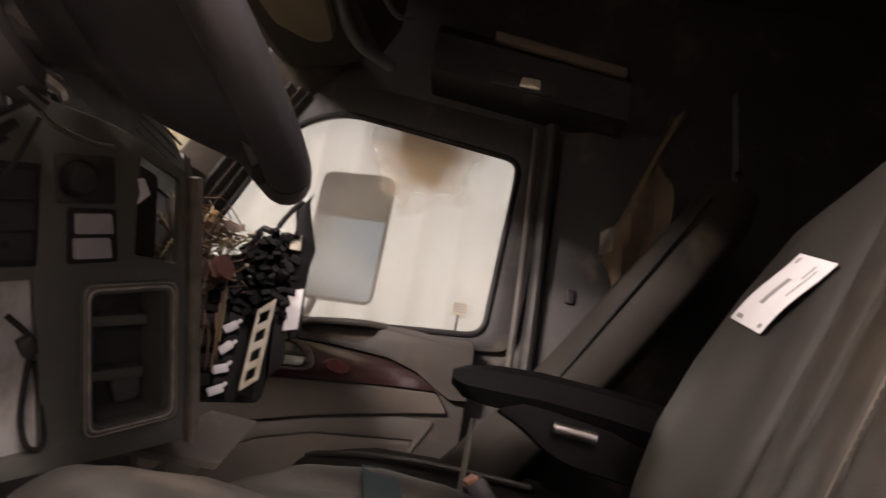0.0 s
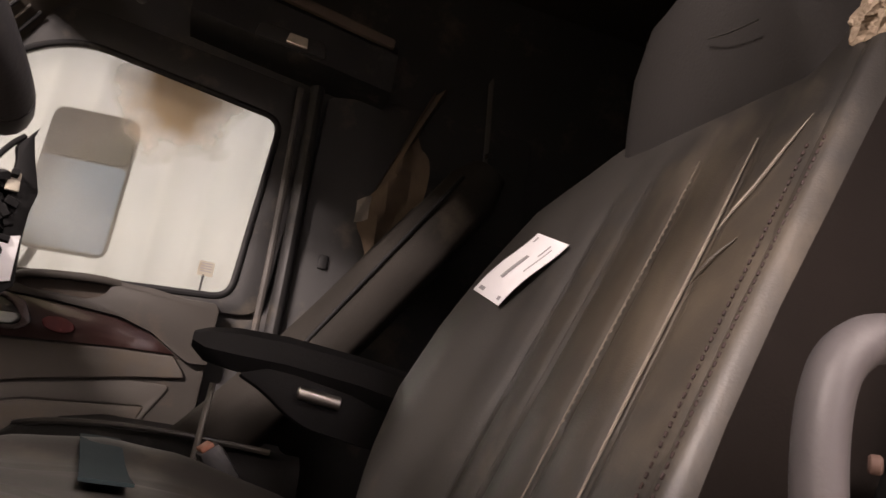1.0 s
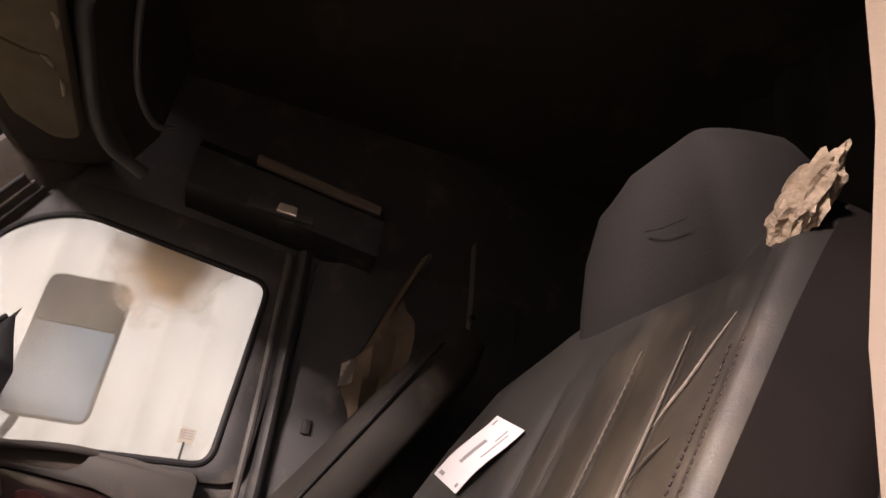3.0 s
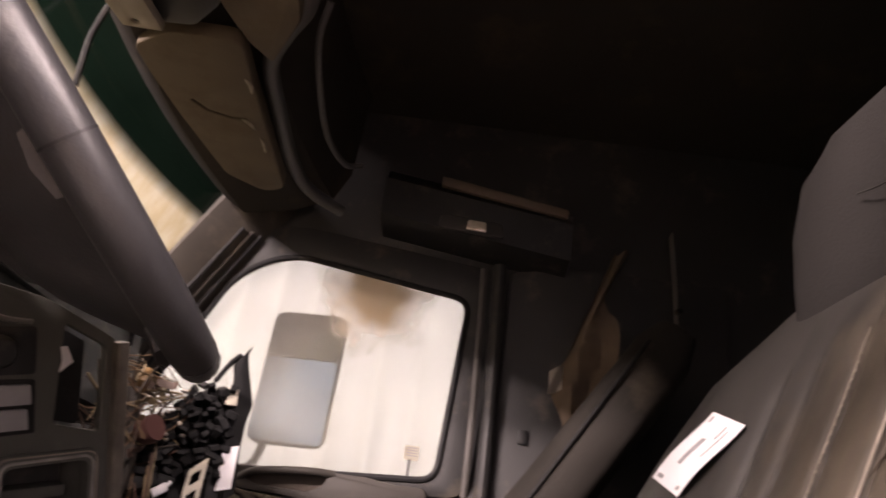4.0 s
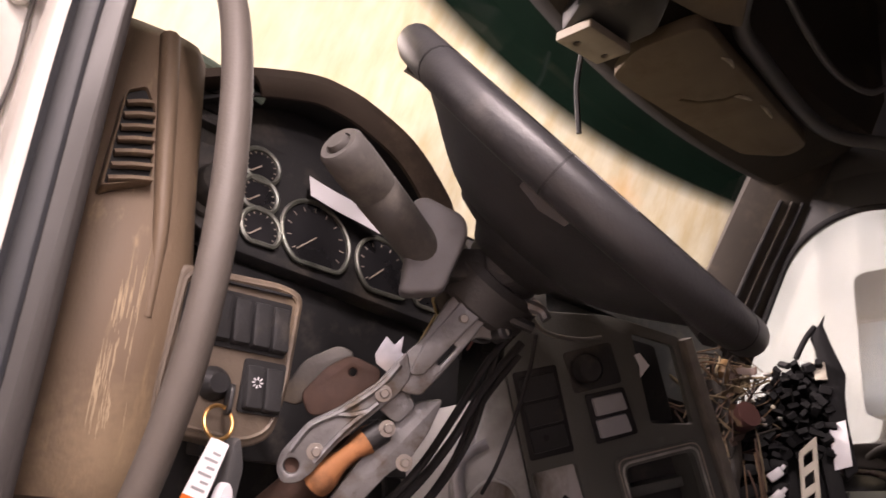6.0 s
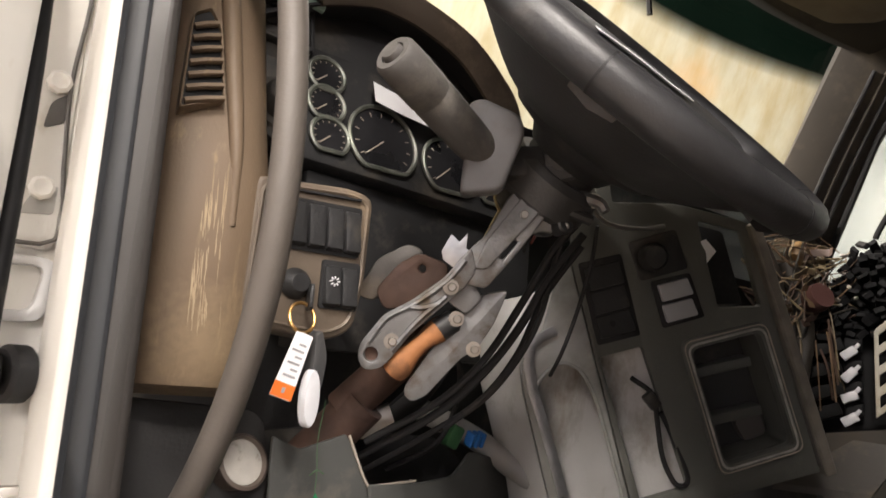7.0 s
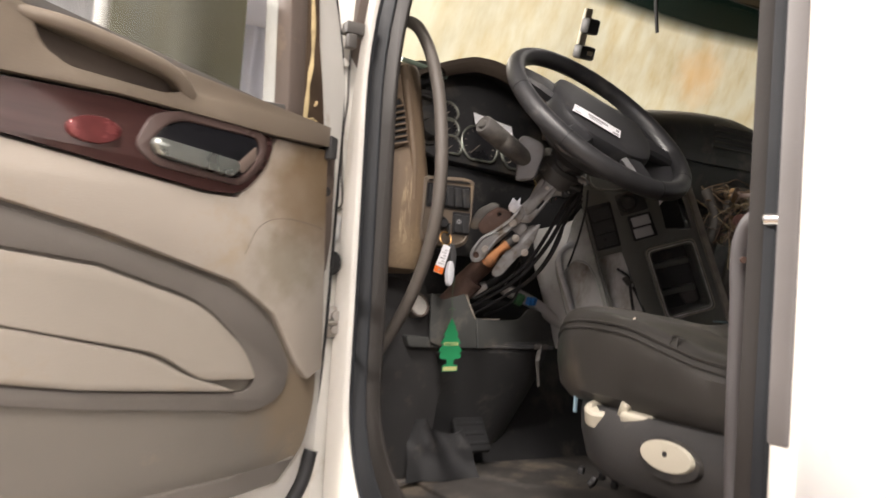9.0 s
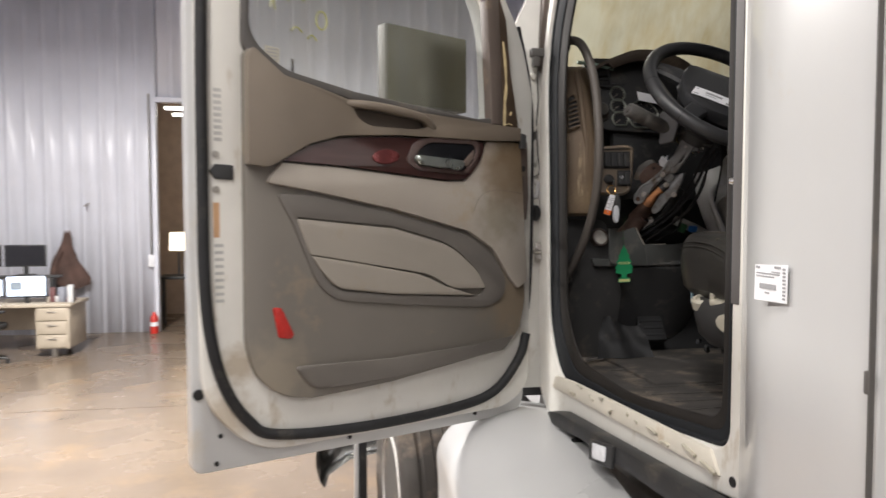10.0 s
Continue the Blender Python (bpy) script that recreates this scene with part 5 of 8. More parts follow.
part("tilt_lever", tube([(0.478, 0.945, 2.184), (0.495, 0.932, 2.178), (0.515, 0.916, 2.174), (0.531, 0.905, 2.169), (0.535, 0.900, 2.160)], lambda t: 0.0085 - 0.003 * t, 8, 4), ALU, col)
part("lever_rod", tube([(0.470, 0.955, 2.19), (0.500, 0.925, 2.160), (0.525, 0.910, 2.150)], 0.006, 8, 4), BLACKPLAST, col)
part("switch_block", obox(frame_m((0.462, 0.955, 2.200), (0.75, -0.62, 0.1), (0, 0.2, 1)), 0.05, 0.035, 0.04, 0.006), BLACKPLAST, col)
part("switch_block", obox(frame_m((0.492, 0.925, 2.195), (0.75, -0.62, 0.3), (0, 0.2, 1)), 0.03, 0.025, 0.03, 0.005), DARKPLAST, col)
rng = random.Random(11)
for i in range(10):
    s = Vector((0.455 + 0.01 * rng.random(), 0.95, 2.20))
    part("thin_wire", tube([s, s + Vector((rng.uniform(-0.01, 0.04), rng.uniform(0, 0.04), rng.uniform(-0.05, 0.0))), s + Vector((rng.uniform(0, 0.08), 0.06, rng.uniform(-0.09, -0.03)))], 0.0018, 5, 4), mat("wire_%d" % (i % 3), ((0.03, 0.03, 0.03), (0.25, 0.2, 0.1), (0.2, 0.05, 0.04))[i % 3], 0.5) if i < 3 else bpy.data.materials["wire_%d" % (i % 3)], col)

st = thing("column_stalk", "thick dusty grey turn signal stalk", "stalk")
tip, base = Vector((0.271, 0.917, 2.25)), Vector((0.425, 0.952, 2.192))
ad = (base - tip).normalized()
sm = frame_m(tip, ad.cross(Vector((0, 0, 1))), Vector((0, 0, 1)).cross(ad.cross(Vector((0, 0, 1)))))
sm = ad.to_track_quat("Z", "Y").to_matrix().to_4x4()
sm.translation = tip - ad * 0.006
STK = mat("dusty_stalk_plastic", (0.075, 0.07, 0.066), 0.65, 0.15, 9, 260, 0.15, stain=((0.16, 0.145, 0.125), 0.4, 10))
part("barrel", lathe([(0, 0.006), (0.011, 0.006), (0.012, 0.004), (0.0175, 0.004), (0.0205, 0.008), (0.0215, 0.03), (0.0213, 0.058), (0.0205, 0.06), (0.0205, 0.062), (0.0213, 0.064), (0.0205, 0.11), (0.0185, 0.165), (0, 0.165)], sm, 22), STK, st)
part("end_button", lathe([(0, -0.001), (0.0085, 0.0), (0.010, 0.003), (0.010, 0.01), (0, 0.01)], sm, 18), STK, st)
part("housing", plate(flat2(rounded([(-0.036, -0.050), (0.006, -0.052), (0.036, 0.002), (0.034, 0.020), (0.0, 0.042), (-0.014, 0.04)], 0.010)), [], 0.032, frame_m((0.416, 0.955, 2.212), (0.75, -0.62, 0.2), (-0.25, 0.1, 0.95)), 0.006, 3), mat("light_grey_stalk_housing", (0.12, 0.117, 0.12), 0.6, 0.12, 9, 200, 0.12, stain=((0.1, 0.09, 0.08), 0.3, 12)), st, "pale grey stalk housing")

# ---- dashboard, driver's end ----
dash = thing("dashboard", "dusty brown and black truck dashboard, partly stripped", "dashboard")
cyl_secs = []
for z, lean, g in ((1.945, 0.03, -0.012), (1.955, 0.012, 0.0), (1.99, 0.0, 0.003), (2.08, 0.0, 0.004), (2.15, 0.0, 0.003), (2.21, 0.016, 0.0), (2.30, 0.042, 0.0), (2.39, 0.068, 0.0), (2.41, 0.078, -0.006), (2.418, 0.095, -0.02)):
    base2 = rounded([(0.118 - g * 0.5, 1.34), (0.122 - g, 1.085), (0.150, 1.060 - g), (0.205, 1.050 - g), (0.236 + g, 1.062), (0.245 + g * 0.5, 1.16), (0.24, 1.34)], [0, 0.03, 0.03, 0.02, 0.02, 0, 0], 4)
    cyl_secs.append([Vector((p.x, min(p.y + lean, 1.36), z)) for p in base2])
part("end_pillar", loft(cyl_secs), TANPLAST, dash, "scuffed dusty brown dash end")
# vent with slats in the end pillar
VM = frame_m((0.177, 1.081, 2.262), (1, -0.12, 0.09), (0.02, 0.27, 0.96))
VENT = [(-0.022, 0.047), (-0.006, 0.057), (0.002, 0.035), (0.001, -0.044), (-0.037, -0.060)]
vent = part("side_vent", plate(flat2(rounded([(-0.0238, 0.048), (-0.006, 0.0592), (0.0036, 0.036), (0.0026, -0.0457), (-0.0395, -0.0622)], 0.005)), [flat2(rounded(VENT, 0.004))], 0.019, VM @ Matrix.Translation((0, 0, -0.012)), 0.0012), TANPLAST, dash)
# Black plate close behind the slats stands in for the vent's deep shade.
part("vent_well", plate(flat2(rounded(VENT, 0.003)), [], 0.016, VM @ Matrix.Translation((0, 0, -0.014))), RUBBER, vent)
for k in range(7):
    v = -0.050 + 0.0142 * k
    left = -0.0355 + 0.0141 * (v + 0.058) / 0.105 * 1.0
    right = 0.0012 if v < 0.03 else 0.0012 - 0.35 * (v - 0.03)
    part("slat", beam([VM @ Vector((left, v - 0.004, 0.006)), VM @ Vector(((left + right) / 2, v, 0.0075)), VM @ Vector((right, v + 0.004, 0.006))], 0.0048, 0.007, VM.to_3x3() @ Vector((0, 0, 1))), TANPLAST, vent)
part("ridge", tube([(0.187, 1.121, 2.395), (0.190, 1.098, 2.32), (0.193, 1.074, 2.24), (0.196, 1.056, 2.17), (0.198, 1.051, 2.10)], lambda t: 0.010 - 0.006 * t * t, 10, 5), TANPLAST, dash)
rng = random.Random(8)
PALEDUST = mat("pale_scratch_dust", (0.40, 0.31, 0.20), 0.8, 0.2, 40, 200, 0.1)
for k in range(40):
    x = 0.178 + rng.gauss(0, 0.0075)
    z0 = 1.995 + rng.uniform(0.0, 0.11)
    z1 = z0 + rng.uniform(0.015, 0.06)
    wide = rng.uniform(0.0003, 0.0009)
    ph = rng.uniform(0, 6)
    part("scratch", tube([(x + 0.0025 * (1 - i / 3.5) * 0.4 + rng.uniform(-0.00035, 0.00035), 1.0605 - 0.19 * (x - 0.150) - 0.0040, z0 + (z1 - z0) * i / 7) for i in range(8)], lambda t, w=wide, ph=ph: w * (0.35 + 0.65 * abs(math.sin(ph + 7 * t))) * math.sin(0.15 + 2.8 * t), 6, 2, flat=0.5), PALEDUST, dash)
# switch bezel
BZ = Matrix(((0.919, 0, 0, 0.0135), (0, 1, 0, 0), (0, 0, 0.84, 0.3334), (0, 0, 0, 1)))
BROWNBEZ = mat("grubby_brown_bezel", (0.135, 0.105, 0.078), 0.6, 0.2, 8, 260, 0.18, stain=((0.27, 0.20, 0.125), 0.3, 9))
before_bezel = set(dash.children)
bez = flat2(rounded([(0.222, 2.168), (0.335, 2.178), (0.364, 2.172), (0.362, 2.06), (0.352, 2.005), (0.32, 1.99), (0.225, 2.0), (0.216, 2.03)], [0.012, 0.02, 0.02, 0.05, 0.02, 0.03, 0.02, 0.02]))
part("switch_bezel", plate(bez, [], 0.05, at_y(1.052), 0.006, 3), BROWNBEZ, dash, "dusty brown switch bezel")
part("bezel_rim", tube([(p[0], 1.052, p[1]) for p in flat2(rounded([(0.230, 2.160), (0.335, 2.169), (0.356, 2.163), (0.354, 2.06), (0.344, 2.013), (0.318, 1.999), (0.232, 2.008), (0.225, 2.035)], 0.014))], 0.0028, 6, 0, True, up=(0, 1, 0)), BROWNBEZ, dash)
part("slot_line", beam([(0.236, 1.050, 2.158), (0.345, 1.050, 2.164)], 0.004, 0.003), RUBBER, dash)
for k in range(5):
    x = 0.237 + 0.0222 * k
    sw_ = part("rocker_switch", moved(pillow(rounded([(-0.0098, -0.026), (0.0098, -0.026), (0.0098, 0.026), (-0.0098, 0.026)], 0.003), Matrix.Identity(4), 0.006, 0, 3, 0.8), frame_m((x + 0.011, 1.050, 2.122), (1, 0, 0.03), (0.04, 0.1, 1))), BLACKPLAST, dash)
part("switch_recess", plate(flat2(rounded([(0.232, 2.150), (0.348, 2.154), (0.348, 2.092), (0.232, 2.090)], 0.004)), [], 0.004, at_y(1.0495)), RUBBER, dash)
for k in range(2):
    part("rocker_switch", moved(pillow(rounded([(-0.0098, -0.024), (0.0098, -0.024), (0.0098, 0.024), (-0.0098, 0.024)], 0.003), Matrix.Identity(4), 0.006, 0, 3, 0.8), frame_m((0.318 + 0.021 * k, 1.050, 2.055), (1, 0, 0.03), (0.04, 0.1, 1))), BLACKPLAST, dash)
part("switch_recess", plate(flat2(rounded([(0.305, 2.085), (0.352, 2.086), (0.352, 2.028), (0.305, 2.028)], 0.004)), [], 0.004, at_y(1.0495)), RUBBER, dash)
sym = joined(*[beam([(0.318 + 0.003 * math.cos(a), 1.0428, 2.060 + 0.003 * math.sin(a)), (0.318 + 0.006 * math.cos(a), 1.0428, 2.060 + 0.006 * math.sin(a))], 0.0012, 0.0008, (0, 1, 0)) for a in [i * math.pi / 4 for i in range(8)]])
part("light_symbol", sym, PAPER, dash)
part("key_switch", lathe([(0, 0.012), (0.010, 0.012), (0.012, 0.01), (0.016, 0.004), (0.018, 0), (0, 0)], Matrix.Translation((0.276, 1.05, 2.052)) @ Matrix.Rotation(radians(90), 4, "X"), 20), BLACKPLAST, dash)
for o in dash.children:
    if o not in before_bezel:
        o.data.transform(BZ)
# instrument cluster
CM = frame_m((0.47, 1.207, 2.33), (1, 0, 0), (0, 0.27, 1))
clus = part("cluster_panel", plate(flat2(rounded([(-0.225, -0.03), (-0.21, -0.085), (-0.16, -0.112), (-0.02, -0.118), (0.19, -0.132), (0.21, 0.06), (0.14, 0.14), (-0.19, 0.14), (-0.235, 0.09)], [0.03, 0.03, 0.02, 0, 0.02, 0.06, 0.05, 0.02, 0.02])), [], 0.03, CM @ Matrix.Translation((0, 0, -0.032)), 0.004), BLACKPLAST, dash, "black instrument cluster")
DIAL = mat("dark_dial_face", (0.018, 0.018, 0.02), 0.3, 0.3, 20, 90, 0.03)
BEZ = mat("worn_bezel_ring", (0.17, 0.18, 0.155), 0.45, 0.3, 40, 60, 0.05, metal=0.5)


def gauge(x, y, r, flatb):
    pts = []
    for k in range(36):
        a = k * math.pi / 18
        px, py = r * math.cos(a), r * math.sin(a)
        pts.append((x + px, y + max(py, -flatb * r)))
    g = part("gauge", tube([CM @ Vector((p[0], p[1], 0.003)) for p in pts], 0.0032, 6, 0, True, up=CM.to_3x3() @ Vector((0, 0, 1))), BEZ, clus, "pale ring of a round gauge")
    part("dial", plate([(x + (p[0] - x) * 0.97, y + (p[1] - y) * 0.97) for p in pts], [], 0.001, CM @ Matrix.Translation((0, 0, 0.0005))), DIAL, g)
    for k in range(11):
        a = radians(215 - 25 * k)
        part("tick", beam([CM @ Vector((x + r * 0.72 * math.cos(a), y + r * 0.72 * math.sin(a), 0.0022)), CM @ Vector((x + r * 0.84 * math.cos(a), y + r * 0.84 * math.sin(a), 0.0022))], 0.0014, 0.0006, CM.to_3x3() @ Vector((0, 0, 1))), CREAMY, g)
    a = radians(220)
    part("needle", beam([CM @ Vector((x, y, 0.003)), CM @ Vector((x + 0.75 * r * math.cos(a), y + 0.75 * r * math.sin(a), 0.003))], 0.002, 0.001, CM.to_3x3() @ Vector((0, 0, 1))), CREAMY, g)


for x, y, r, fb in ((-0.033, -0.062, 0.051, 0.80), (0.076, -0.073, 0.046, 0.80), (-0.112, -0.076, 0.026, 0.8), (-0.115, -0.031, 0.025, 0.8), (-0.113, 0.012, 0.025, 0.9), (0.152, -0.090, 0.026, 0.8)):
    gauge(x, y, r, fb)
part("light_knob", lathe([(0, 0.022), (0.020, 0.022), (0.0235, 0.018), (0.025, 0.0), (0.034, 0.0), (0.036, -0.004), (0, -0.004)], CM @ Matrix.Translation((-0.179, -0.050, 0.004)), 26), BLACKPLAST, clus)
part("air_vent", plate(flat2(rounded([(-0.228, 0.034), (-0.137, 0.028), (-0.134, 0.112), (-0.224, 0.122)], 0.008)), [flat2([(-0.222, 0.040), (-0.142, 0.035), (-0.140, 0.106), (-0.218, 0.115)])], 0.016, CM @ Matrix.Translation((0, 0, 0.0)), 0.002), BLACKPLAST, clus)
for k in range(5):
    part("vane", obox(CM @ Matrix.Translation((-0.182, 0.048 + 0.014 * k, 0.008)) @ Matrix.Rotation(radians(20), 4, "X"), 0.082, 0.009, 0.0018, 0.0004, 1), BLACKPLAST, clus)
for k in range(4):
    part("vane", obox(CM @ Matrix.Translation((-0.212 + 0.018 * k, 0.077, 0.004)), 0.0016, 0.05, 0.008, 0.0003, 1), BLACKPLAST, clus)
part("green_strip", tube([(0.216, 1.198, 2.438), (0.25, 1.198, 2.435), (0.281, 1.198, 2.431), (0.338, 1.198, 2.420)], 0.006, 8, 5), mat("pale_green_strip", (0.22, 0.30, 0.25), 0.4, 0.2), dash, "pale green edge strip")
sticker("cluster_label", "white printed stock label leaning on the gauges", [(0.419, 1.195, 2.351), (0.523, 1.182, 2.330), (0.419, 1.185, 2.322)], 0.002, [(a, b, c, d) for a, b, c, d in BARS])
# hood over the cluster
ARCH = [(0.225, 2.385), (0.262, 2.408), (0.31, 2.433), (0.385, 2.462), (0.43, 2.469), (0.485, 2.466), (0.567, 2.443), (0.633, 2.396), (0.660, 2.362), (0.675, 2.31)]
arch = [Vector((p.x, 0, p.z)) for p in curve_pts([(x, 0, z) for x, z in ARCH], 4)]


def hood(u, v):
    p = arch[min(int(round(u * (len(arch) - 1))), len(arch) - 1)]
    c = Vector((0.47, 0, 2.33))
    q = c + (p - c) * (1 + 0.006 * math.sin(v * math.pi * 0.6))
    return Vector((q.x, 1.175 + 0.30 * v, q.z - 0.02 * v))


HOODBROWN = mat("brown_black_hood", (0.075, 0.056, 0.041), 0.7, 0.15, 6, 260, 0.2, stain=((0.18, 0.135, 0.09), 0.3, 6))
part("cluster_hood", sheet(len(arch) - 1, 6, hood, 0.012, (0, 0.1, 1)), HOODBROWN, dash, "brown-black hood over the gauges")
rim_arch = [q for q in arch if q.x > 0.30]


def hood_rim(u, v):
    """Rolled lip of the hood, narrowing over the crown."""
    k = int(round(u * (len(rim_arch) - 1)))
    c = Vector((0.47, 0, 2.33))
    w = 0.13 + 0.11 * u
    return c + (rim_arch[k] - c) * (1 - w * v) + Vector((0, 1.173 + 0.012 * v * v, 0))


part("hood_rim", sheet(len(rim_arch) - 1, 4, hood_rim, 0.006, (0, 1, 0)), HOODBROWN, dash, "brown rolled lip of the hood")
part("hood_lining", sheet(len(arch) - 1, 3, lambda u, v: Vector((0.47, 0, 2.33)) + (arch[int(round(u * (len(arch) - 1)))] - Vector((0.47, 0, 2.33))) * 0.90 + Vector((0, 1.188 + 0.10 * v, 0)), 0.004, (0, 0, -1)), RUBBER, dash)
part("dash_top", sheet(30, 8, lambda u, v: Vector((0.13 + 1.72 * u, 1.20 + 0.28 * v + 0.14 * u + 0.15 * (1 - (2 * u - 1) ** 2) * v, 2.37 + 0.05 * math.sin(v * 3) * (1 - u) + (0.05 * u))), 0.03, (0, 0, -1)), BLACKPLAST, dash)
# Solid black block gives the hollow under the gauges its shade.
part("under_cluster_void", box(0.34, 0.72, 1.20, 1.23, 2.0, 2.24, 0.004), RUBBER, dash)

# ---- centre panel, hanging loose ----
CPM = Matrix((Vector((0.793, -0.518, 0.322)), Vector((-0.358, 0.033, 0.933)), Vector((-0.494, -0.855, -0.159)))).transposed().to_4x4()
CPM.translation = Vector((0.815, 0.989, 2.047))
PANELM = mat("scuffed_dark_panel", (0.108, 0.110, 0.098), 0.55, 0.12, 7, 280, 0.2, stain=((0.17, 0.168, 0.145), 0.3, 7))
SHOULDER = mat("dusty_grey_panel", (0.26, 0.262, 0.245), 0.6, 0.2, 8, 260, 0.2, stain=((0.36, 0.36, 0.33), 0.35, 9))
cp = thing("centre_panel", "loose dark grey dash centre panel with empty cutouts", "dash panel")


def cpl(pts, holes, c0, c1, bevel=0.0):
    return plate(flat2(pts), [flat2(h) for h in holes], c1 - c0, CPM @ Matrix.Translation((0, 0, c0)), bevel)


CPO = rounded([(-0.1295, 0.150), (-0.10, 0.225), (-0.054, 0.238), (-0.057, 0.206), (0.022, 0.186), (0.047, 0.175), (0.122, 0.136), (0.150, -0.219), (-0.1245, -0.212)], [0.02, 0.02, 0.004, 0.004, 0.01, 0.01, 0.01, 0.01, 0.004])
A1 = rounded([(-0.214, 0.0), (-0.178, 0.022), (-0.150, 0.006), (-0.139, -0.036), (-0.134, -0.178), (-0.150, -0.196), (-0.200, -0.194), (-0.216, -0.150)], 0.016)
C2 = rounded([(-0.122, 0.012), (-0.062, 0.012), (-0.044, -0.187), (-0.112, -0.187)], 0.006)
CU = rounded([(0.001, -0.009), (0.101, -0.010), (0.114, -0.170), (0.013, -0.171)], 0.012)
TR = rounded([(0.052, 0.156), (0.108, 0.128), (0.113, 0.022), (0.053, 0.036)], 0.006)
blot(SHOULDER, CPM @ Vector((-0.185, 0.055, 0)), 0.06, (0.46, 0.47, 0.47), 0.8)
# Added black sheet: the dark inside of the upper right opening as colour.
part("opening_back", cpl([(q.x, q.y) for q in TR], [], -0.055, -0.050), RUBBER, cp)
part("face", cpl(CPO, [C2, CU, TR], -0.012, 0.0, 0.002), PANELM, cp)
part("shoulder", cpl(rounded([(-0.1305, 0.14), (-0.155, 0.122), (-0.191, 0.055), (-0.226, 0.033), (-0.231, -0.003), (-0.231, -0.149), (-0.226, -0.208), (-0.1255, -0.208)], [0, 0.02, 0.02, 0.015, 0.02, 0, 0.01, 0]), [A1], -0.014, -0.001, 0.003), SHOULDER, cp, "dusty grey panel shoulder with an arched opening")
part("arch_lip", tube([CPM @ Vector((p.x, p.y, 0.0)) for p in A1], 0.0028, 6, 0, True), SHOULDER, cp)
part("worn_edge", tube([CPM @ Vector((x, y, 0.0062)) for x, y in rounded([(-0.009, 0.003), (0.110, 0.001), (0.125, -0.180), (0.003, -0.182)], 0.014)], lambda t: 0.0007 + 0.0006 * math.sin(23 * t) ** 2, 6, 0, True), CREAMY, cp, "pale worn edge of the rim")
part("cubby_rim", cpl(rounded([(-0.012, 0.006), (0.113, 0.004), (0.128, -0.183), (0.0, -0.185)], 0.016), [CU], -0.004, 0.006, 0.003), PANELM, cp, "raised rim of an empty cubby")
part("cubby_edge", tube([CPM @ Vector((p.x, p.y, 0.006)) for p in rounded([(-0.004, -0.003), (0.106, -0.004), (0.119, -0.176), (0.008, -0.177)], 0.014)], 0.0018, 6, 0, True), mat("worn_bright_edge", (0.36, 0.35, 0.32), 0.5, 0.4, 40), cp, "worn pale edge")
part("side_strip", beam([CPM @ Vector((0.124, 0.134, 0.004)), CPM @ Vector((0.137, -0.03, 0.004)), CPM @ Vector((0.152, -0.22, 0.004))], 0.016, 0.02, CPM.to_3x3() @ Vector((0, 0, 1))), mat("scraped_edge_strip", (0.14, 0.125, 0.105), 0.6, 0.35, 30, 120, 0.2), cp, "scraped pale edge strip")
for (u0, u1), hole, dep in (((0, 0), CU, 0.055),):
    part("cubby_box", cpl([(p.x, p.y) for p in rounded([(-0.004, -0.003), (0.108, -0.004), (0.121, -0.178), (0.006, -0.178)], 0.012)], [CU], -0.06, -0.012), PANELM, cp)
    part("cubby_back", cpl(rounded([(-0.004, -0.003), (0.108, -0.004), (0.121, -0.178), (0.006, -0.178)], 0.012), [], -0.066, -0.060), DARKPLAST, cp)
    for w in (-0.045, -0.115):
        part("cubby_rib", cpl([(0.01, w), (0.10, w - 0.004), (0.10, w - 0.018), (0.01, w - 0.014)], [], -0.060, -0.035, 0.002), PANELM, cp)
    part("cubby_clip", cpl(rounded([(0.06, -0.135), (0.10, -0.13), (0.105, -0.165), (0.07, -0.168)], 0.008), [], -0.060, -0.045, 0.003), GREYPLAST, cp)
for k in range(3):
    w1 = 0.130 - 0.0325 * k
    part("rocker_switch", pillow(rounded([(-0.117, w1), (-0.068, w1), (-0.066, w1 - 0.030), (-0.115, w1 - 0.030)], 0.003), CPM, 0.004, 0.0, 3, 0.88), BLACKPLAST, cp)
part("switch_surround", cpl(rounded([(-0.122, 0.139), (-0.062, 0.138), (-0.061, 0.027), (-0.121, 0.028)], 0.004), [], -0.001, 0.0012, 0.0008), RUBBER, cp)
part("switch_hole", cpl([(-0.096 + 0.004 * math.cos(a), 0.052 + 0.004 * math.sin(a)) for a in [k * math.pi / 6 for k in range(12)]], [], 0.003, 0.0052), RUBBER, cp)
part("switch_frame", cpl(rounded([(-0.032, 0.092), (0.024, 0.091), (0.031, 0.029), (-0.029, 0.028)], 0.004), [], -0.001, 0.0025, 0.001), RUBBER, cp)
for w1, w0 in ((0.086, 0.0625), (0.058, 0.034)):
    part("pale_switch", pillow(rounded([(-0.025, w1), (0.018, w1), (0.022, w0), (-0.023, w0)], 0.003), CPM, 0.005, 0.002, 3, 0.9), mat("pale_grey_switch", (0.36, 0.36, 0.37), 0.5, 0.1, 20), cp, "pale grey rocker switch")
part("knob_plate", cpl(rounded([(-0.050, 0.150), (0.018, 0.152), (0.023, 0.097), (-0.046, 0.096)], 0.006), [], 0.0, 0.003, 0.001), BLACKPLAST, cp)
part("round_knob", lathe([(0, 0.016), (0.014, 0.016), (0.017, 0.013), (0.019, 0.0), (0.024, 0.0), (0.024, -0.002), (0, -0.002)], CPM @ Matrix.Translation((-0.023, 0.124, 0.003)), 24), BLACKPLAST, cp)
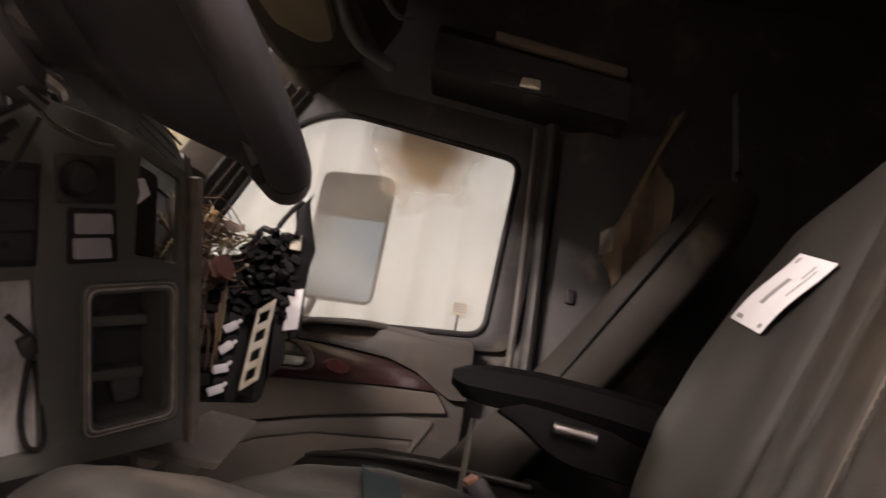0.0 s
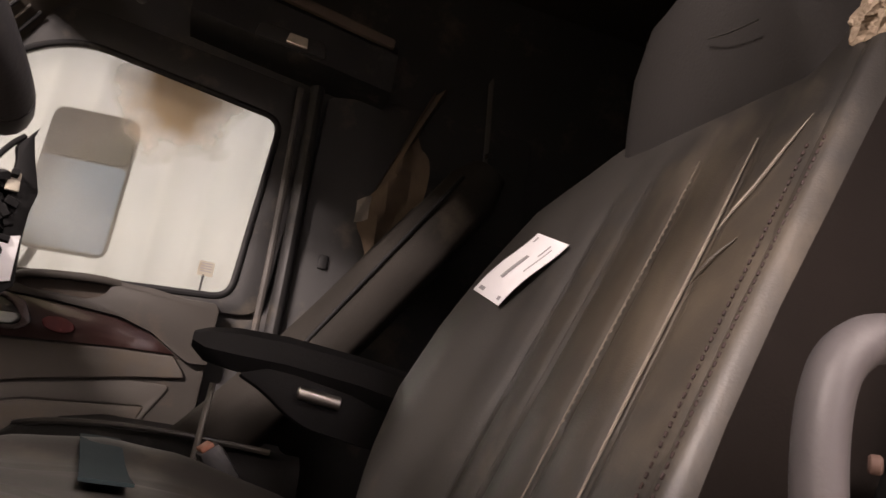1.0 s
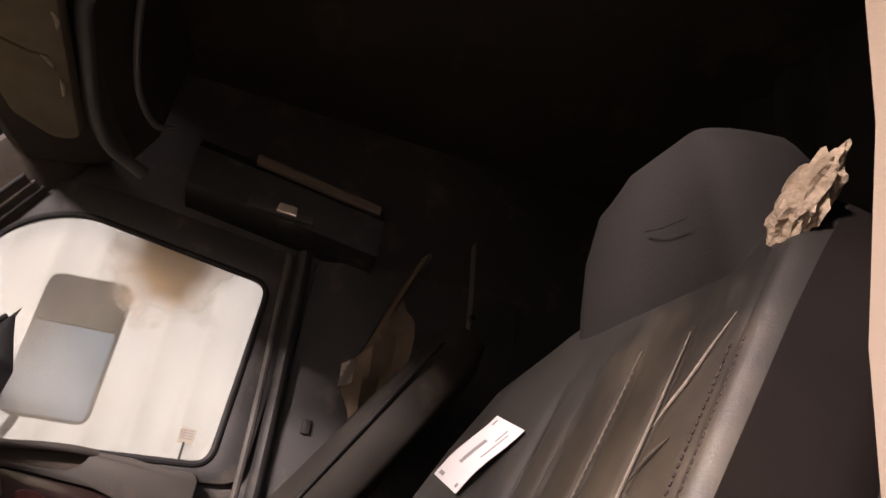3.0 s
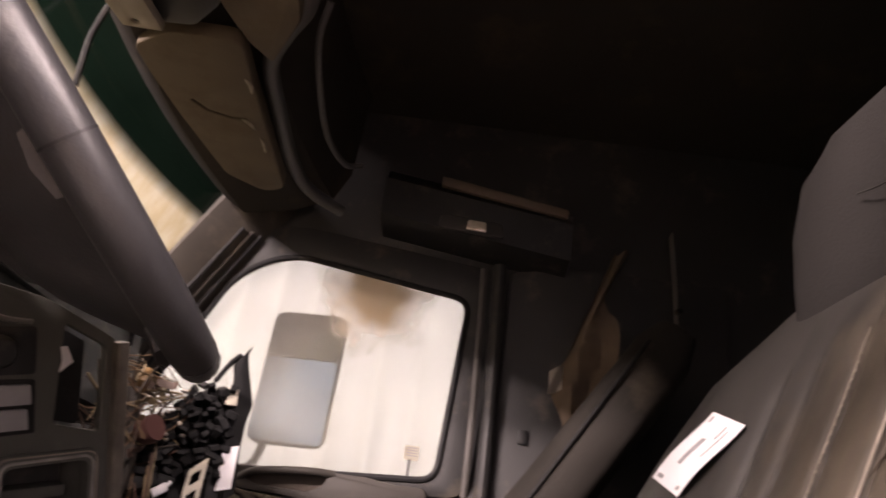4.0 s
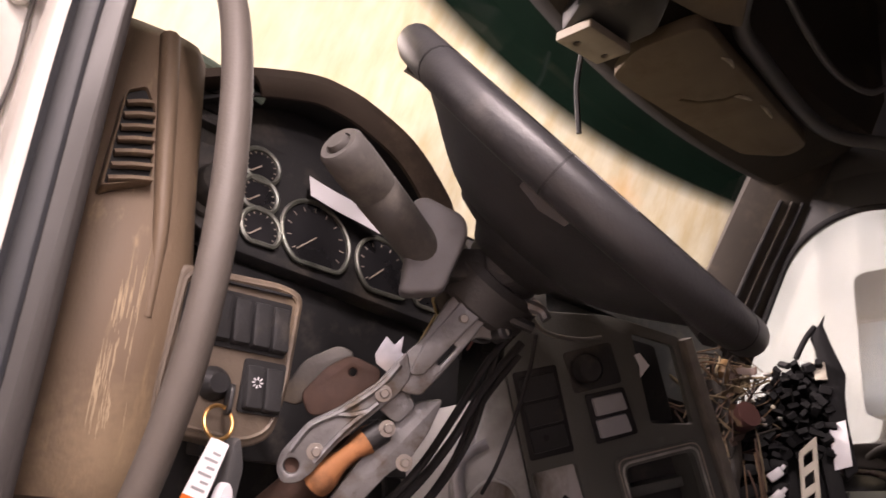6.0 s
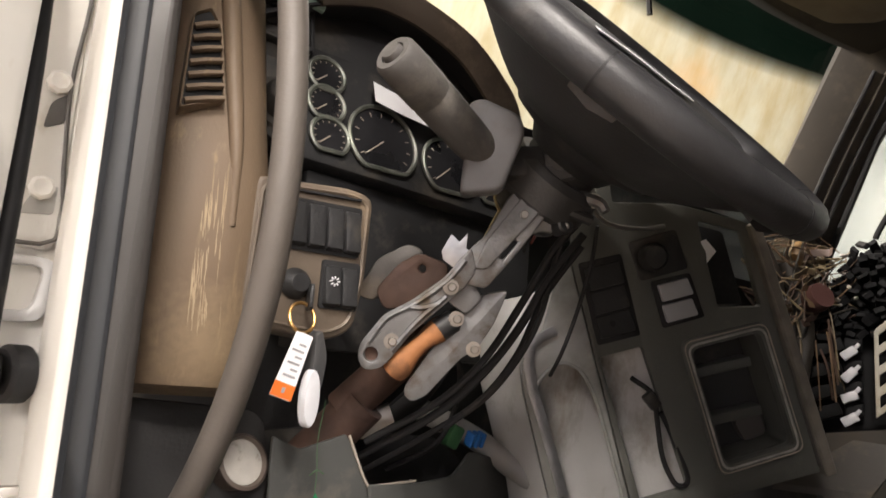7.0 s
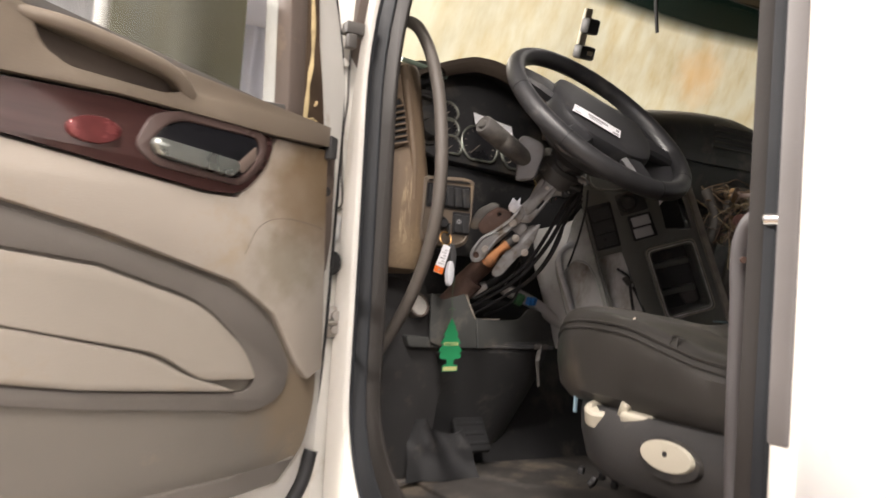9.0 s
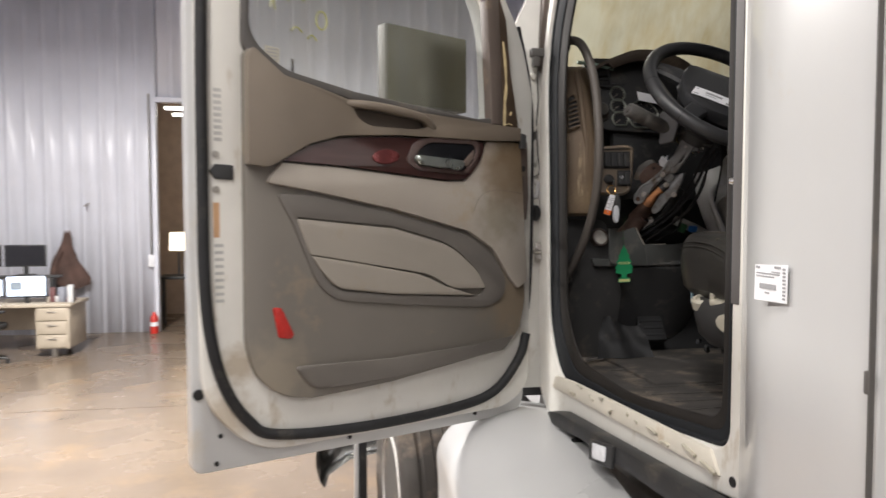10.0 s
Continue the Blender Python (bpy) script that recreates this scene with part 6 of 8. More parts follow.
part("chrome_lip", beam([CPM @ Vector((x, y, 0.002)) for x, y in ((-0.172, 0.062), (-0.192, 0.058), (-0.208, 0.050), (-0.2165, 0.030), (-0.219, -0.005), (-0.216, -0.049), (-0.2135, -0.10), (-0.212, -0.15))], 0.013, 0.004, CPM.to_3x3() @ Vector((0, 0, 1))), CHROME_DULL, cp, "bare metal lip of the torn panel")
part("edge_ridge", tube([CPM @ Vector(p) for p in ((0.1225, 0.118, 0.003), (0.133, -0.015, 0.003), (0.146, -0.208, 0.003))], 0.0052, 8, 4), GREYPLAST, cp, "worn grey panel edge")
part("paper_scrap", cpl([(0.048, 0.128), (0.056, 0.129), (0.066, 0.110), (0.050, 0.098), (0.052, 0.112)], [], 0.002, 0.003), PAPER, cp)
part("cable_loop", tube([CPM @ Vector(p) for p in ((-0.08, -0.03, -0.02), (-0.062, -0.055, 0.0), (-0.066, -0.085, 0.003), (-0.07, -0.14, 0.002), (-0.06, -0.178, 0.002), (-0.042, -0.175, 0.0), (-0.05, -0.11, -0.004), (-0.058, -0.08, 0.0))], 0.0035, 7, 5), RUBBER, cp)
part("cable_plug", obox(CPM @ Matrix.Translation((-0.068, -0.06, 0.004)) @ Matrix.Rotation(radians(25), 4, "Z"), 0.016, 0.024, 0.012, 0.003), BLACKPLAST, cp)

DUCTGREY = mat("dusty_light_grey_duct", (0.50, 0.495, 0.48), 0.65, 0.15, 6, 200, 0.2, stain=((0.22, 0.19, 0.15), 0.4, 9, (1, 1, 0.5)))
duct = thing("air_duct", "dusty grey moulded duct behind the dash panel", "duct")
part("body", sheet(20, 16, lambda u, v: CPM @ Vector((-0.27 + 0.29 * u, -0.205 + 0.315 * v, -0.024 - 0.07 * max(0, (0.35 - u) / 0.35) ** 2 - 0.05 * max(0, (u - 0.8) / 0.2) - 0.05 * max(0, v - 0.75) * 4 * 0.5 + 0.012 * math.sin(u * 9))), 0.006, CPM.to_3x3() @ Vector((0, 0, -1))), DUCTGREY, duct)
part("rib", tube([CPM @ Vector(p) for p in ((-0.36, -0.02, -0.11), (-0.30, -0.07, -0.085), (-0.25, -0.13, -0.07), (-0.18, -0.20, -0.06))], 0.016, 10, 6), MIDGREY, duct)

# ---- under the dash ----
KNEE = mat("scuffed_grey_knee_plastic", (0.066, 0.068, 0.065), 0.6, 0.12, 7, 280, 0.15, stain=((0.17, 0.15, 0.125), 0.3, 7))
kb = thing("knee_panel", "torn slate grey plastic knee panel", "dash panel")
part("front_wall", plate(flat2(rounded([(0.299, 1.907), (0.332, 1.893), (0.387, 1.909), (0.42, 1.855), (0.427, 1.786), (0.341, 1.787), (0.303, 1.796), (0.3, 1.872)], [0.004, 0.006, 0.003, 0.004, 0, 0.01, 0.012, 0.008])), [], 0.006, at_y(1.128), 0.002), KNEE, kb, "torn upright of the knee panel")
part("side_wing", plate(flat2(rounded([(-0.007, 1.855), (0.086, 1.851), (0.153, 1.855), (0.191, 1.885), (0.266, 1.87), (0.35, 1.844), (0.338, 1.789), (0.136, 1.787), (0.002, 1.786)], [0, 0.01, 0.012, 0.01, 0.01, 0.008, 0.012, 0, 0])), [], 0.006, frame_m((0.424, 1.128, 0), (0.9613, 0.2756, 0), (0, 0, 1)), 0.002), KNEE, kb, "curved wing of the knee panel")
part("torn_edge", tube([(0.389, 1.1255, 1.908), (0.402, 1.1255, 1.882), (0.417, 1.1255, 1.856), (0.43, 1.128, 1.853), (0.50, 1.147, 1.854)], 0.0016, 6, 4), CREAMY, kb, "pale torn edge")
part("ledge", plate(flat2(rounded([(0.247, 1.81), (0.318, 1.806), (0.332, 1.784), (0.257, 1.785)], 0.006)), [], 0.03, at_y(1.138), 0.004), KNEE, kb)
part("back_wall", plate(flat2(rounded([(0.31, 1.80), (0.325, 1.90), (0.40, 1.905), (0.60, 1.895), (0.66, 1.86), (0.66, 1.80)], 0.012)), [], 0.008, at_y(1.25), 0.002), BLACKPLAST, kb)
part("bin_floor", box(0.31, 0.66, 1.136, 1.255, 1.786, 1.794, 0.002), SLATE, kb)
lk = thing("lower_panel", "dark slate lower dash panel", "dash panel")
part("shroud", loft([[Vector((x, y, z)) for x, y in rounded([(0.27 - w, 1.34), (0.29 - w, 1.17 + d), (0.40, 1.145 + d), (0.58, 1.145 + d), (0.69 + w, 1.18 + d), (0.70 + w, 1.34)], [0, 0.04, 0.05, 0.05, 0.04, 0], 3)] for z, d, w in ((1.52, 0.14, -0.05), (1.60, 0.10, -0.02), (1.70, 0.04, 0.0), (1.775, 0.0, 0.0), (1.80, 0.005, 0.0))]), SLATE, lk)
part("kick_plate", plate(flat2(rounded([(0.13, 1.49), (0.33, 1.49), (0.36, 1.70), (0.30, 1.93), (0.13, 1.94)], 0.02)), [], 0.01, at_y(1.16), 0.004), DARKPLAST, lk)
part("side_kick", plate(flat2(rounded([(0.98, 1.49), (1.2, 1.49), (1.2, 1.94), (1.0, 1.94)], 0.03)), [], 0.01, at_x(0.105), 0.003), BLACKPLAST, lk)
part("cut_strip", beam([(0.22, 1.10, 1.492), (0.34, 1.17, 1.494), (0.46, 1.17, 1.492)], 0.012, 0.006), GREYPLAST, lk)
part("flap", sheet(16, 10, lambda u, v: Vector((0.262 + 0.19 * u + 0.03 * v * (1 - u) - 0.03 * u * v, 1.115 + 0.05 * v + 0.014 * math.sin(u * 9 + v * 3) * (0.3 + v) + 0.008 * noise.noise(Vector((u * 5, v * 4, 1.2))), 1.492 + (0.125 - 0.03 * u + 0.012 * math.sin(u * 7)) * v)), 0.004, (0, 1, 0)), RUBBER, lk, "crumpled black rubber flap")
part("tie_clip", joined(beam([(0.615, 1.13, 1.80), (0.60, 1.12, 1.76), (0.605, 1.115, 1.70)], 0.01, 0.006), box(0.60, 0.635, 1.125, 1.14, 1.785, 1.80, 0.003)), GREYPLAST, lk)
for i, (x, ang) in enumerate(((0.30, 20), (0.47, 16))):
    pd = thing("floor_pedal", "black rubber foot pedal", "pedal", "pedals")
    part("pad", obox(pose(x + 0.02, 1.24, 1.585, 55), 0.09, 0.14, 0.02, 0.006), RUBBER, pd)
    part("arm", tube([(x + 0.02, 1.25, 1.60), (x + 0.02, 1.30, 1.72), (x + 0.02, 1.34, 1.85)], 0.010, 8, 4), BLACKPLAST, pd)
    for k in range(5):
        part("rib", obox(pose(x + 0.02, 1.24, 1.585, 55) @ Matrix.Translation((0, -0.05 + 0.025 * k, 0.011)), 0.08, 0.008, 0.004, 0.001, 1), RUBBER, pd)

pot = thing("gauge_pod", "loose round gauge with a dirty white face", "gauge")
PTM = frame_m((0.277, 1.150, 1.877), (0.95, 0.25, 0.15), (-0.1, 0.35, 0.93))
part("cup", lathe([(0, -0.045), (0.020, -0.04), (0.026, -0.01), (0.029, 0.0), (0.0295, 0.006), (0.026, 0.008), (0.024, 0.003), (0, 0.003)], PTM, 24), BROWNPLAST, pot)
part("face", lathe([(0, 0.0055), (0.018, 0.005), (0.0235, 0.0035), (0, 0.0032)], PTM, 24), mat("dirty_white_face", (0.5, 0.48, 0.44), 0.6, 0.15, 40, 90, 0.1, stain=((0.2, 0.17, 0.13), 0.35, 60)), pot)

cables = thing("cable_bundle", "black cables hanging under the dash", "cables")
for pts, r in (([(0.560, 0.954, 2.165), (0.540, 0.978, 2.126), (0.522, 1.006, 2.064), (0.500, 1.036, 2.002), (0.468, 1.072, 1.952), (0.42, 1.14, 1.90)], 0.0075), ([(0.575, 0.965, 2.15), (0.552, 0.992, 2.10), (0.535, 1.020, 2.04), (0.510, 1.05, 1.985), (0.476, 1.09, 1.935), (0.43, 1.17, 1.88)], 0.0085), ([(0.59, 0.98, 2.14), (0.566, 1.012, 2.08), (0.552, 1.04, 2.01), (0.526, 1.07, 1.955), (0.49, 1.12, 1.91), (0.45, 1.19, 1.86)], 0.006), ([(0.575, 0.945, 2.158), (0.590, 0.965, 2.118), (0.598, 0.990, 2.066), (0.600, 1.012, 2.02), (0.610, 1.04, 1.99)], 0.0042), ([(0.545, 0.96, 2.17), (0.555, 0.99, 2.11), (0.560, 1.02, 2.04), (0.54, 1.06, 1.97), (0.50, 1.10, 1.92)], 0.006), ([(0.52, 1.14, 2.06), (0.56, 1.15, 1.98), (0.55, 1.17, 1.90), (0.49, 1.2, 1.86)], 0.006)):
    part("cable", tube(pts, r * 0.58, 8, 6), RUBBER, cables)
part("fabric_sleeve", tube([(0.545, 1.15, 2.03), (0.53, 1.19, 1.96), (0.47, 1.22, 1.90), (0.42, 1.25, 1.88)], 0.022, 12, 5, flat=0.6), BLACKPLAST, cables)
part("blue_connector", joined(*[obox(pose(0.592 + 0.009 * k, 1.16, 1.902, 20, 0, 10), 0.006, 0.014, 0.020, 0.002) for k in range(3)]), mat("blue_connector", (0.02, 0.14, 0.42), 0.45, 0.1), cables, "blue connector")
part("green_connector", obox(pose(0.57, 1.17, 1.905, 10, 20), 0.02, 0.02, 0.03, 0.004), mat("green_connector", (0.03, 0.10, 0.04), 0.5, 0.1), cables, "green connector")
for p in ((0.678, 1.06, 1.797), (0.672, 1.064, 1.772)):
    part("yellow_tab", obox(pose(*p, 20, 30, 10), 0.006, 0.006, 0.016, 0.002), mat("yellow_tab", (0.36, 0.27, 0.03), 0.5, 0.1) if p[0] > 0.675 else bpy.data.materials["yellow_tab"], cables, "yellow connector tab")
part("white_plug", obox(pose(0.675, 1.06, 1.752, 20, 10, 10), 0.009, 0.008, 0.022, 0.002), CREAM, cables)
part("dash_clip", tube([(0.605, 0.98, 2.215), (0.605, 0.975, 2.185), (0.62, 0.965, 2.17), (0.66, 0.95, 2.17), (0.69, 0.94, 2.178)], 0.003, 6, 5), STEEL, cables, "bent bright wire clip")

# keys and air freshener
ky = thing("key_ring", "brass key ring with paper tag and fob", "keys")
part("ring", tube([Vector((0.268 + 0.013 * math.cos(a), 1.030 + 0.004 * math.sin(a), 2.024 + 0.014 * math.sin(a))) for a in [k * math.pi / 8 for k in range(16)]], 0.0018, 8, 2, True), mat("brass", (0.55, 0.32, 0.12), 0.3, 0.1, 30, metal=0.9), ky, "copper coloured ring")
part("key_head", plate(flat2(rounded([(-0.012, -0.012), (0.012, -0.012), (0.012, 0.014), (-0.012, 0.014)], 0.008)), [], 0.004, frame_m((0.274, 1.034, 2.043), (0.3, 0.9, 0), (0, 0, 1)), 0.001), BLACKPLAST, ky)
TG = frame_m((0.2675, 1.025, 2.010), (0.95, -0.1, -0.28), (0.28, 0, 0.95))
tg = part("paper_tag", plate(flat2(rounded([(-0.009, -0.062), (0.012, -0.062), (0.011, 0.0), (-0.006, 0.0)], 0.002)), [], 0.0008, TG), PAPER, ky, "white tag with an orange end")
part("orange_end", plate([(-0.009, -0.0615), (0.012, -0.0615), (0.0117, -0.048), (-0.0087, -0.048)], [], 0.0006, TG @ Matrix.Translation((0, 0, 0.0009))), mat("orange_print", (0.75, 0.16, 0.02), 0.5, 0.05), tg)
part("tag_print", joined(*[plate([(-0.004 + 0.005 * (k % 2), -0.042 + 0.006 * k), (0.008, -0.042 + 0.006 * k), (0.008, -0.040 + 0.006 * k), (-0.004 + 0.005 * (k % 2), -0.040 + 0.006 * k)], [], 0.0004, TG @ Matrix.Translation((0, 0, 0.0009))) for k in range(6)], plate([(0.0, -0.057), (0.003, -0.057), (0.003, -0.052), (0.0, -0.052)], [], 0.0004, TG @ Matrix.Translation((0, 0, 0.0016)))), INK, tg)
part("fob", pillow(rounded([(0.004, -0.05), (0.017, -0.052), (0.020, -0.02), (0.012, 0.005), (0.006, 0.0)], 0.006), frame_m((0.276, 1.028, 2.010), (1, 0.1, 0), (0.05, 0, 1)), 0.005, 0, 3), SLATE, ky, "grey key fob")
part("metal_tag", pillow([(0.008 * math.cos(t), -0.045 + 0.026 * math.sin(t)) for t in [k * math.pi / 10 for k in range(20)]], frame_m((0.281, 1.020, 1.996), (1, 0.1, 0), (0.06, 0, 1)), 0.002, 0, 2), mat("white_enamel_tag", (0.6, 0.61, 0.64), 0.3, 0.1, 40), ky, "oval white tag")
fr = thing("air_freshener", "green tree-shaped cardboard air freshener on a string", "air freshener")
half = [(0.0, 0.050), (0.007, 0.036), (0.011, 0.030), (0.009, 0.028), (0.015, 0.018), (0.018, 0.012), (0.014, 0.010), (0.020, 0.0), (0.024, -0.008), (0.018, -0.010), (0.024, -0.018), (0.028, -0.026), (0.022, -0.028), (0.026, -0.036), (0.024, -0.042), (0.008, -0.045), (0.008, -0.056), (0.018, -0.058), (0.018, -0.072)]
FM = frame_m((0.336, 1.093, 1.806), (1, 0.05, 0.02), (-0.02, 0, 1)) @ Matrix.Diagonal((1.1, 0.96, 1, 1))
GREEN = mat("green_cardboard", (0.012, 0.24, 0.09), 0.6, 0.08, 30, 120, 0.05)
part("card", plate(half + [(-x, z) for x, z in reversed(half) if x > 0], [], 0.0015, FM), GREEN, fr)
STRINGGREEN = mat("dusty_green_string", (0.06, 0.12, 0.06), 0.8, 0.1, 40)
YLB = mat("pale_yellow_print", (0.50, 0.52, 0.22), 0.6, 0.05)
part("name_band", plate([(-0.017, -0.012), (0.017, -0.012), (0.017, -0.005), (-0.017, -0.005)], [], 0.0006, FM @ Matrix.Translation((0, 0, 0.0016))), YLB, fr, "pale band on the card")
part("base_band", plate([(-0.0165, -0.070), (0.0165, -0.070), (0.0165, -0.061), (-0.0165, -0.061)], [], 0.0006, FM @ Matrix.Translation((0, 0, 0.0016))), YLB, fr, "pale band on the card")
part("band_print", joined(*[plate([(-0.014 + 0.004 * k, -0.0105), (-0.0115 + 0.004 * k, -0.0105), (-0.0115 + 0.004 * k, -0.0065), (-0.014 + 0.004 * k, -0.0065)], [], 0.0004, FM @ Matrix.Translation((0, 0, 0.0023))) for k in range(7)]), GREEN, fr)
part("string", tube([(0.335, 1.094, 1.852), (0.334, 1.092, 1.875), (0.336, 1.100, 1.905), (0.352, 1.12, 1.945)], 0.0005, 5, 4), STRINGGREEN, fr)
part("knot", tube([(0.326, 1.092, 1.872), (0.334, 1.091, 1.877), (0.342, 1.092, 1.873)], 0.0008, 5, 3), STRINGGREEN, fr)

# grab handle on the windshield pillar
gh = thing("grab_handle", "long grey-brown grab handle on the pillar", "grab handle")
part("bar", tube([(0.135, 1.108, 2.470), (0.150, 1.080, 2.478), (0.172, 1.040, 2.458), (0.187, 1.000, 2.392), (0.190, 0.963, 2.308), (0.189, 0.937, 2.216), (0.189, 0.929, 2.130), (0.189, 0.940, 2.043), (0.188, 0.975, 1.957), (0.181, 1.022, 1.876), (0.165, 1.068, 1.805), (0.142, 1.095, 1.750)], 0.0130, 14, 6), mat("grey_brown_rubber_bar", (0.090, 0.078, 0.068), 0.55, 0.1, 8, 300, 0.15), gh)
part("mount", joined(cyl((0.10, 1.13, 2.47), (0.15, 1.09, 2.465), 0.024, 16, 0.006)), GREYPLAST, gh)
part("mount", cyl((0.11, 1.125, 1.73), (0.150, 1.085, 1.765), 0.024, 16, 0.006), GREYPLAST, gh)

# ---- passenger end of the dash ----
pdash = thing("dash_shell", "black passenger side dash shell with vent", "dashboard")
secs = []
for i in range(9):
    t = i / 8
    x = 1.02 + 0.76 * t
    yb = 1.34 + 0.03 * t
    zt = 2.50 + 0.075 * math.sin(min(1, t * 1.25) * math.pi / 2) - 0.04 * max(0, t - 0.8) * 5
    secs.append([Vector((x, yb + dy, z)) for dy, z in ((0.0, 2.26), (-0.03, 2.36), (-0.02, zt - 0.06), (0.0, zt - 0.02), (0.04, zt), (0.17, zt - 0.03), (0.17, 2.26))])
part("shell", loft(secs), BLACKPLAST, pdash)
for k in range(5):
    part("vent_slat", beam([(1.42, 1.320, 2.44 + 0.018 * k), (1.66, 1.335, 2.45 + 0.018 * k)], 0.006, 0.004), GREYPLAST, pdash)
part("end_cap", loft([[Vector((1.78 + dx, 1.36 + dy, z)) for dy, z in ((0.0, 2.22), (-0.03, 2.36), (-0.02, 2.46), (0.02, 2.54), (0.15, 2.52), (0.15, 2.22))] for dx in (0, 0.05)]), BLACKPLAST, pdash)
part("loose_bracket", joined(obox(pose(1.60, 1.28, 2.33, 20, 0, 30), 0.05, 0.03, 0.06, 0.006)), CREAM, pdash)
part("loose_connector", obox(pose(1.108, 0.987, 2.214, 10, 30, 20), 0.036, 0.014, 0.03, 0.005), mat("amber_connector", (0.20, 0.12, 0.05), 0.5, 0.15, 20), pdash, "amber connector")
part("loose_connector", lathe([(0, 0), (0.02, 0), (0.022, 0.01), (0.02, 0.025), (0, 0.025)], pose(1.099, 0.961, 2.136, 70, 0, -25), 18), mat("red_brown_connector", (0.10, 0.046, 0.040), 0.5, 0.15, 20), pdash, "red-brown round connector")

# ---- fuse and relay block hanging by its wires ----
fb = thing("fuse_block", "black fuse and relay block hanging by its wires", "fuse block")
FX = frame_m((1.167, 0.907, 1.966), (0.40, -0.915, 0), (0.12, -0.14, 0.98))
rng = random.Random(3)


def fbp(pts, c0, c1, bevel=0.002, holes=()):
    return plate(flat2(pts), [flat2(h) for h in holes], c1 - c0, FX @ Matrix.Translation((0, 0, c0)), bevel)


PALECLIP = mat("pale_grey_clip", (0.52, 0.52, 0.54), 0.35, 0.1, 30)
BLOCK = mat("dense_black_plastic", (0.0085, 0.0085, 0.009), 0.62, 0.2, 20, 200, 0.1, spec=0.15)
part("backplate", fbp(rounded([(-0.075, -0.03), (0.050, -0.01), (0.060, 0.10), (0.048, 0.285), (0.0, 0.272), (-0.055, 0.205), (-0.085, 0.10)], 0.012), -0.055, -0.040, 0.004), BLOCK, fb)
part("side_body", fbp(rounded([(0.036, 0.145), (0.055, 0.15), (0.072, 0.06), (0.050, 0.03)], 0.006), -0.045, -0.012, 0.004), BLOCK, fb)
for i in range(4):
    y = -0.006 + 0.0335 * i
    r = part("relay", obox(FX @ Matrix.Translation((-0.066 + rng.uniform(-0.004, 0.004), y + 0.006, -0.014)) @ Matrix.Rotation(0.35 + rng.uniform(-0.1, 0.1), 4, "Z"), 0.060, 0.020, 0.04, 0.003), BLOCK, fb)
    part("white_clip", obox(FX @ Matrix.Translation((-0.028, y, 0.010)) @ Matrix.Rotation(0.6 + rng.uniform(-0.2, 0.2), 4, "Z"), 0.024, 0.014, 0.010, 0.002), PALECLIP, r)
    part("clip_lug", obox(FX @ Matrix.Translation((-0.017, y + 0.011, 0.012)) @ Matrix.Rotation(0.9, 4, "Z"), 0.010, 0.006, 0.006, 0.001), PALECLIP, r)
    part("relay", obox(FX @ Matrix.Translation((-0.022, y + 0.016, -0.016)) @ Matrix.Rotation(rng.uniform(-0.2, 0.2), 4, "Z"), 0.026, 0.018, 0.03, 0.003), BLOCK, fb)
for i in range(12):
    y = 0.126 + 0.0132 * i
    x0, x1 = -0.085 + 0.60 * max(0, y - 0.16), 0.060 - 0.10 * max(0, y - 0.2)
    k = max(2, int((x1 - x0) / 0.016))
    for j in range(k):
        x = x0 + (x1 - x0) * (j + 0.5) / k
        part("fuse_socket", obox(FX @ Matrix.Translation((x + rng.uniform(-0.004, 0.004), y + rng.uniform(-0.004, 0.004), -0.018 + rng.uniform(-0.014, 0.014))) @ Matrix.Rotation(rng.uniform(-0.9, 0.9), 4, "Z") @ Matrix.Rotation(rng.uniform(-0.5, 0.5), 4, "X"), rng.uniform(0.009, 0.019), rng.uniform(0.006, 0.012), rng.uniform(0.022, 0.050), 0.0008, 1), BLOCK, fb)
for i in range(14):
    part("loose_terminal", obox(FX @ Matrix.Translation((rng.uniform(-0.09, 0.0), rng.uniform(0.16, 0.26), rng.uniform(0.0, 0.02))) @ Matrix.Rotation(rng.uniform(-1, 1), 4, "Z") @ Matrix.Rotation(rng.uniform(-1, 1), 4, "X"), rng.uniform(0.006, 0.014), 0.005, 0.004, 0.001, 1), STEEL if i % 3 else CREAM, fb)
part("ladder_bracket", fbp(rounded([(0.006, -0.002), (0.032, 0.022), (0.032, 0.156), (0.006, 0.130)], 0.004), 0.006, 0.018, 0.002, [[(0.012, 0.014 + 0.031 * k), (0.025, 0.025 + 0.031 * k), (0.025, 0.042 + 0.031 * k), (0.012, 0.031 + 0.031 * k)] for k in range(4)]), CREAM, fb, "cream ladder bracket with four windows")
part("upright", fbp([(0.060, 0.360), (0.056, 0.340), (0.064, 0.312), (0.074, 0.284), (0.083, 0.258), (0.079, 0.224), (0.080, 0.184), (0.088, 0.112), (0.072, 0.095), (0.052, 0.19), (0.042, 0.30), (0.036, 0.320), (0.046, 0.335)], -0.030, -0.012, 0.003), BLOCK, fb, "black upright with a broken tip")
part("label_strip", fbp([(0.052, 0.177), (0.076, 0.186), (0.080, 0.117), (0.056, 0.109)], -0.010, -0.007, 0.0005), PAPER, fb, "white label strip")
part("cream_body", fbp([(0.034, 0.276), (0.053, 0.276), (0.056, 0.247), (0.038, 0.246)], -0.012, -0.002, 0.002), CREAM, fb, "cream connector body")
part("broken_arm", tube([FX @ Vector(p) for p in ((0.044, 0.338, -0.018), (0.032, 0.322, -0.014), (0.022, 0.304, -0.012), (0.012, 0.282, -0.012))], 0.0048, 8, 4), BLOCK, fb)
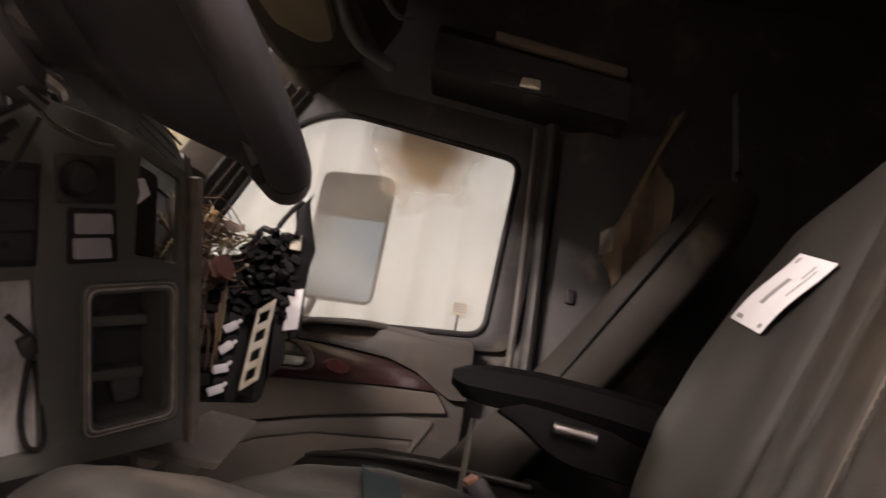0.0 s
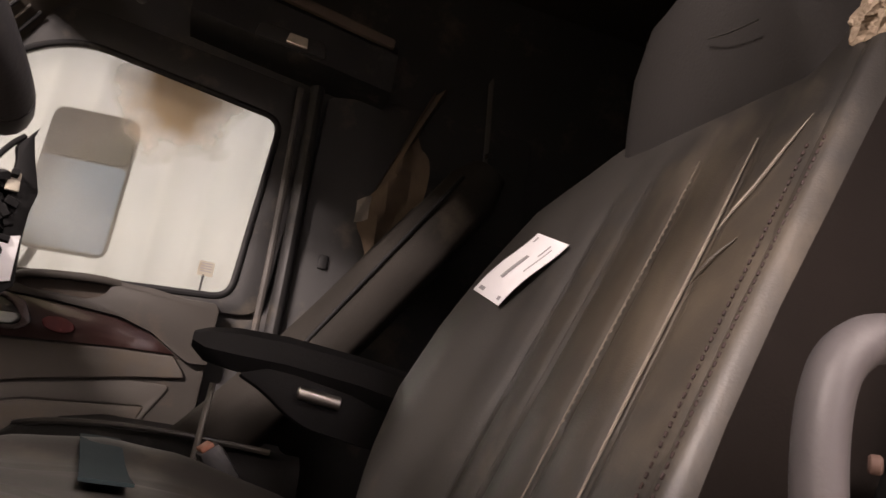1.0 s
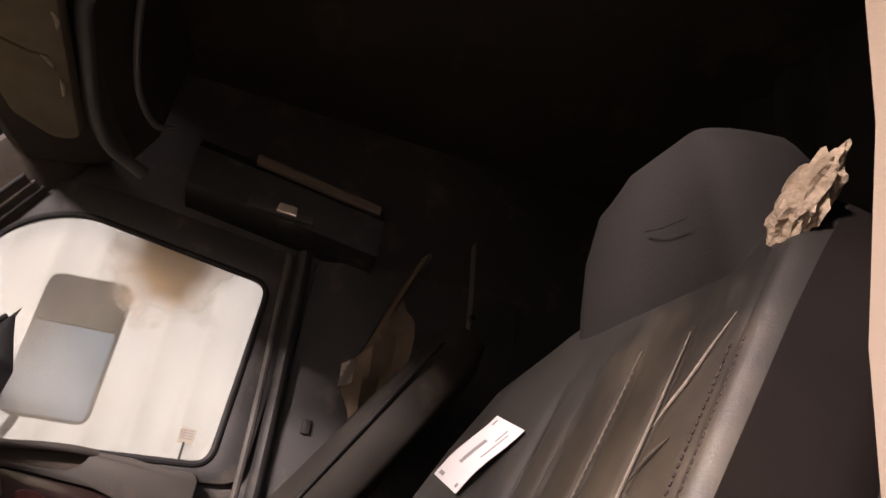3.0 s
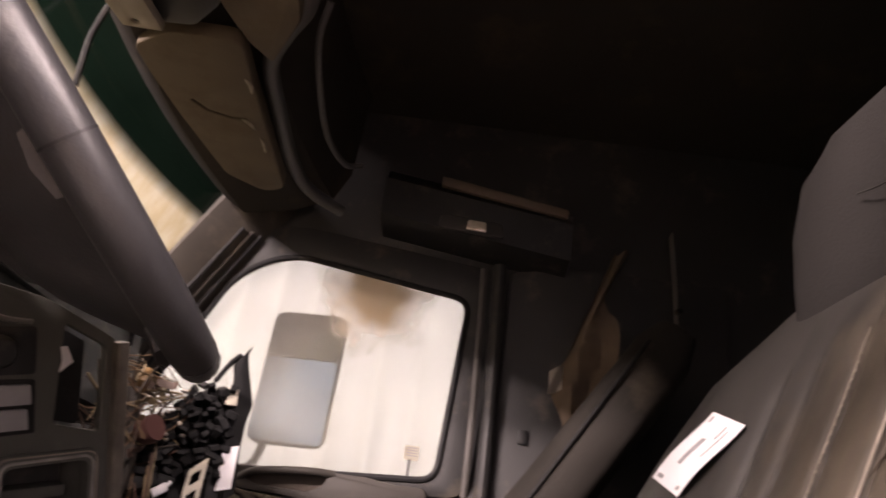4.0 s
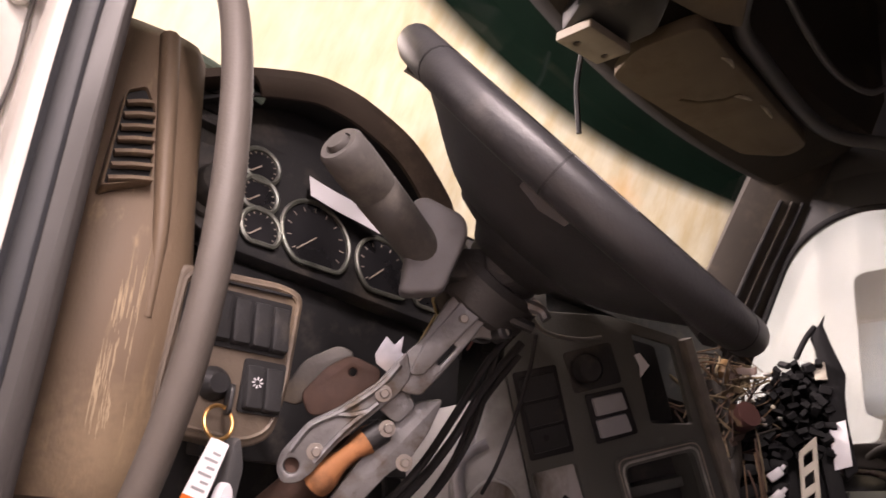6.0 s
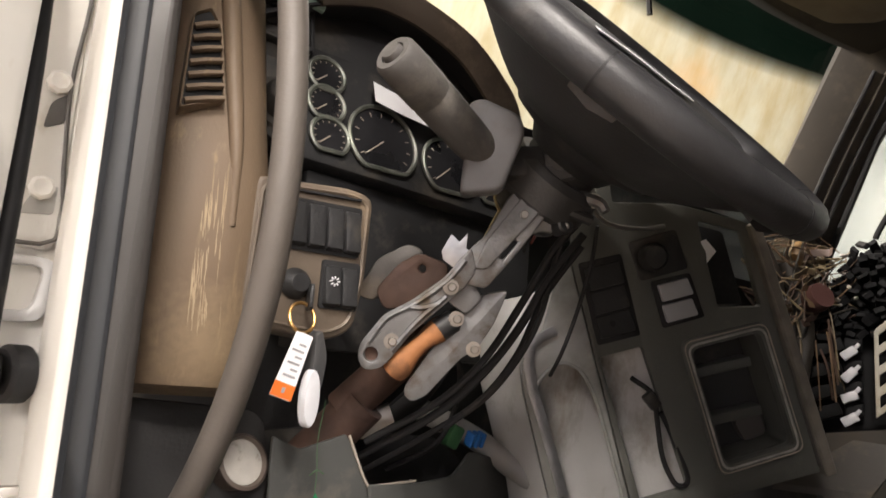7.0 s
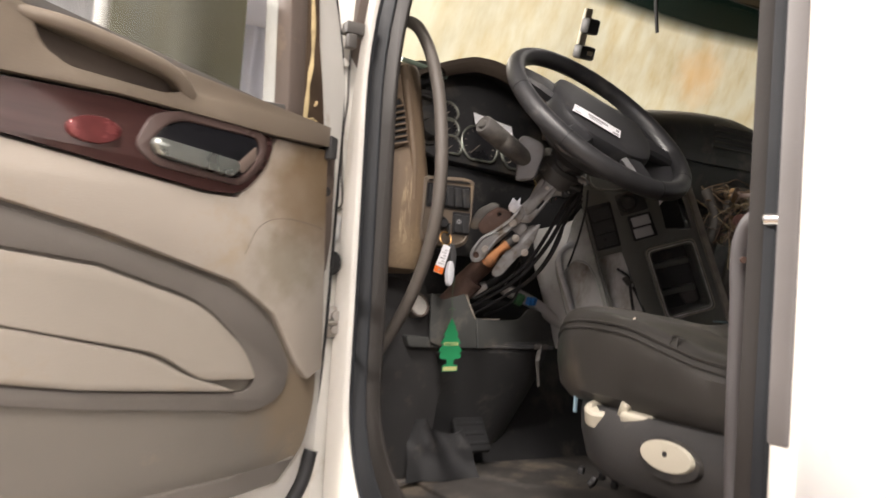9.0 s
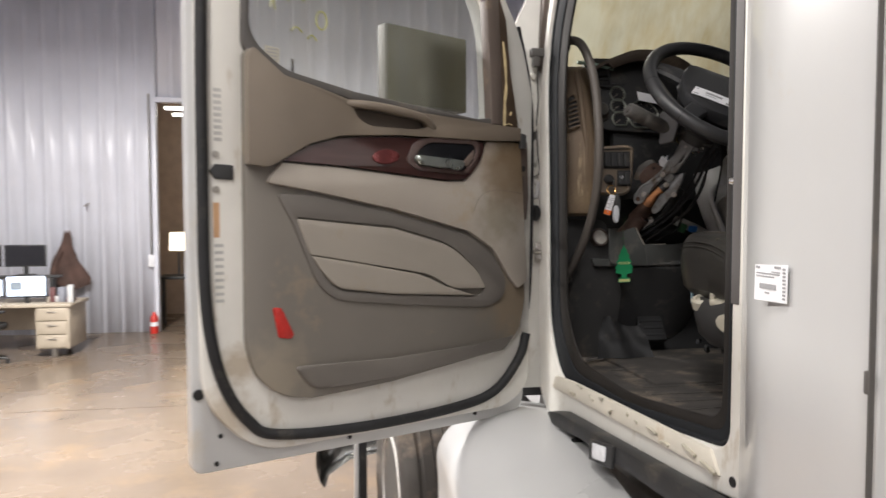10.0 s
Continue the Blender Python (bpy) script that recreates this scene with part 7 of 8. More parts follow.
part("foot_plate", loft([[Vector((1.06, 1.0, 1.86)), Vector((1.16, 0.93, 1.93)), Vector((1.16, 0.935, 1.922)), Vector((1.06, 1.005, 1.85))], [Vector((1.10, 0.88, 1.86)), Vector((1.21, 0.87, 1.925)), Vector((1.21, 0.875, 1.917)), Vector((1.10, 0.885, 1.85))]]), GREYPLAST, fb)
WCOL = [mat("harness_%d" % i, c, 0.6, 0.15, 30) for i, c in enumerate(((0.03, 0.025, 0.02), (0.12, 0.075, 0.042), (0.19, 0.145, 0.085), (0.075, 0.045, 0.033)))]
for i in range(54):
    a = FX @ Vector((rng.uniform(-0.09, -0.01), rng.uniform(0.16, 0.275), rng.uniform(-0.03, 0.01)))
    b = Vector((rng.uniform(1.03, 1.10), rng.uniform(0.98, 1.05), rng.uniform(2.08, 2.24)))
    m1 = a.lerp(b, 0.33) + Vector((rng.uniform(-0.02, 0.02), rng.uniform(-0.02, 0.02), rng.uniform(-0.03, 0.035)))
    m2 = a.lerp(b, 0.7) + Vector((rng.uniform(-0.02, 0.02), rng.uniform(-0.02, 0.02), rng.uniform(-0.04, 0.03)))
    part("wire", tube([a, m1, m2, b], rng.choice((0.0010, 0.0014, 0.0020)), 5, 4), rng.choice(WCOL), fb)
for i in range(9):
    p = Vector((rng.uniform(1.08, 1.15), rng.uniform(0.93, 0.99), rng.uniform(2.06, 2.20)))
    part("loose_wire", tube([p, p + Vector((rng.uniform(-0.02, 0.02), -0.01, -0.03)), p + Vector((rng.uniform(-0.03, 0.03), -0.015, -0.06 - 0.05 * rng.random()))], rng.choice((0.0012, 0.0018)), 5, 4), WCOL[1 + i % 3], fb)
for i in range(12):
    m = Matrix.Translation((rng.uniform(1.07, 1.15), rng.uniform(0.95, 1.0), rng.uniform(2.10, 2.23))) @ pose(0, 0, 0, rng.uniform(0, 180), rng.uniform(0, 180), rng.uniform(0, 180))
    part("torn_tape", moved(sheet(4, 2, lambda u, v: Vector((0.034 * (u - 0.5), 0.012 * (v - 0.5), 0.006 * math.sin(u * 5))), 0.001), m), WCOL[1 + i % 3], fb, "torn brown harness tape")
part("harness", tube([(1.06, 1.03, 2.23), (1.075, 1.01, 2.15), (1.055, 1.02, 2.05), (1.045, 1.04, 1.9)], 0.017, 10, 5), WCOL[0], fb, "black taped harness")
part("harness", tube([(1.10, 1.0, 2.2), (1.115, 0.98, 2.1), (1.10, 0.985, 2.0), (1.085, 1.0, 1.88)], 0.014, 10, 5), WCOL[0], fb, "black taped harness")

# device on the windshield
dv = thing("windshield_device", "black camera box on a white windshield mount", "camera")
DVM = frame_m((0.885, 1.345, 2.685), (0.97, 0.15, 0.1), (0.15, -0.3, 0.95))
part("mount", obox(DVM @ Matrix.Translation((0, 0.02, -0.02)), 0.03, 0.12, 0.012, 0.004), CREAM, dv)
part("body", obox(DVM @ Matrix.Translation((0, 0.03, 0.0)), 0.05, 0.045, 0.035, 0.008), BLACKPLAST, dv)
part("body", obox(DVM @ Matrix.Translation((0.0, -0.045, 0.0)), 0.065, 0.04, 0.035, 0.008), BLACKPLAST, dv)
part("white_face", obox(DVM @ Matrix.Translation((0.005, -0.045, 0.019)), 0.022, 0.012, 0.002, 0.0005), CREAM, dv)

# ---- driver seat ----
seat = thing("driver_seat", "worn black leather driver seat with pleated back", "seat")
SX = Vector((0.996, 0.09, 0)).normalized()
PLEATS = [-0.126, -0.058, 0.012, 0.066]


def seat_section(cx, y, z, wl_, wr_, nrm, wing, thick, n=110, pleat=1.0):
    """Closed section across the backrest: pleated front, side wings, flat back."""
    out = []
    N = Vector(nrm).normalized()
    for i in range(n + 1):
        t = i / n
        s = -wl_ + (wl_ + wr_) * t
        e = min(s + wl_, wr_ - s)
        edge = 1 - max(0, 1 - e / 0.055) ** 2.2
        w = min(1, max(0, (s - 0.052) / 0.15))
        b = wing * (w * w * (3 - 2 * w))
        fade = pleat * min(1, max(0, (2.29 - z) / 0.10))
        sl = 0.02 * (z - 2.06)
        g = sum(-0.0055 * math.exp(-((s - q - sl) / 0.006) ** 2) + 0.0032 * math.exp(-((s - q - sl - 0.03) / 0.02) ** 2) for q in PLEATS) * fade
        seam = -0.003 * math.exp(-((s + 0.191) / 0.004) ** 2) * pleat + 0.006 * math.exp(-((s + 0.207) / 0.013) ** 2) * pleat
        d = -thick * 0.6 * (1 - edge) + b + g + seam
        out.append(Vector((cx, y, z)) + SX * s + N * d)
    for i in range(9):
        t = i / 8
        s = wr_ * 0.98 - (wl_ + wr_) * 0.98 * t
        out.append(Vector((cx, y, z)) + SX * s - N * (thick * (0.75 + 0.25 * math.sin(t * math.pi))))
    return out


LV = [(0.358, 1.80, 0.225, 0.19, 0.03), (0.327, 1.87, 0.236, 0.222, 0.035), (0.301, 1.93, 0.244, 0.262, 0.038), (0.271, 2.0, 0.246, 0.305, 0.036), (0.236, 2.08, 0.246, 0.31, 0.033), (0.201, 2.16, 0.247, 0.295, 0.028), (0.167, 2.24, 0.246, 0.262, 0.02), (0.136, 2.31, 0.240, 0.19, 0.005), (0.105, 2.375, 0.222, 0.06, 0.0)]
secs = []
for i in range(33):
    k = min(i // 4, 7)
    y, z, a, b, bo = [LV[k][j] + (LV[k + 1][j] - LV[k][j]) * (i / 4 - k) for j in range(5)]
    secs.append(seat_section(0.60, y, z, a, b, (-0.08, 0.917, 0.398), bo, 0.14))
br_ = part("backrest", loft(secs), LEATHER, seat, "pleated black leather backrest, dusty in the folds")
br_.data.materials.append(mat("dark_brown_side_cloth", (0.0105, 0.008, 0.007), 0.95, 0.2, 8, 400, 0.2, spec=0.12))
for f in br_.data.polygons:
    if len(f.vertices) == 4 and (min(v % 120 for v in f.vertices) < 6 or max(v % 120 for v in f.vertices) > 112):
        f.material_index = 1
HL = [(0.128, 2.262, 0.165, 0.180, 0.004), (0.137, 2.285, 0.163, 0.18, 0.004), (0.143, 2.335, 0.158, 0.172, 0.004), (0.15, 2.39, 0.15, 0.158, 0.004), (0.152, 2.44, 0.14, 0.134, 0.003), (0.145, 2.475, 0.115, 0.09, 0.0), (0.12, 2.495, 0.085, 0.05, 0.0), (0.08, 2.5, 0.06, 0.02, 0.0)]
part("headrest", loft([seat_section(0.57, y, z, max(a, 0.02), max(b, 0.02), (-0.08, 0.99, 0.1), bo, 0.12, 40, 0) for y, z, a, b, bo in HL]), mat("dark_grey_headrest_cloth", (0.019, 0.0175, 0.0165), 0.8, 0.1, 8, 320, 0.25, spec=0.25), seat, "dark grey headrest")
part("headrest_crease", tube([(0.56, 0.155, 2.378), (0.527, 0.156, 2.367), (0.49, 0.154, 2.361)], 0.0009, 6, 5), LEATHER, seat)
blot(LEATHER, (0.50, 0.26, 2.12), 0.16, (0.105, 0.082, 0.055), 0.45, 5.0)
THREAD = mat("dusty_pale_stitching", (0.22, 0.19, 0.155), 0.7, 0.3, 60, 200, 0.2)


def back_pt(s, z, lift):
    k = max(i for i in range(len(LV)) if LV[i][1] <= z + 1e-6)
    k = min(k, len(LV) - 2)
    t = (z - LV[k][1]) / (LV[k + 1][1] - LV[k][1])
    y = LV[k][0] + (LV[k + 1][0] - LV[k][0]) * t
    return Vector((0.60, y, z)) + SX * s + Vector((-0.08, 0.917, 0.398)) * lift


for q, r in zip(PLEATS, (0.0014, 0.0009, 0.0006, 0.0006)):
    part("pleat_piping", tube([back_pt(q + 0.001 + 0.02 * (1.90 + 0.038 * i - 2.06), 1.90 + 0.038 * i, 0.0006) for i in range(10)], lambda t, r=r: r * (0.35 + 0.65 * math.sin(0.3 + 2.6 * t)), 6, 3), THREAD if r > 0.0008 else LEATHER, seat, "worn pale piping")
for k in range(30):
    z = 1.99 + 0.0078 * k
    part("stitch", obox(Matrix.Translation(back_pt(-0.0605 + 0.02 * (z - 2.06), z, 0.0015)) @ pose(0, 0, 0, 23), 0.0016, 0.0014, 0.0030, 0.0004, 1), THREAD, seat)
part("fold_crease", tube([back_pt(-0.129, 2.15, 0.001), back_pt(-0.139, 2.167, 0.002), back_pt(-0.150, 2.185, 0.002), back_pt(-0.163, 2.215, 0.002), back_pt(-0.175, 2.245, 0.001)], lambda t: 0.0016 * math.sin(0.2 + 2.8 * t), 6, 5), THREAD, seat, "pale worn crease")
part("wrinkle", tube([back_pt(-0.128, 2.10, 0.001), back_pt(-0.142, 2.12, 0.002), back_pt(-0.158, 2.137, 0.001)], lambda t: 0.002 * math.sin(0.2 + 2.8 * t), 6, 5), LEATHER, seat)
DARKTHREAD = mat("dark_red_stitching", (0.045, 0.028, 0.027), 0.8, 0.2, 60, 200, 0.2)
for q in (-0.200, -0.183):
    for k in range(48):
        z = 1.90 + 0.0066 * k
        part("stitch", obox(Matrix.Translation(back_pt(q - 0.01 * abs(z - 2.06), z, 0.0032 if q < -0.19 else 0.0012)) @ pose(0, 0, 0, 23), 0.0020, 0.0016, 0.0042, 0.0004, 1), DARKTHREAD, seat)
# cushion
CUSHION_TOP = [(0.20, 1.838), (0.33, 1.848), (0.40, 1.856), (0.47, 1.872), (0.54, 1.888), (0.62, 1.892), (0.70, 1.885), (0.76, 1.868), (0.805, 1.835)]


def cushion_top(y):
    for (a, za), (b, zb) in zip(CUSHION_TOP, CUSHION_TOP[1:]):
        if y <= b:
            return za + (zb - za) * (y - a) / (b - a)
    return CUSHION_TOP[-1][1]


def cushion_side(y):
    """Outer edge of the cushion, drawn in round the front corner."""
    t = max(0, (y - 0.62) / 0.185)
    return 0.325 + 0.10 * t ** 2.4


cu = []
for i in range(37):
    t = i / 36
    y = 0.20 + 0.605 * (1 - (1 - t) ** 1.25)
    top = cushion_top(y)
    bot = 1.745 + 0.03 * max(0, (y - 0.72) / 0.085)
    fall = 0.0
    if i > 34:
        y += 0.012 * (i - 34)
        fall = (0.012, 0.04)[i - 35]
    x0 = cushion_side(y)
    x1 = 0.86 - 0.06 * max(0, (y - 0.62) / 0.185) ** 2
    dome = 0.004 + 0.036 * min(1, max(0, (y - 0.56) / 0.22)) ** 1.4
    inner = 0.018 * min(1, max(0, (y - 0.30) / 0.15)) * min(1, max(0, (0.83 - y) / 0.12))
    ring = []
    for j in range(41):
        s = j / 40
        e = min(s, 1 - s)
        crown = dome * math.exp(-(max(0, abs(s - 0.2) - 0.06) / 0.17) ** 2) + inner * math.exp(-((s - 0.93) / 0.09) ** 2) - 0.006 * math.sin(s * math.pi) - fall
        lip = -0.012 * max(0, 1 - e / 0.035) ** 2
        seam = -0.0035 * math.exp(-((e - 0.035) / 0.008) ** 2) - 0.004 * math.exp(-((e - 0.27) / 0.012) ** 2)
        sag = 0.003 * noise.noise(Vector((s * 5, y * 9, 3.1))) + 0.0012 * noise.noise(Vector((s * 16, y * 30, 1.7)))
        ring.append(Vector((x0 + (x1 - x0) * s, y, top + crown + lip + seam + sag)))
    mid = (top + bot) / 2
    ring += [Vector((x1 + 0.006, y, mid)), Vector((x1 - 0.02, y, bot)), Vector((x0 + 0.02, y, bot)), Vector((x0 - 0.002, y, bot + 0.02)), Vector((x0 - 0.009, y, mid - 0.01)), Vector((x0 - 0.011, y, mid + 0.02)), Vector((x0 - 0.008, y, top - 0.03))]
    cu.append(ring)
part("cushion", loft(cu), LEATHER, seat, "black leather seat cushion")
for dz, dx, r in ((-0.010, -0.002, 0.0026), (-0.021, -0.0065, 0.0020)):
    part("cushion_piping", tube([(cushion_side(y) + dx, y + 0.002, cushion_top(y) + dz) for y in (0.24, 0.33, 0.40, 0.47, 0.54, 0.62, 0.69, 0.74, 0.775, 0.80)], r, 6, 5), LEATHER, seat)
for y, w in ((0.452, 0.03), (0.437, 0.022)):
    part("wrinkle", tube([(cushion_side(y) + k * w - 0.006, y + 0.006 * math.sin(3 * k), cushion_top(y) - 0.012 + 0.016 * math.sin(min(1, 2 * k) * 1.5)) for k in (0, 0.3, 0.6, 1)], lambda t: 0.0022 * math.sin(0.2 + 2.8 * t), 6, 4), LEATHER, seat)
part("lap_strap", beam([(0.874, 0.632, 1.870), (0.864, 0.630, 1.900), (0.835, 0.624, 1.909), (0.79, 0.616, 1.902), (0.74, 0.607, 1.893), (0.68, 0.598, 1.890), (0.60, 0.588, 1.893)], 0.038, 0.003, (0, 0, 1), 0.001), mat("dark_teal_strap", (0.022, 0.034, 0.037), 0.85, 0.15, 20, 300, 0.2, spec=0.15), seat, "dark teal strap over the cushion")
part("tuft", obox(pose(0.342, 0.545, 1.892, 10, -20, 20), 0.008, 0.005, 0.002, 0.0008), THREAD, seat, "tuft of pale stuffing")
part("seat_skirt", loft([[Vector((x, y, z)) for x, y in rounded([(0.335 - w, 0.20), (0.335 - w, 0.62 - d), (0.37, 0.70 - d), (0.80, 0.70 - d), (0.84, 0.62), (0.84, 0.20)], [0, 0.05, 0.05, 0.05, 0.05, 0], 4)] for z, w, d in ((1.745, 0.0, 0.0), (1.73, 0.012, 0.0), (1.70, 0.018, 0.004), (1.655, 0.012, 0.02), (1.63, -0.01, 0.05))]), DARKPLAST, seat, "dark plastic seat skirt with controls")
part("pedestal", loft([[Vector((x, y, z)) for x, y in rounded([(0.40 + w, 0.18), (0.40 + w, 0.58 - w), (0.78 - w, 0.58 - w), (0.78 - w, 0.18)], 0.03, 3)] for z, w in ((1.635, 0.0), (1.56, 0.04), (1.48, 0.02))]), BLACKPLAST, seat)
part("air_knob", lathe([(0, 0.022), (0.012, 0.022), (0.014, 0.026), (0.021, 0.026), (0.025, 0.022), (0.0245, 0.0), (0, 0.0)], pose(0.342, 0.611, 1.720, 15, -18), 22), CREAM, seat, "round cream control knob")
part("recline_lever", joined(obox(pose(0.340, 0.522, 1.736, 0, -20, 14), 0.022, 0.060, 0.026, 0.008, 3), obox(pose(0.338, 0.548, 1.750, 30, -20, 10), 0.022, 0.018, 0.034, 0.006, 3)), CREAM, seat, "cream angled lever")
ok_ = part("oval_cup", pillow([(0.437 + 0.062 * math.cos(t), 1.697 + 0.030 * math.sin(t)) for t in [k * math.pi / 14 for k in range(28)]], at_x(0.322) @ Matrix.Diagonal((1, 1, -1, 1)), 0.012, 0.0, 3), BLACKPLAST, seat)
part("oval_dial", pillow([(0.435 + 0.050 * math.cos(t), 1.703 + 0.022 * math.sin(t)) for t in [k * math.pi / 14 for k in range(28)]], at_x(0.312) @ Matrix.Diagonal((1, 1, -1, 1)), 0.008, 0.0, 3), CREAM, ok_, "cream oval dial")
part("dial_screw", cyl((0.3045, 0.434, 1.707), (0.3025, 0.434, 1.707), 0.004, 10), BLACKPLAST, ok_)
part("dangling_bit", joined(*[obox(pose(0.37 + 0.012 * k, 0.68 - 0.02 * (k % 2), 1.62 - 0.012 * (k % 3), 20 * k, 15 * k, 30), 0.014, 0.01, 0.012, 0.002) for k in range(6)]), BLACKPLAST, seat)
part("blue_pin", obox(pose(0.352, 0.685, 1.735, 0, 0, 0), 0.006, 0.006, 0.03, 0.001), mat("pale_blue_pin", (0.3, 0.45, 0.55), 0.5), seat, "pale blue pin")
# armrest on the inner side
ARMBLACK = mat("matt_black_armrest", (0.0115, 0.0115, 0.012), 0.7, 0.2, 8, 300, 0.2, spec=0.25)
ar = part("armrest", loft([[Vector((0.955 + (0.02 if t > 0.6 else 0.02 * t / 0.6) + w * sx, y, z + h * sz)) for sx, sz in ((-1, -0.5), (-0.85, 0.25), (-0.5, 0.5), (0.5, 0.5), (0.85, 0.25), (1, -0.5), (0.6, -1.0), (-0.6, -1.0))] for t, y, z, w, h in ((0, 0.18, 2.005, 0.035, 0.045), (0.2, 0.28, 2.018, 0.036, 0.04), (0.45, 0.36, 2.030, 0.036, 0.037), (0.7, 0.45, 2.038, 0.036, 0.036), (0.85, 0.51, 2.038, 0.036, 0.034), (0.95, 0.548, 2.036, 0.034, 0.026), (1, 0.565, 2.036, 0.024, 0.012))]), ARMBLACK, seat, "black folding armrest")
part("armrest_body", plate(flat2(rounded([(0.18, 2.0), (0.47, 2.012), (0.505, 2.0), (0.47, 1.985), (0.42, 1.95), (0.28, 1.93), (0.18, 1.93)], [0, 0, 0.01, 0.02, 0.03, 0.02, 0])), [], 0.05, at_x(0.945), 0.008), ARMBLACK, ar)
part("tilt_knob", cyl((0.938, 0.43, 1.990), (0.938, 0.375, 1.985), 0.0085, 12, 0.002), STEEL, ar, "chrome tilt knob")
part("support_rod", cyl((1.0, 0.533, 1.80), (1.0, 0.529, 1.985), 0.004, 8), STEEL, ar)
part("hinge_block", box(0.86, 0.94, 0.16, 0.30, 1.90, 2.0, 0.02, 3), BLACKPLAST, seat)
# torn foam at the shoulder
fm = bmesh.new()
bmesh.ops.create_icosphere(fm, subdivisions=4, radius=1)
for v in fm.verts:
    d = noise.noise(v.co * 2.3) * 0.35 + noise.noise(v.co * 6.1) * 0.22
    c = v.co * (1 + d)
    v.co = Vector((0.396 + 0.020 * c.x - 0.024 * c.z, 0.102 + 0.018 * c.y - 0.012 * c.z, 2.350 + 0.040 * c.z + 0.008 * c.x))
part("torn_foam", fm, mat("torn_tan_foam", (0.42, 0.33, 0.24), 0.95, 0.25, 30, 160, 0.8, bdist=0.006, stain=((0.2, 0.14, 0.09), 0.3, 40)), seat, "torn chunk of tan foam stuffing")
sticker("seat_label", "white printed stock label on the seat back", [(0.807, 0.267, 2.134), (0.757, 0.219, 2.205), (0.737, 0.260, 2.107)], -0.004, [(0.05, 0.10, 0.12, 0.30), (0.30, 0.68, 0.38, 0.48), (0.72, 0.90, 0.64, 0.67), (0.48, 0.86, 0.76, 0.785), (0.87, 0.95, 0.12, 0.16), (0.05, 0.10, 0.82, 0.90)])
bk = thing("belt_buckle", "black seat belt buckle with red button", "buckle")
part("stalk", tube([(0.93, 0.40, 1.72), (0.935, 0.43, 1.80), (0.94, 0.482, 1.868)], 0.010, 8, 4, flat=0.6), BLACKPLAST, bk)
part("body", obox(pose(0.942, 0.500, 1.888, -42, 0, 8), 0.045, 0.028, 0.06, 0.006), BLACKPLAST, bk)
part("red_button", obox(pose(0.938, 0.521, 1.910, -42, 0, 8), 0.038, 0.016, 0.007, 0.002), mat("faded_red_button", (0.32, 0.12, 0.07), 0.5, 0.1), bk, "faded red button")
part("paper_tab", obox(pose(0.928, 0.478, 1.862, -42, 0, 20), 0.04, 0.004, 0.03, 0.001), PAPER, bk)

# ---- passenger seat ----
ps = thing("passenger_seat", "dark leather passenger seat", "seat")
pb = []
for i in range(15):
    t = i / 14
    z = 1.86 + 0.69 * t
    y = 0.374 - 0.622 * (z - 2.108) + 0.05 * (1 - t) ** 3
    w = 0.235 - 0.06 * max(0, t - 0.75) * 4 * 0.5
    ring = []
    for k in range(28):
        a = k * 2 * math.pi / 28
        cx, cy = math.cos(a), math.sin(a)
        sx_ = math.copysign(abs(cx) ** 0.45, cx) * w
        dy = math.copysign(abs(cy) ** 0.6, cy) * (0.062 if t < 0.97 else 0.04)
        bol = 0.022 * math.exp(-((abs(sx_) - 0.17) / 0.035) ** 2) if cy > 0 else 0
        ring.append(Vector((1.66 + sx_, y - 0.062 + (dy + bol) * 0.85, z + (dy + bol) * 0.52)))
    pb.append(ring)
part("backrest", loft(pb), mat("dull_passenger_leather", (0.026, 0.023, 0.020), 0.75, 0.2, 8, 300, 0.25, stain=((0.07, 0.058, 0.044), 0.25, 5), spec=0.15), ps)
part("bolster_edge", tube([(1.435, 0.365 - 0.622 * (z - 2.108), z + 0.012) for z in (1.95, 2.1, 2.25, 2.4, 2.5)], 0.005, 10, 4), LEATHERDARK, ps)
part("cushion", loft([[Vector((1.66 + sx_ * w, y, 1.825 + sz * h)) for sx_, sz in ((-1, -0.6), (-1, 0.3), (-0.93, 0.7), (-0.8, 0.95), (-0.6, 0.85), (0, 0.8), (0.6, 0.85), (0.8, 0.95), (0.93, 0.7), (1, 0.3), (1, -0.6))] for y, w, h in ((0.34, 0.25, 0.07), (0.45, 0.26, 0.075), (0.60, 0.26, 0.08), (0.74, 0.255, 0.078), (0.82, 0.24, 0.06), (0.85, 0.22, 0.035))]), LEATHERDARK, ps)
part("cushion_piping", tube([(1.42, 0.40, 1.893), (1.415, 0.6, 1.901), (1.425, 0.74, 1.893), (1.46, 0.82, 1.877), (1.56, 0.845, 1.865)], 0.006, 8, 5), LEATHER, ps)
part("pedestal", box(1.45, 1.87, 0.38, 0.80, 1.48, 1.74, 0.03), BLACKPLAST, ps)
part("side_cover", plate(flat2(rounded([(0.30, 1.60), (0.62, 1.60), (0.62, 1.76), (0.50, 1.80), (0.36, 1.80)], 0.04)), [], 0.03, at_x(1.38), 0.01), BLACKPLAST, ps)

# brown cloth hanging by the rear pillar
cl = thing("hanging_cloth", "torn brown cloth flap hanging at the pillar", "cloth")
LEFT = [(0.235, 2.56), (0.262, 2.545), (0.255, 2.49), (0.235, 2.44), (0.222, 2.40), (0.228, 2.342)]
RIGHT = [(0.13, 2.78), (0.09, 2.72), (0.085, 2.62), (0.115, 2.52), (0.14, 2.45), (0.20, 2.352)]
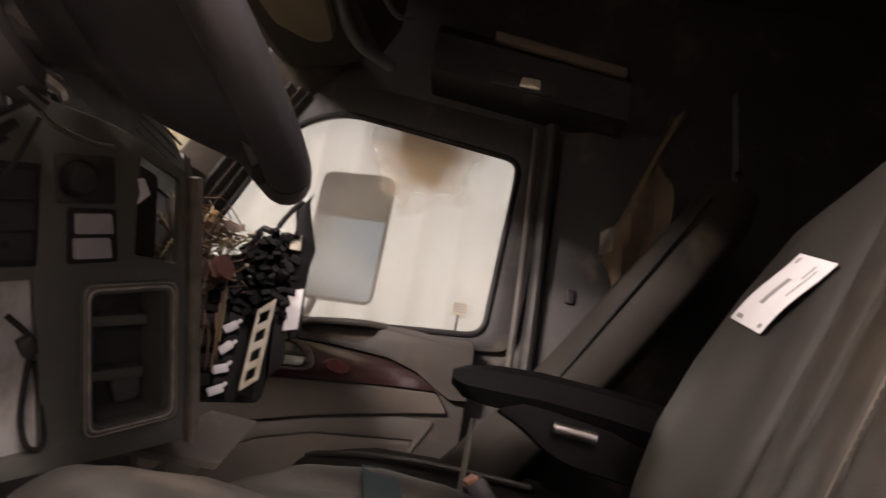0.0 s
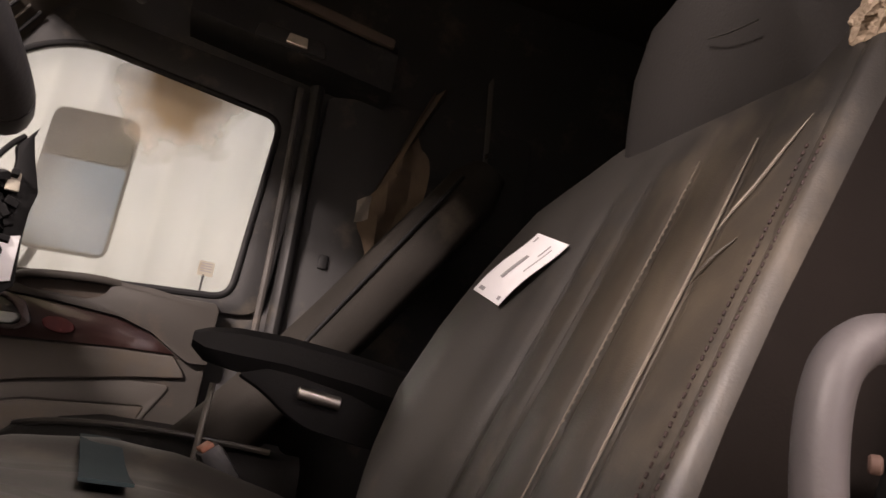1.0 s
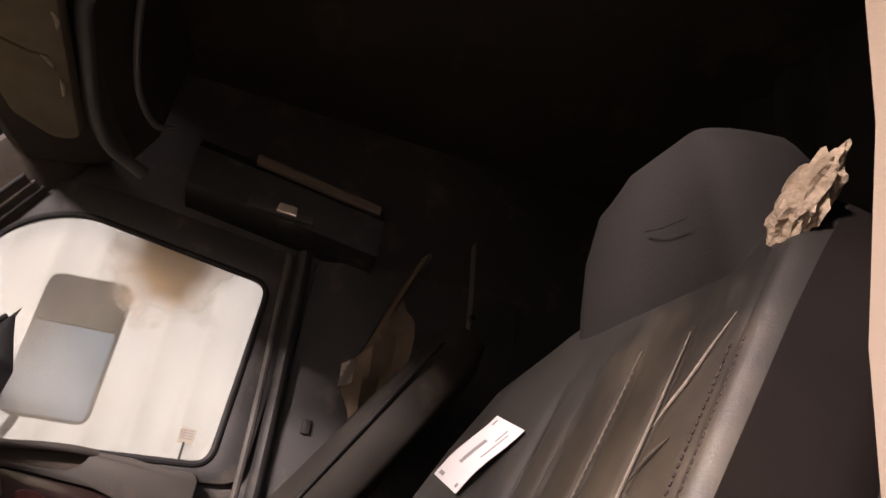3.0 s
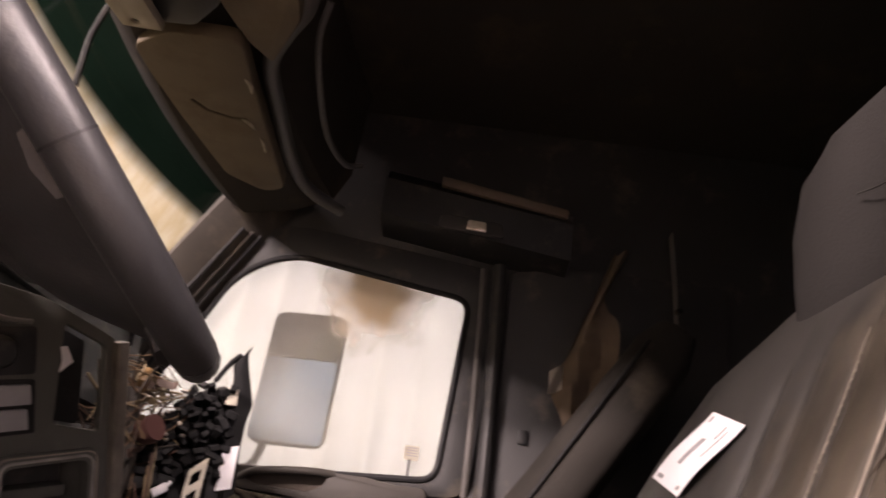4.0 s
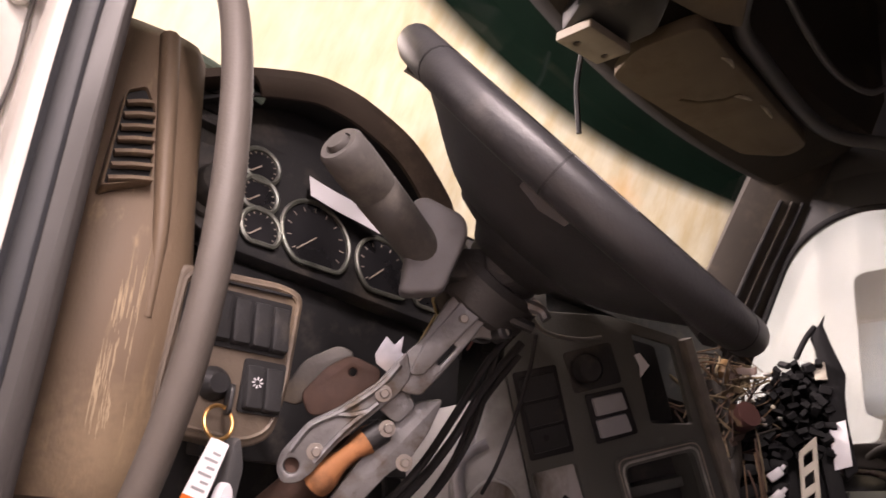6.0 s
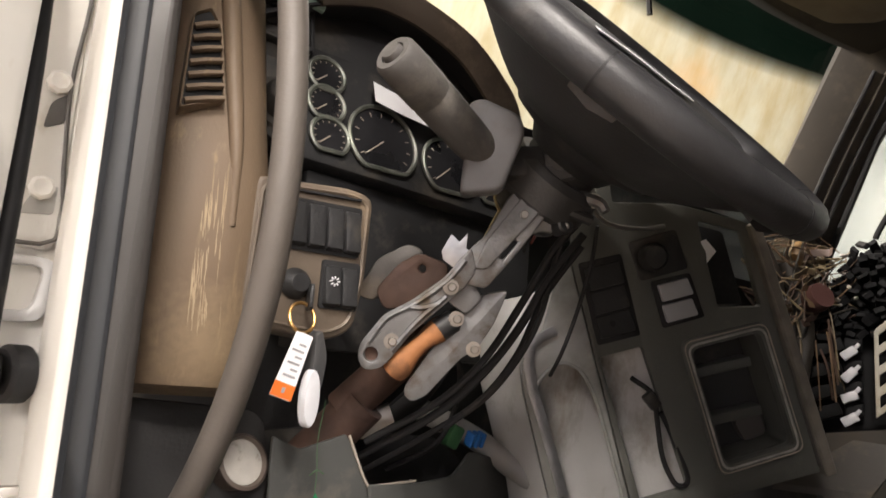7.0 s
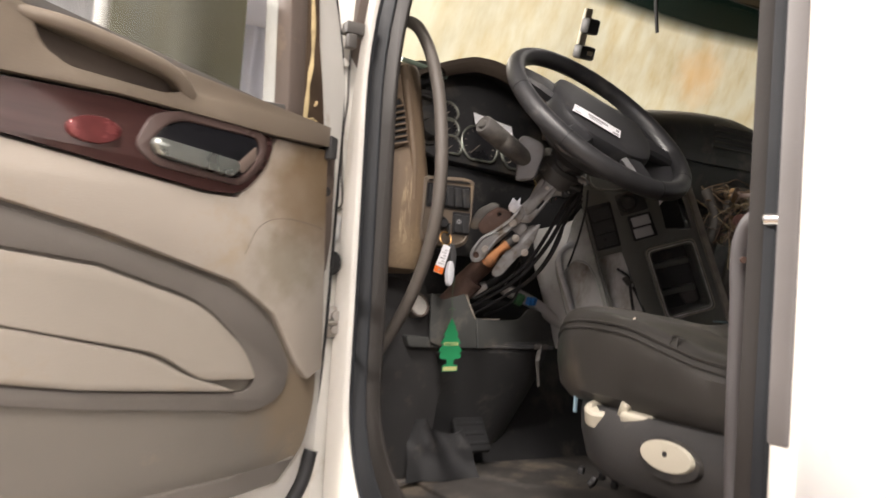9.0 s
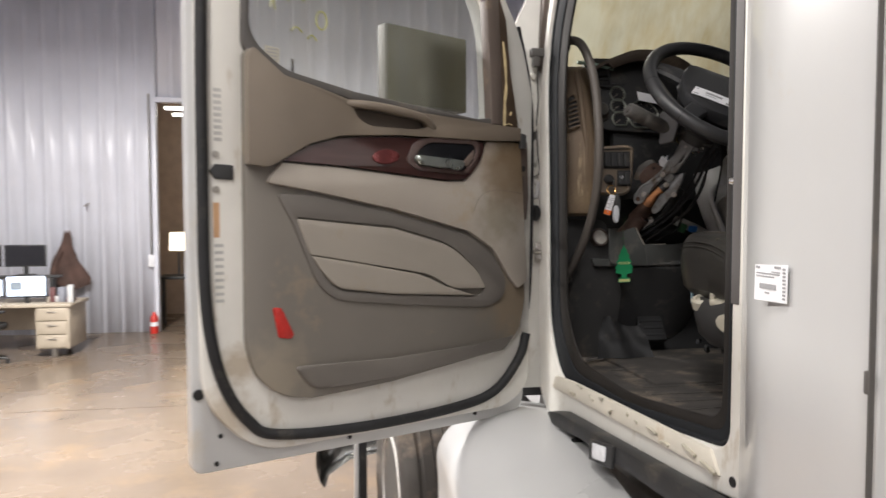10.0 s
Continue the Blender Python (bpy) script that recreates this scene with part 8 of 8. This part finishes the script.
part("flap", sheet(20, 8, lambda u, v: Vector((1.90 + 0.02 * math.sin(v * 7 + u * 5) + 0.012 * noise.noise(Vector((u * 6, v * 5, 2))), *(Vector(curve_pts([(0, *p) for p in [(0.11, 2.92)] + LEFT], 4)[min(int(u * 24), 23)])[1:][i] * (1 - v) + Vector(curve_pts([(0, *p) for p in [(0.07, 2.93)] + RIGHT], 4)[min(int(u * 24), 23)])[1:][i] * v for i in range(2)))), 0.003, (1, 0, 0)), mat("brown_dusty_cloth", (0.17, 0.125, 0.085), 0.9, 0.25, 10, 200, 0.4), cl)
part("pale_tab", sheet(6, 5, lambda u, v: Vector((1.885 + 0.012 * math.sin(u * 4 + v * 3), 0.232 + 0.036 * u, 2.50 + 0.065 * v - 0.02 * u)), 0.003, (1, 0, 0)), mat("pale_cloth_tab", (0.42, 0.38, 0.33), 0.85, 0.15), cl, "pale folded corner")
part("belt_web", tube([(1.80, -0.02, 2.95), (1.78, -0.03, 2.75), (1.77, -0.03, 2.66)], 0.02, 8, 4, flat=0.12, up=(0, 1, 0)), GREYPLAST, cl, "grey belt webbing")
part("belt_bolt", cyl((1.745, -0.032, 2.71), (1.76, -0.03, 2.71), 0.008, 10), CHROME, cl)
# The curtain's near-black also carries the darkness of the sleeper.
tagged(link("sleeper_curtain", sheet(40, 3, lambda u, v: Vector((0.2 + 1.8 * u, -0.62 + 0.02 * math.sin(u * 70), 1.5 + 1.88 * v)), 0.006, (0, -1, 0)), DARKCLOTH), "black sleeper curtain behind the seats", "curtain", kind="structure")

# ---- outside: fender, step, wheel ----
fe = thing("front_fender", "glossy white truck fender and step fairing", "fender")
fs = []
for i in range(41):
    t = i / 40
    y = 0.15 + 1.62 * t
    zt = 1.24 + 0.09 * math.exp(-((y - 1.0) / 0.40) ** 2) - 0.25 * max(0, y - 1.25)
    xo = -0.30 + 0.05 * math.sin(t * 3)
    k = min(1, max(0, (y - 1.1) / 0.35))
    k = 1 - 0.52 * k * k * (3 - 2 * k)
    fs.append([Vector((0.12, y, 0.50))] + curve_pts([(x if x > 0 else x * k, y, z) for x, z in ((0.12, zt + 0.02), (0.02, zt + 0.035), (-0.08, zt + 0.03), (-0.17, zt), (-0.25, zt - 0.08), (xo, zt - 0.22), (xo, 0.75), (xo + 0.03, 0.50))], 5))
part("fairing", loft(fs), WHITE, fe)
part("seam_line", tube([(-0.11, 0.50, 1.256), (-0.04, 0.50, 1.262), (0.03, 0.50, 1.262)], 0.003, 6, 4), GREYPLAST, fe)
stp = thing("step_trim", "black plastic trim with a small step lamp under the door sill", "step")
SMM = side_m(-0.06)
part("strip", plate(flat2([(-0.5, 1.435), (0.015, 1.417), (0.70, 1.398), (0.78, 1.38), (0.74, 1.35), (0.55, 1.366), (0.156, 1.364), (-0.5, 1.375)]), [], 0.045, SMM, 0.006), BLACKPLAST, stp)
# Black plate laid in for the shade of the recess beside the fender.
part("dark_gap", plate(flat2([(0.62, 1.34), (0.86, 1.335), (0.86, 1.28), (0.66, 1.27)]), [], 0.04, side_m(-0.05), 0.004), RUBBER, stp)
lampb = part("step_lamp", plate(flat2(rounded([(0.48, 1.39), (0.355, 1.41), (0.36, 1.352), (0.48, 1.338)], 0.006)), [], 0.01, side_m(-0.069), 0.003), BLACKPLAST, stp)
part("lamp_lens", plate(flat2(rounded([(0.455, 1.388), (0.385, 1.398), (0.39, 1.36), (0.455, 1.350)], 0.006)), [], 0.008, side_m(-0.073), 0.002), mat("clear_step_lens", (0.8, 0.8, 0.82), 0.1, 0.1, 60, 120, 0.3), lampb, "clear step lamp lens")

axle = thing("front_axle", "black front axle with two dusty truck wheels on white rims", "axle")
part("axle_beam", beam([(0.15, 2.70, 0.52), (0.45, 2.70, 0.42), (1.59, 2.70, 0.42), (1.89, 2.70, 0.52)], 0.09, 0.10, bevel=0.012), BLACKPLAST, axle)
TY = mat("dusty_tyre_rubber", (0.06, 0.053, 0.047), 0.85, 0.15, 8, 120, 0.3, stain=((0.16, 0.125, 0.095), 0.45, 6))
RIMM = mat("white_rim_paint", (0.62, 0.60, 0.57), 0.35, 0.06, 8, 60, 0.03, stain=((0.3, 0.25, 0.2), 0.2, 8))
for WX in (Matrix.Translation((0.02, 2.68, 0.52)) @ Matrix.Rotation(radians(4), 4, "Z") @ Matrix.Rotation(radians(-90), 4, "Y"), Matrix.Translation((2.02, 2.68, 0.52)) @ Matrix.Rotation(radians(4), 4, "Z") @ Matrix.Rotation(radians(90), 4, "Y")):
    wh = part("wheel", lathe([(0.29, 0.02), (0.40, 0.0), (0.47, 0.005), (0.505, 0.03), (0.515, 0.07), (0.505, 0.085), (0.518, 0.09), (0.519, 0.14), (0.508, 0.145), (0.519, 0.15), (0.519, 0.20), (0.506, 0.215), (0.515, 0.23), (0.503, 0.27), (0.47, 0.295), (0.40, 0.30), (0.29, 0.28)], WX, 64), TY, axle, "dusty black truck tyre")
    part("rim", lathe([(0.295, 0.02), (0.295, 0.285), (0.28, 0.29), (0.265, 0.25), (0.20, 0.22), (0.13, 0.235), (0.12, 0.26), (0.0, 0.26)], WX, 48), RIMM, wh, "white painted steel rim")
    for k in range(10):
        a = k * math.pi / 5
        part("hand_hole", lathe([(0, 0.004), (0.028, 0.004), (0.028, 0), (0, 0)], WX @ Matrix.Translation((0.232 * math.cos(a), 0.232 * math.sin(a), 0.236)), 14), RUBBER, wh)
        part("wheel_nut", lathe([(0, 0.03), (0.013, 0.03), (0.015, 0.0), (0, 0)], WX @ Matrix.Translation((0.16 * math.cos(a + 0.3), 0.16 * math.sin(a + 0.3), 0.228)), 6), STEEL, wh)
mf = thing("mud_flap_post", "white post and black flap ahead of the tyre", "fender edge")
part("post", box(-0.46, -0.44, 2.40, 2.44, 0.45, 1.02, 0.004), WHITE, mf)
part("bracket", beam([(-0.43, 2.42, 0.985), (0.10, 2.30, 1.09), (0.13, 1.30, 1.09)], 0.03, 0.012), BLACKPLAST, mf)
part("flap", box(-0.44, -0.40, 2.41, 2.43, 0.45, 1.0, 0.004), RUBBER, mf)
bmpr = thing("chrome_bumper", "curved chrome front bumper end", "bumper")
part("bar", loft([[Vector((x, y, 0.62 + 0.14 * math.sin(a) * 1.0)) + Vector((-0.05 * math.cos(a), 0.06 * math.cos(a), 0)) for a in [k * math.pi / 8 for k in range(-4, 5)]] for x, y in ((-0.60, 2.85), (-0.58, 3.05), (-0.45, 3.3), (-0.1, 3.5), (0.8, 3.6))], cap=False, closed=False), CHROME, bmpr)
hd = thing("truck_hood", "white truck hood ahead of the windshield", "hood")
part("shell", loft([[Vector((1.02 + w * c, y, z + h * s)) for c, s in [(math.copysign(abs(math.cos(a)) ** 0.5, math.cos(a)), math.sin(a)) for a in [k * math.pi / 14 for k in range(15)]]] for y, w, z, h in ((1.62, 0.80, 1.2, 0.98), (2.2, 0.74, 1.15, 0.90), (3.0, 0.62, 1.0, 0.80), (3.5, 0.5, 0.9, 0.6))]), WHITE, hd)
tagged(link("cab_roof", box(0.0, 2.1, -2.2, 1.2, 3.46, 3.52, 0.02), WHITE), "white cab roof", "roof", kind="structure")
tagged(link("cab_side_right", box(2.11, 2.14, -2.2, 0.45, 1.2, 3.46, 0.01), WHITE), "white passenger side of the sleeper", "cab wall", kind="structure")
tagged(link("truck_frame", joined(box(0.55, 0.65, -3.2, 3.3, 0.75, 1.0, 0.01), box(1.35, 1.45, -3.2, 3.3, 0.75, 1.0, 0.01), box(0.3, 1.75, -2.2, 1.5, 1.15, 1.36, 0.02), box(-0.1, 1.5, 3.28, 3.58, 0.55, 0.80, 0.02)), BLACKPLAST), "black truck frame under the cab", "frame", kind="structure")

# ---- far office corner ----
DESK = mat("tan_steel_desk", (0.40, 0.345, 0.27), 0.5, 0.06, 6, 120, 0.05)
OX = -0.25
dk = thing("office_desk", "tan steel office desk at the shop wall", "desk")
part("top", box(-5.6 + OX, -3.76 + OX, 9.55, 10.35, 0.69, 0.735, 0.008), DESK, dk)
part("drawer_unit", box(-4.22 + OX, -3.79 + OX, 9.58, 10.3, 0.12, 0.69, 0.006), DESK, dk)
for k in range(3):
    dr = part("drawer", box(-4.19 + OX, -3.82 + OX, 9.56, 9.585, 0.14 + 0.185 * k, 0.31 + 0.185 * k, 0.006), DESK, dk)
    part("pull", box(-4.06 + OX, -3.95 + OX, 9.548, 9.562, 0.245 + 0.185 * k, 0.262 + 0.185 * k, 0.003), STEEL, dr)
for x, y in ((-4.0 + OX, 9.64), (-4.0 + OX, 10.2), (-5.5 + OX, 9.64), (-5.5 + OX, 10.2)):
    part("leg", box(x - 0.03, x + 0.03, y - 0.03, y + 0.03, 0, 0.13 if x > -5 else 0.69, 0.004), STEEL, dk)
part("modesty_panel", box(-5.55 + OX, -4.22 + OX, 10.2, 10.23, 0.3, 0.69, 0.004), DESK, dk)
SCR = glow("lit_screen", (0.75, 0.85, 1.0), 2.2)


def monitor(x, y, z, w, h, turn, lit):
    t = thing("computer_monitor", "lit computer monitor on the desk" if lit else "dark computer monitor above the desk", "monitor", "desk monitors")
    m = pose(x, y, z, 0, 0, turn)
    part("frame", moved(box(-w / 2, w / 2, -0.02, 0.025, -h / 2, h / 2, 0.006), m), BLACKPLAST, t)
    s = part("screen", moved(box(-w / 2 + 0.015, w / 2 - 0.015, -0.024, -0.018, -h / 2 + 0.02, h / 2 - 0.015, 0), m), SCR if lit else mat("dark_screen", (0.02, 0.02, 0.024), 0.15, 0.1), t, "bright screen" if lit else "dark screen")
    if lit:
        part("window_bar", moved(box(-w * 0.4, -w * 0.1, -0.027, -0.0242, -h * 0.15, h * 0.2, 0), m), mat("screen_picture", (0.25, 0.3, 0.35), 0.4), s)
    part("stand", moved(joined(box(-0.03, 0.03, 0.0, 0.03, -h / 2 - 0.12, -h / 2 + 0.05, 0.004), box(-0.11, 0.11, -0.06, 0.10, -h / 2 - 0.125, -h / 2 - 0.11, 0.004)), m), BLACKPLAST, t)


monitor(-4.38 + OX, 9.75, 0.965, 0.50, 0.30, 6, True)
monitor(-4.93 + OX, 9.78, 0.94, 0.46, 0.26, 12, True)
monitor(-4.55 + OX, 10.2, 1.36, 0.54, 0.31, 4, False)
monitor(-5.15 + OX, 10.2, 1.36, 0.54, 0.31, 8, False)
shelf = thing("monitor_shelf", "dark monitor riser on the desk", "shelf")
part("board", box(-5.5 + OX, -4.1 + OX, 10.1, 10.33, 1.045, 1.075, 0.004), BLACKPLAST, shelf)
for x in (-5.4 + OX, -4.2 + OX):
    part("leg", box(x - 0.02, x + 0.02, 10.12, 10.3, 0.735, 1.045, 0.003), BLACKPLAST, shelf)
rng = random.Random(9)
for i in range(9):
    x, w, h = -4.16 + OX + 0.045 * i + rng.uniform(-0.01, 0.01), rng.uniform(0.05, 0.10), rng.uniform(0.06, 0.26)
    o = thing("desk_clutter", "small box among the desk clutter", "box", "desk clutter")
    part("body", moved(box(-w / 2, w / 2, -0.05, 0.05, 0, h, 0.006), pose(x, 9.8 + rng.uniform(-0.1, 0.2), 0.735, 0, 0, rng.uniform(-30, 30))), mat("clutter_%d" % i, [(0.25, 0.26, 0.30), (0.4, 0.36, 0.3), (0.12, 0.05, 0.05), (0.5, 0.5, 0.5), (0.1, 0.12, 0.2)][i % 5], 0.6), o)
jk = thing("hung_jacket", "brown jacket hung on a wall peg", "jacket")
part("cloth", loft([[Vector((-4.66 + dx + 0.7 * w * math.cos(a) * (1 + 0.16 * math.sin(3 * a + z * 7)), 11.5 + 0.3 * w * math.sin(a) * (1 + 0.3 * math.sin(5 * a + z * 4)), 0.79 + 0.78 * (z - 0.98) + 0.04 * math.sin(2 * a + 1))) for a in [k * math.pi / 14 for k in range(28)]] for z, w, dx in ((0.98, 0.36, 0.05), (1.1, 0.38, 0.04), (1.25, 0.33, 0.03), (1.45, 0.27, 0.0), (1.62, 0.19, -0.01), (1.78, 0.12, -0.02), (1.92, 0.10, -0.01), (2.04, 0.07, 0.0), (2.10, 0.03, 0.0))]), mat("brown_jacket_cloth", (0.085, 0.05, 0.04), 0.9, 0.35, 6, 90, 0.5), jk)
part("sleeve", tube([(-4.74, 11.45, 1.36), (-4.82, 11.42, 1.16), (-4.85, 11.42, 0.93)], lambda t: 0.05 + 0.015 * t, 10, 5), bpy.data.materials["brown_jacket_cloth"], jk)
part("peg", cyl((-4.38, 11.5, 2.08), (-4.38, 11.68, 2.12), 0.015, 10), STEEL, jk)
ch = thing("office_chair", "black swivel office chair at the desk", "chair")
part("seat", moved(box(-0.25, 0.25, -0.24, 0.24, 0, 0.09, 0.035, 4), pose(-5.0, 9.2, 0.44)), DARKCLOTH, ch)
part("backrest", moved(box(-0.23, 0.23, -0.03, 0.04, 0, 0.5, 0.03, 4), pose(-5.05, 8.98, 0.58, 8)), DARKCLOTH, ch)
part("post", cyl((-5.0, 9.2, 0.08), (-5.0, 9.2, 0.44), 0.03, 12), BLACKPLAST, ch)
for k in range(5):
    a = k * 2 * math.pi / 5 + 0.3
    e = Vector((-5.0 + 0.30 * math.cos(a), 9.2 + 0.30 * math.sin(a), 0.06))
    lg = part("leg", tube([(-5.0, 9.2, 0.10), (-5.0 + 0.15 * math.cos(a), 9.2 + 0.15 * math.sin(a), 0.09), e], 0.018, 8, 3), BLACKPLAST, ch)
    part("castor", lathe([(0, -0.02), (0.028, -0.02), (0.028, 0.02), (0, 0.02)], Matrix.Translation((e.x, e.y, 0.028)) @ Matrix.Rotation(radians(90), 4, "X") @ Matrix.Rotation(a, 4, "Y"), 14), RUBBER, lg)
for k, (x, z) in enumerate(((-4.72, 0.66), (-4.45, 0.66))):
    part("armrest", obox(pose(-5.0 + (-0.26 if k == 0 else 0.26), 9.15, 0.68), 0.05, 0.25, 0.03, 0.01), BLACKPLAST, ch)
ex = thing("fire_extinguisher", "small red and white canister on the floor by the wall", "canister")
part("body", lathe([(0, 0), (0.06, 0), (0.065, 0.02), (0.065, 0.12), (0, 0.12)], Matrix.Translation((-3.36, 11.5, 0)), 18), mat("red_paint", (0.5, 0.03, 0.02), 0.4), ex)
part("band", lathe([(0, 0.12), (0.065, 0.12), (0.065, 0.19), (0, 0.19)], Matrix.Translation((-3.36, 11.5, 0)), 18), PAPER, ex)
part("top", lathe([(0, 0.19), (0.065, 0.19), (0.06, 0.27), (0.03, 0.31), (0.02, 0.35), (0, 0.35)], Matrix.Translation((-3.36, 11.5, 0)), 18), bpy.data.materials["red_paint"], ex)
sb = thing("switch_box", "white electrical switch box beside the doorway", "switch box")
part("box", box(-3.46, -3.36, WALLY - 0.10, WALLY - 0.04, 1.08, 1.28, 0.01), PAPER, sb)
part("conduit", cyl((-3.41, WALLY - 0.07, 1.28), (-3.41, WALLY - 0.07, 3.9), 0.014, 8), STEEL, sb)
tl = thing("table_lamp", "lit table lamp in the back room", "lamp")
part("shade", lathe([(0.10, 0.0), (0.16, 0.0), (0.15, 0.32), (0.10, 0.32)], Matrix.Translation((-3.18, WALLY + 1.0, 1.30)), 20), glow("lit_lamp_shade", (1.0, 0.82, 0.6), 5), tl)
part("stem", cyl((-3.18, WALLY + 1.0, 0.85), (-3.18, WALLY + 1.0, 1.35), 0.02, 10), BLACKPLAST, tl)
tb = thing("side_table", "dark table in the back room", "table")
part("top", box(-3.5, -2.5, WALLY + 0.7, WALLY + 1.3, 0.80, 0.85, 0.006), BLACKPLAST, tb)
for x in (-3.45, -2.55):
    part("leg", box(x - 0.03, x + 0.03, WALLY + 0.95, WALLY + 1.05, 0, 0.80, 0.004), BLACKPLAST, tb)
rf = thing("back_room_light", "bright strip lights under the back room ceiling", "light")
for k in range(2):
    part("tube", box(-3.3, -2.4, WALLY + 0.6 + 0.7 * k, WALLY + 0.7 + 0.7 * k, 3.75 - 0.02 * k, 3.80 - 0.02 * k, 0.005), glow("back_room_tube", (1, 0.95, 0.85), 9), rf)
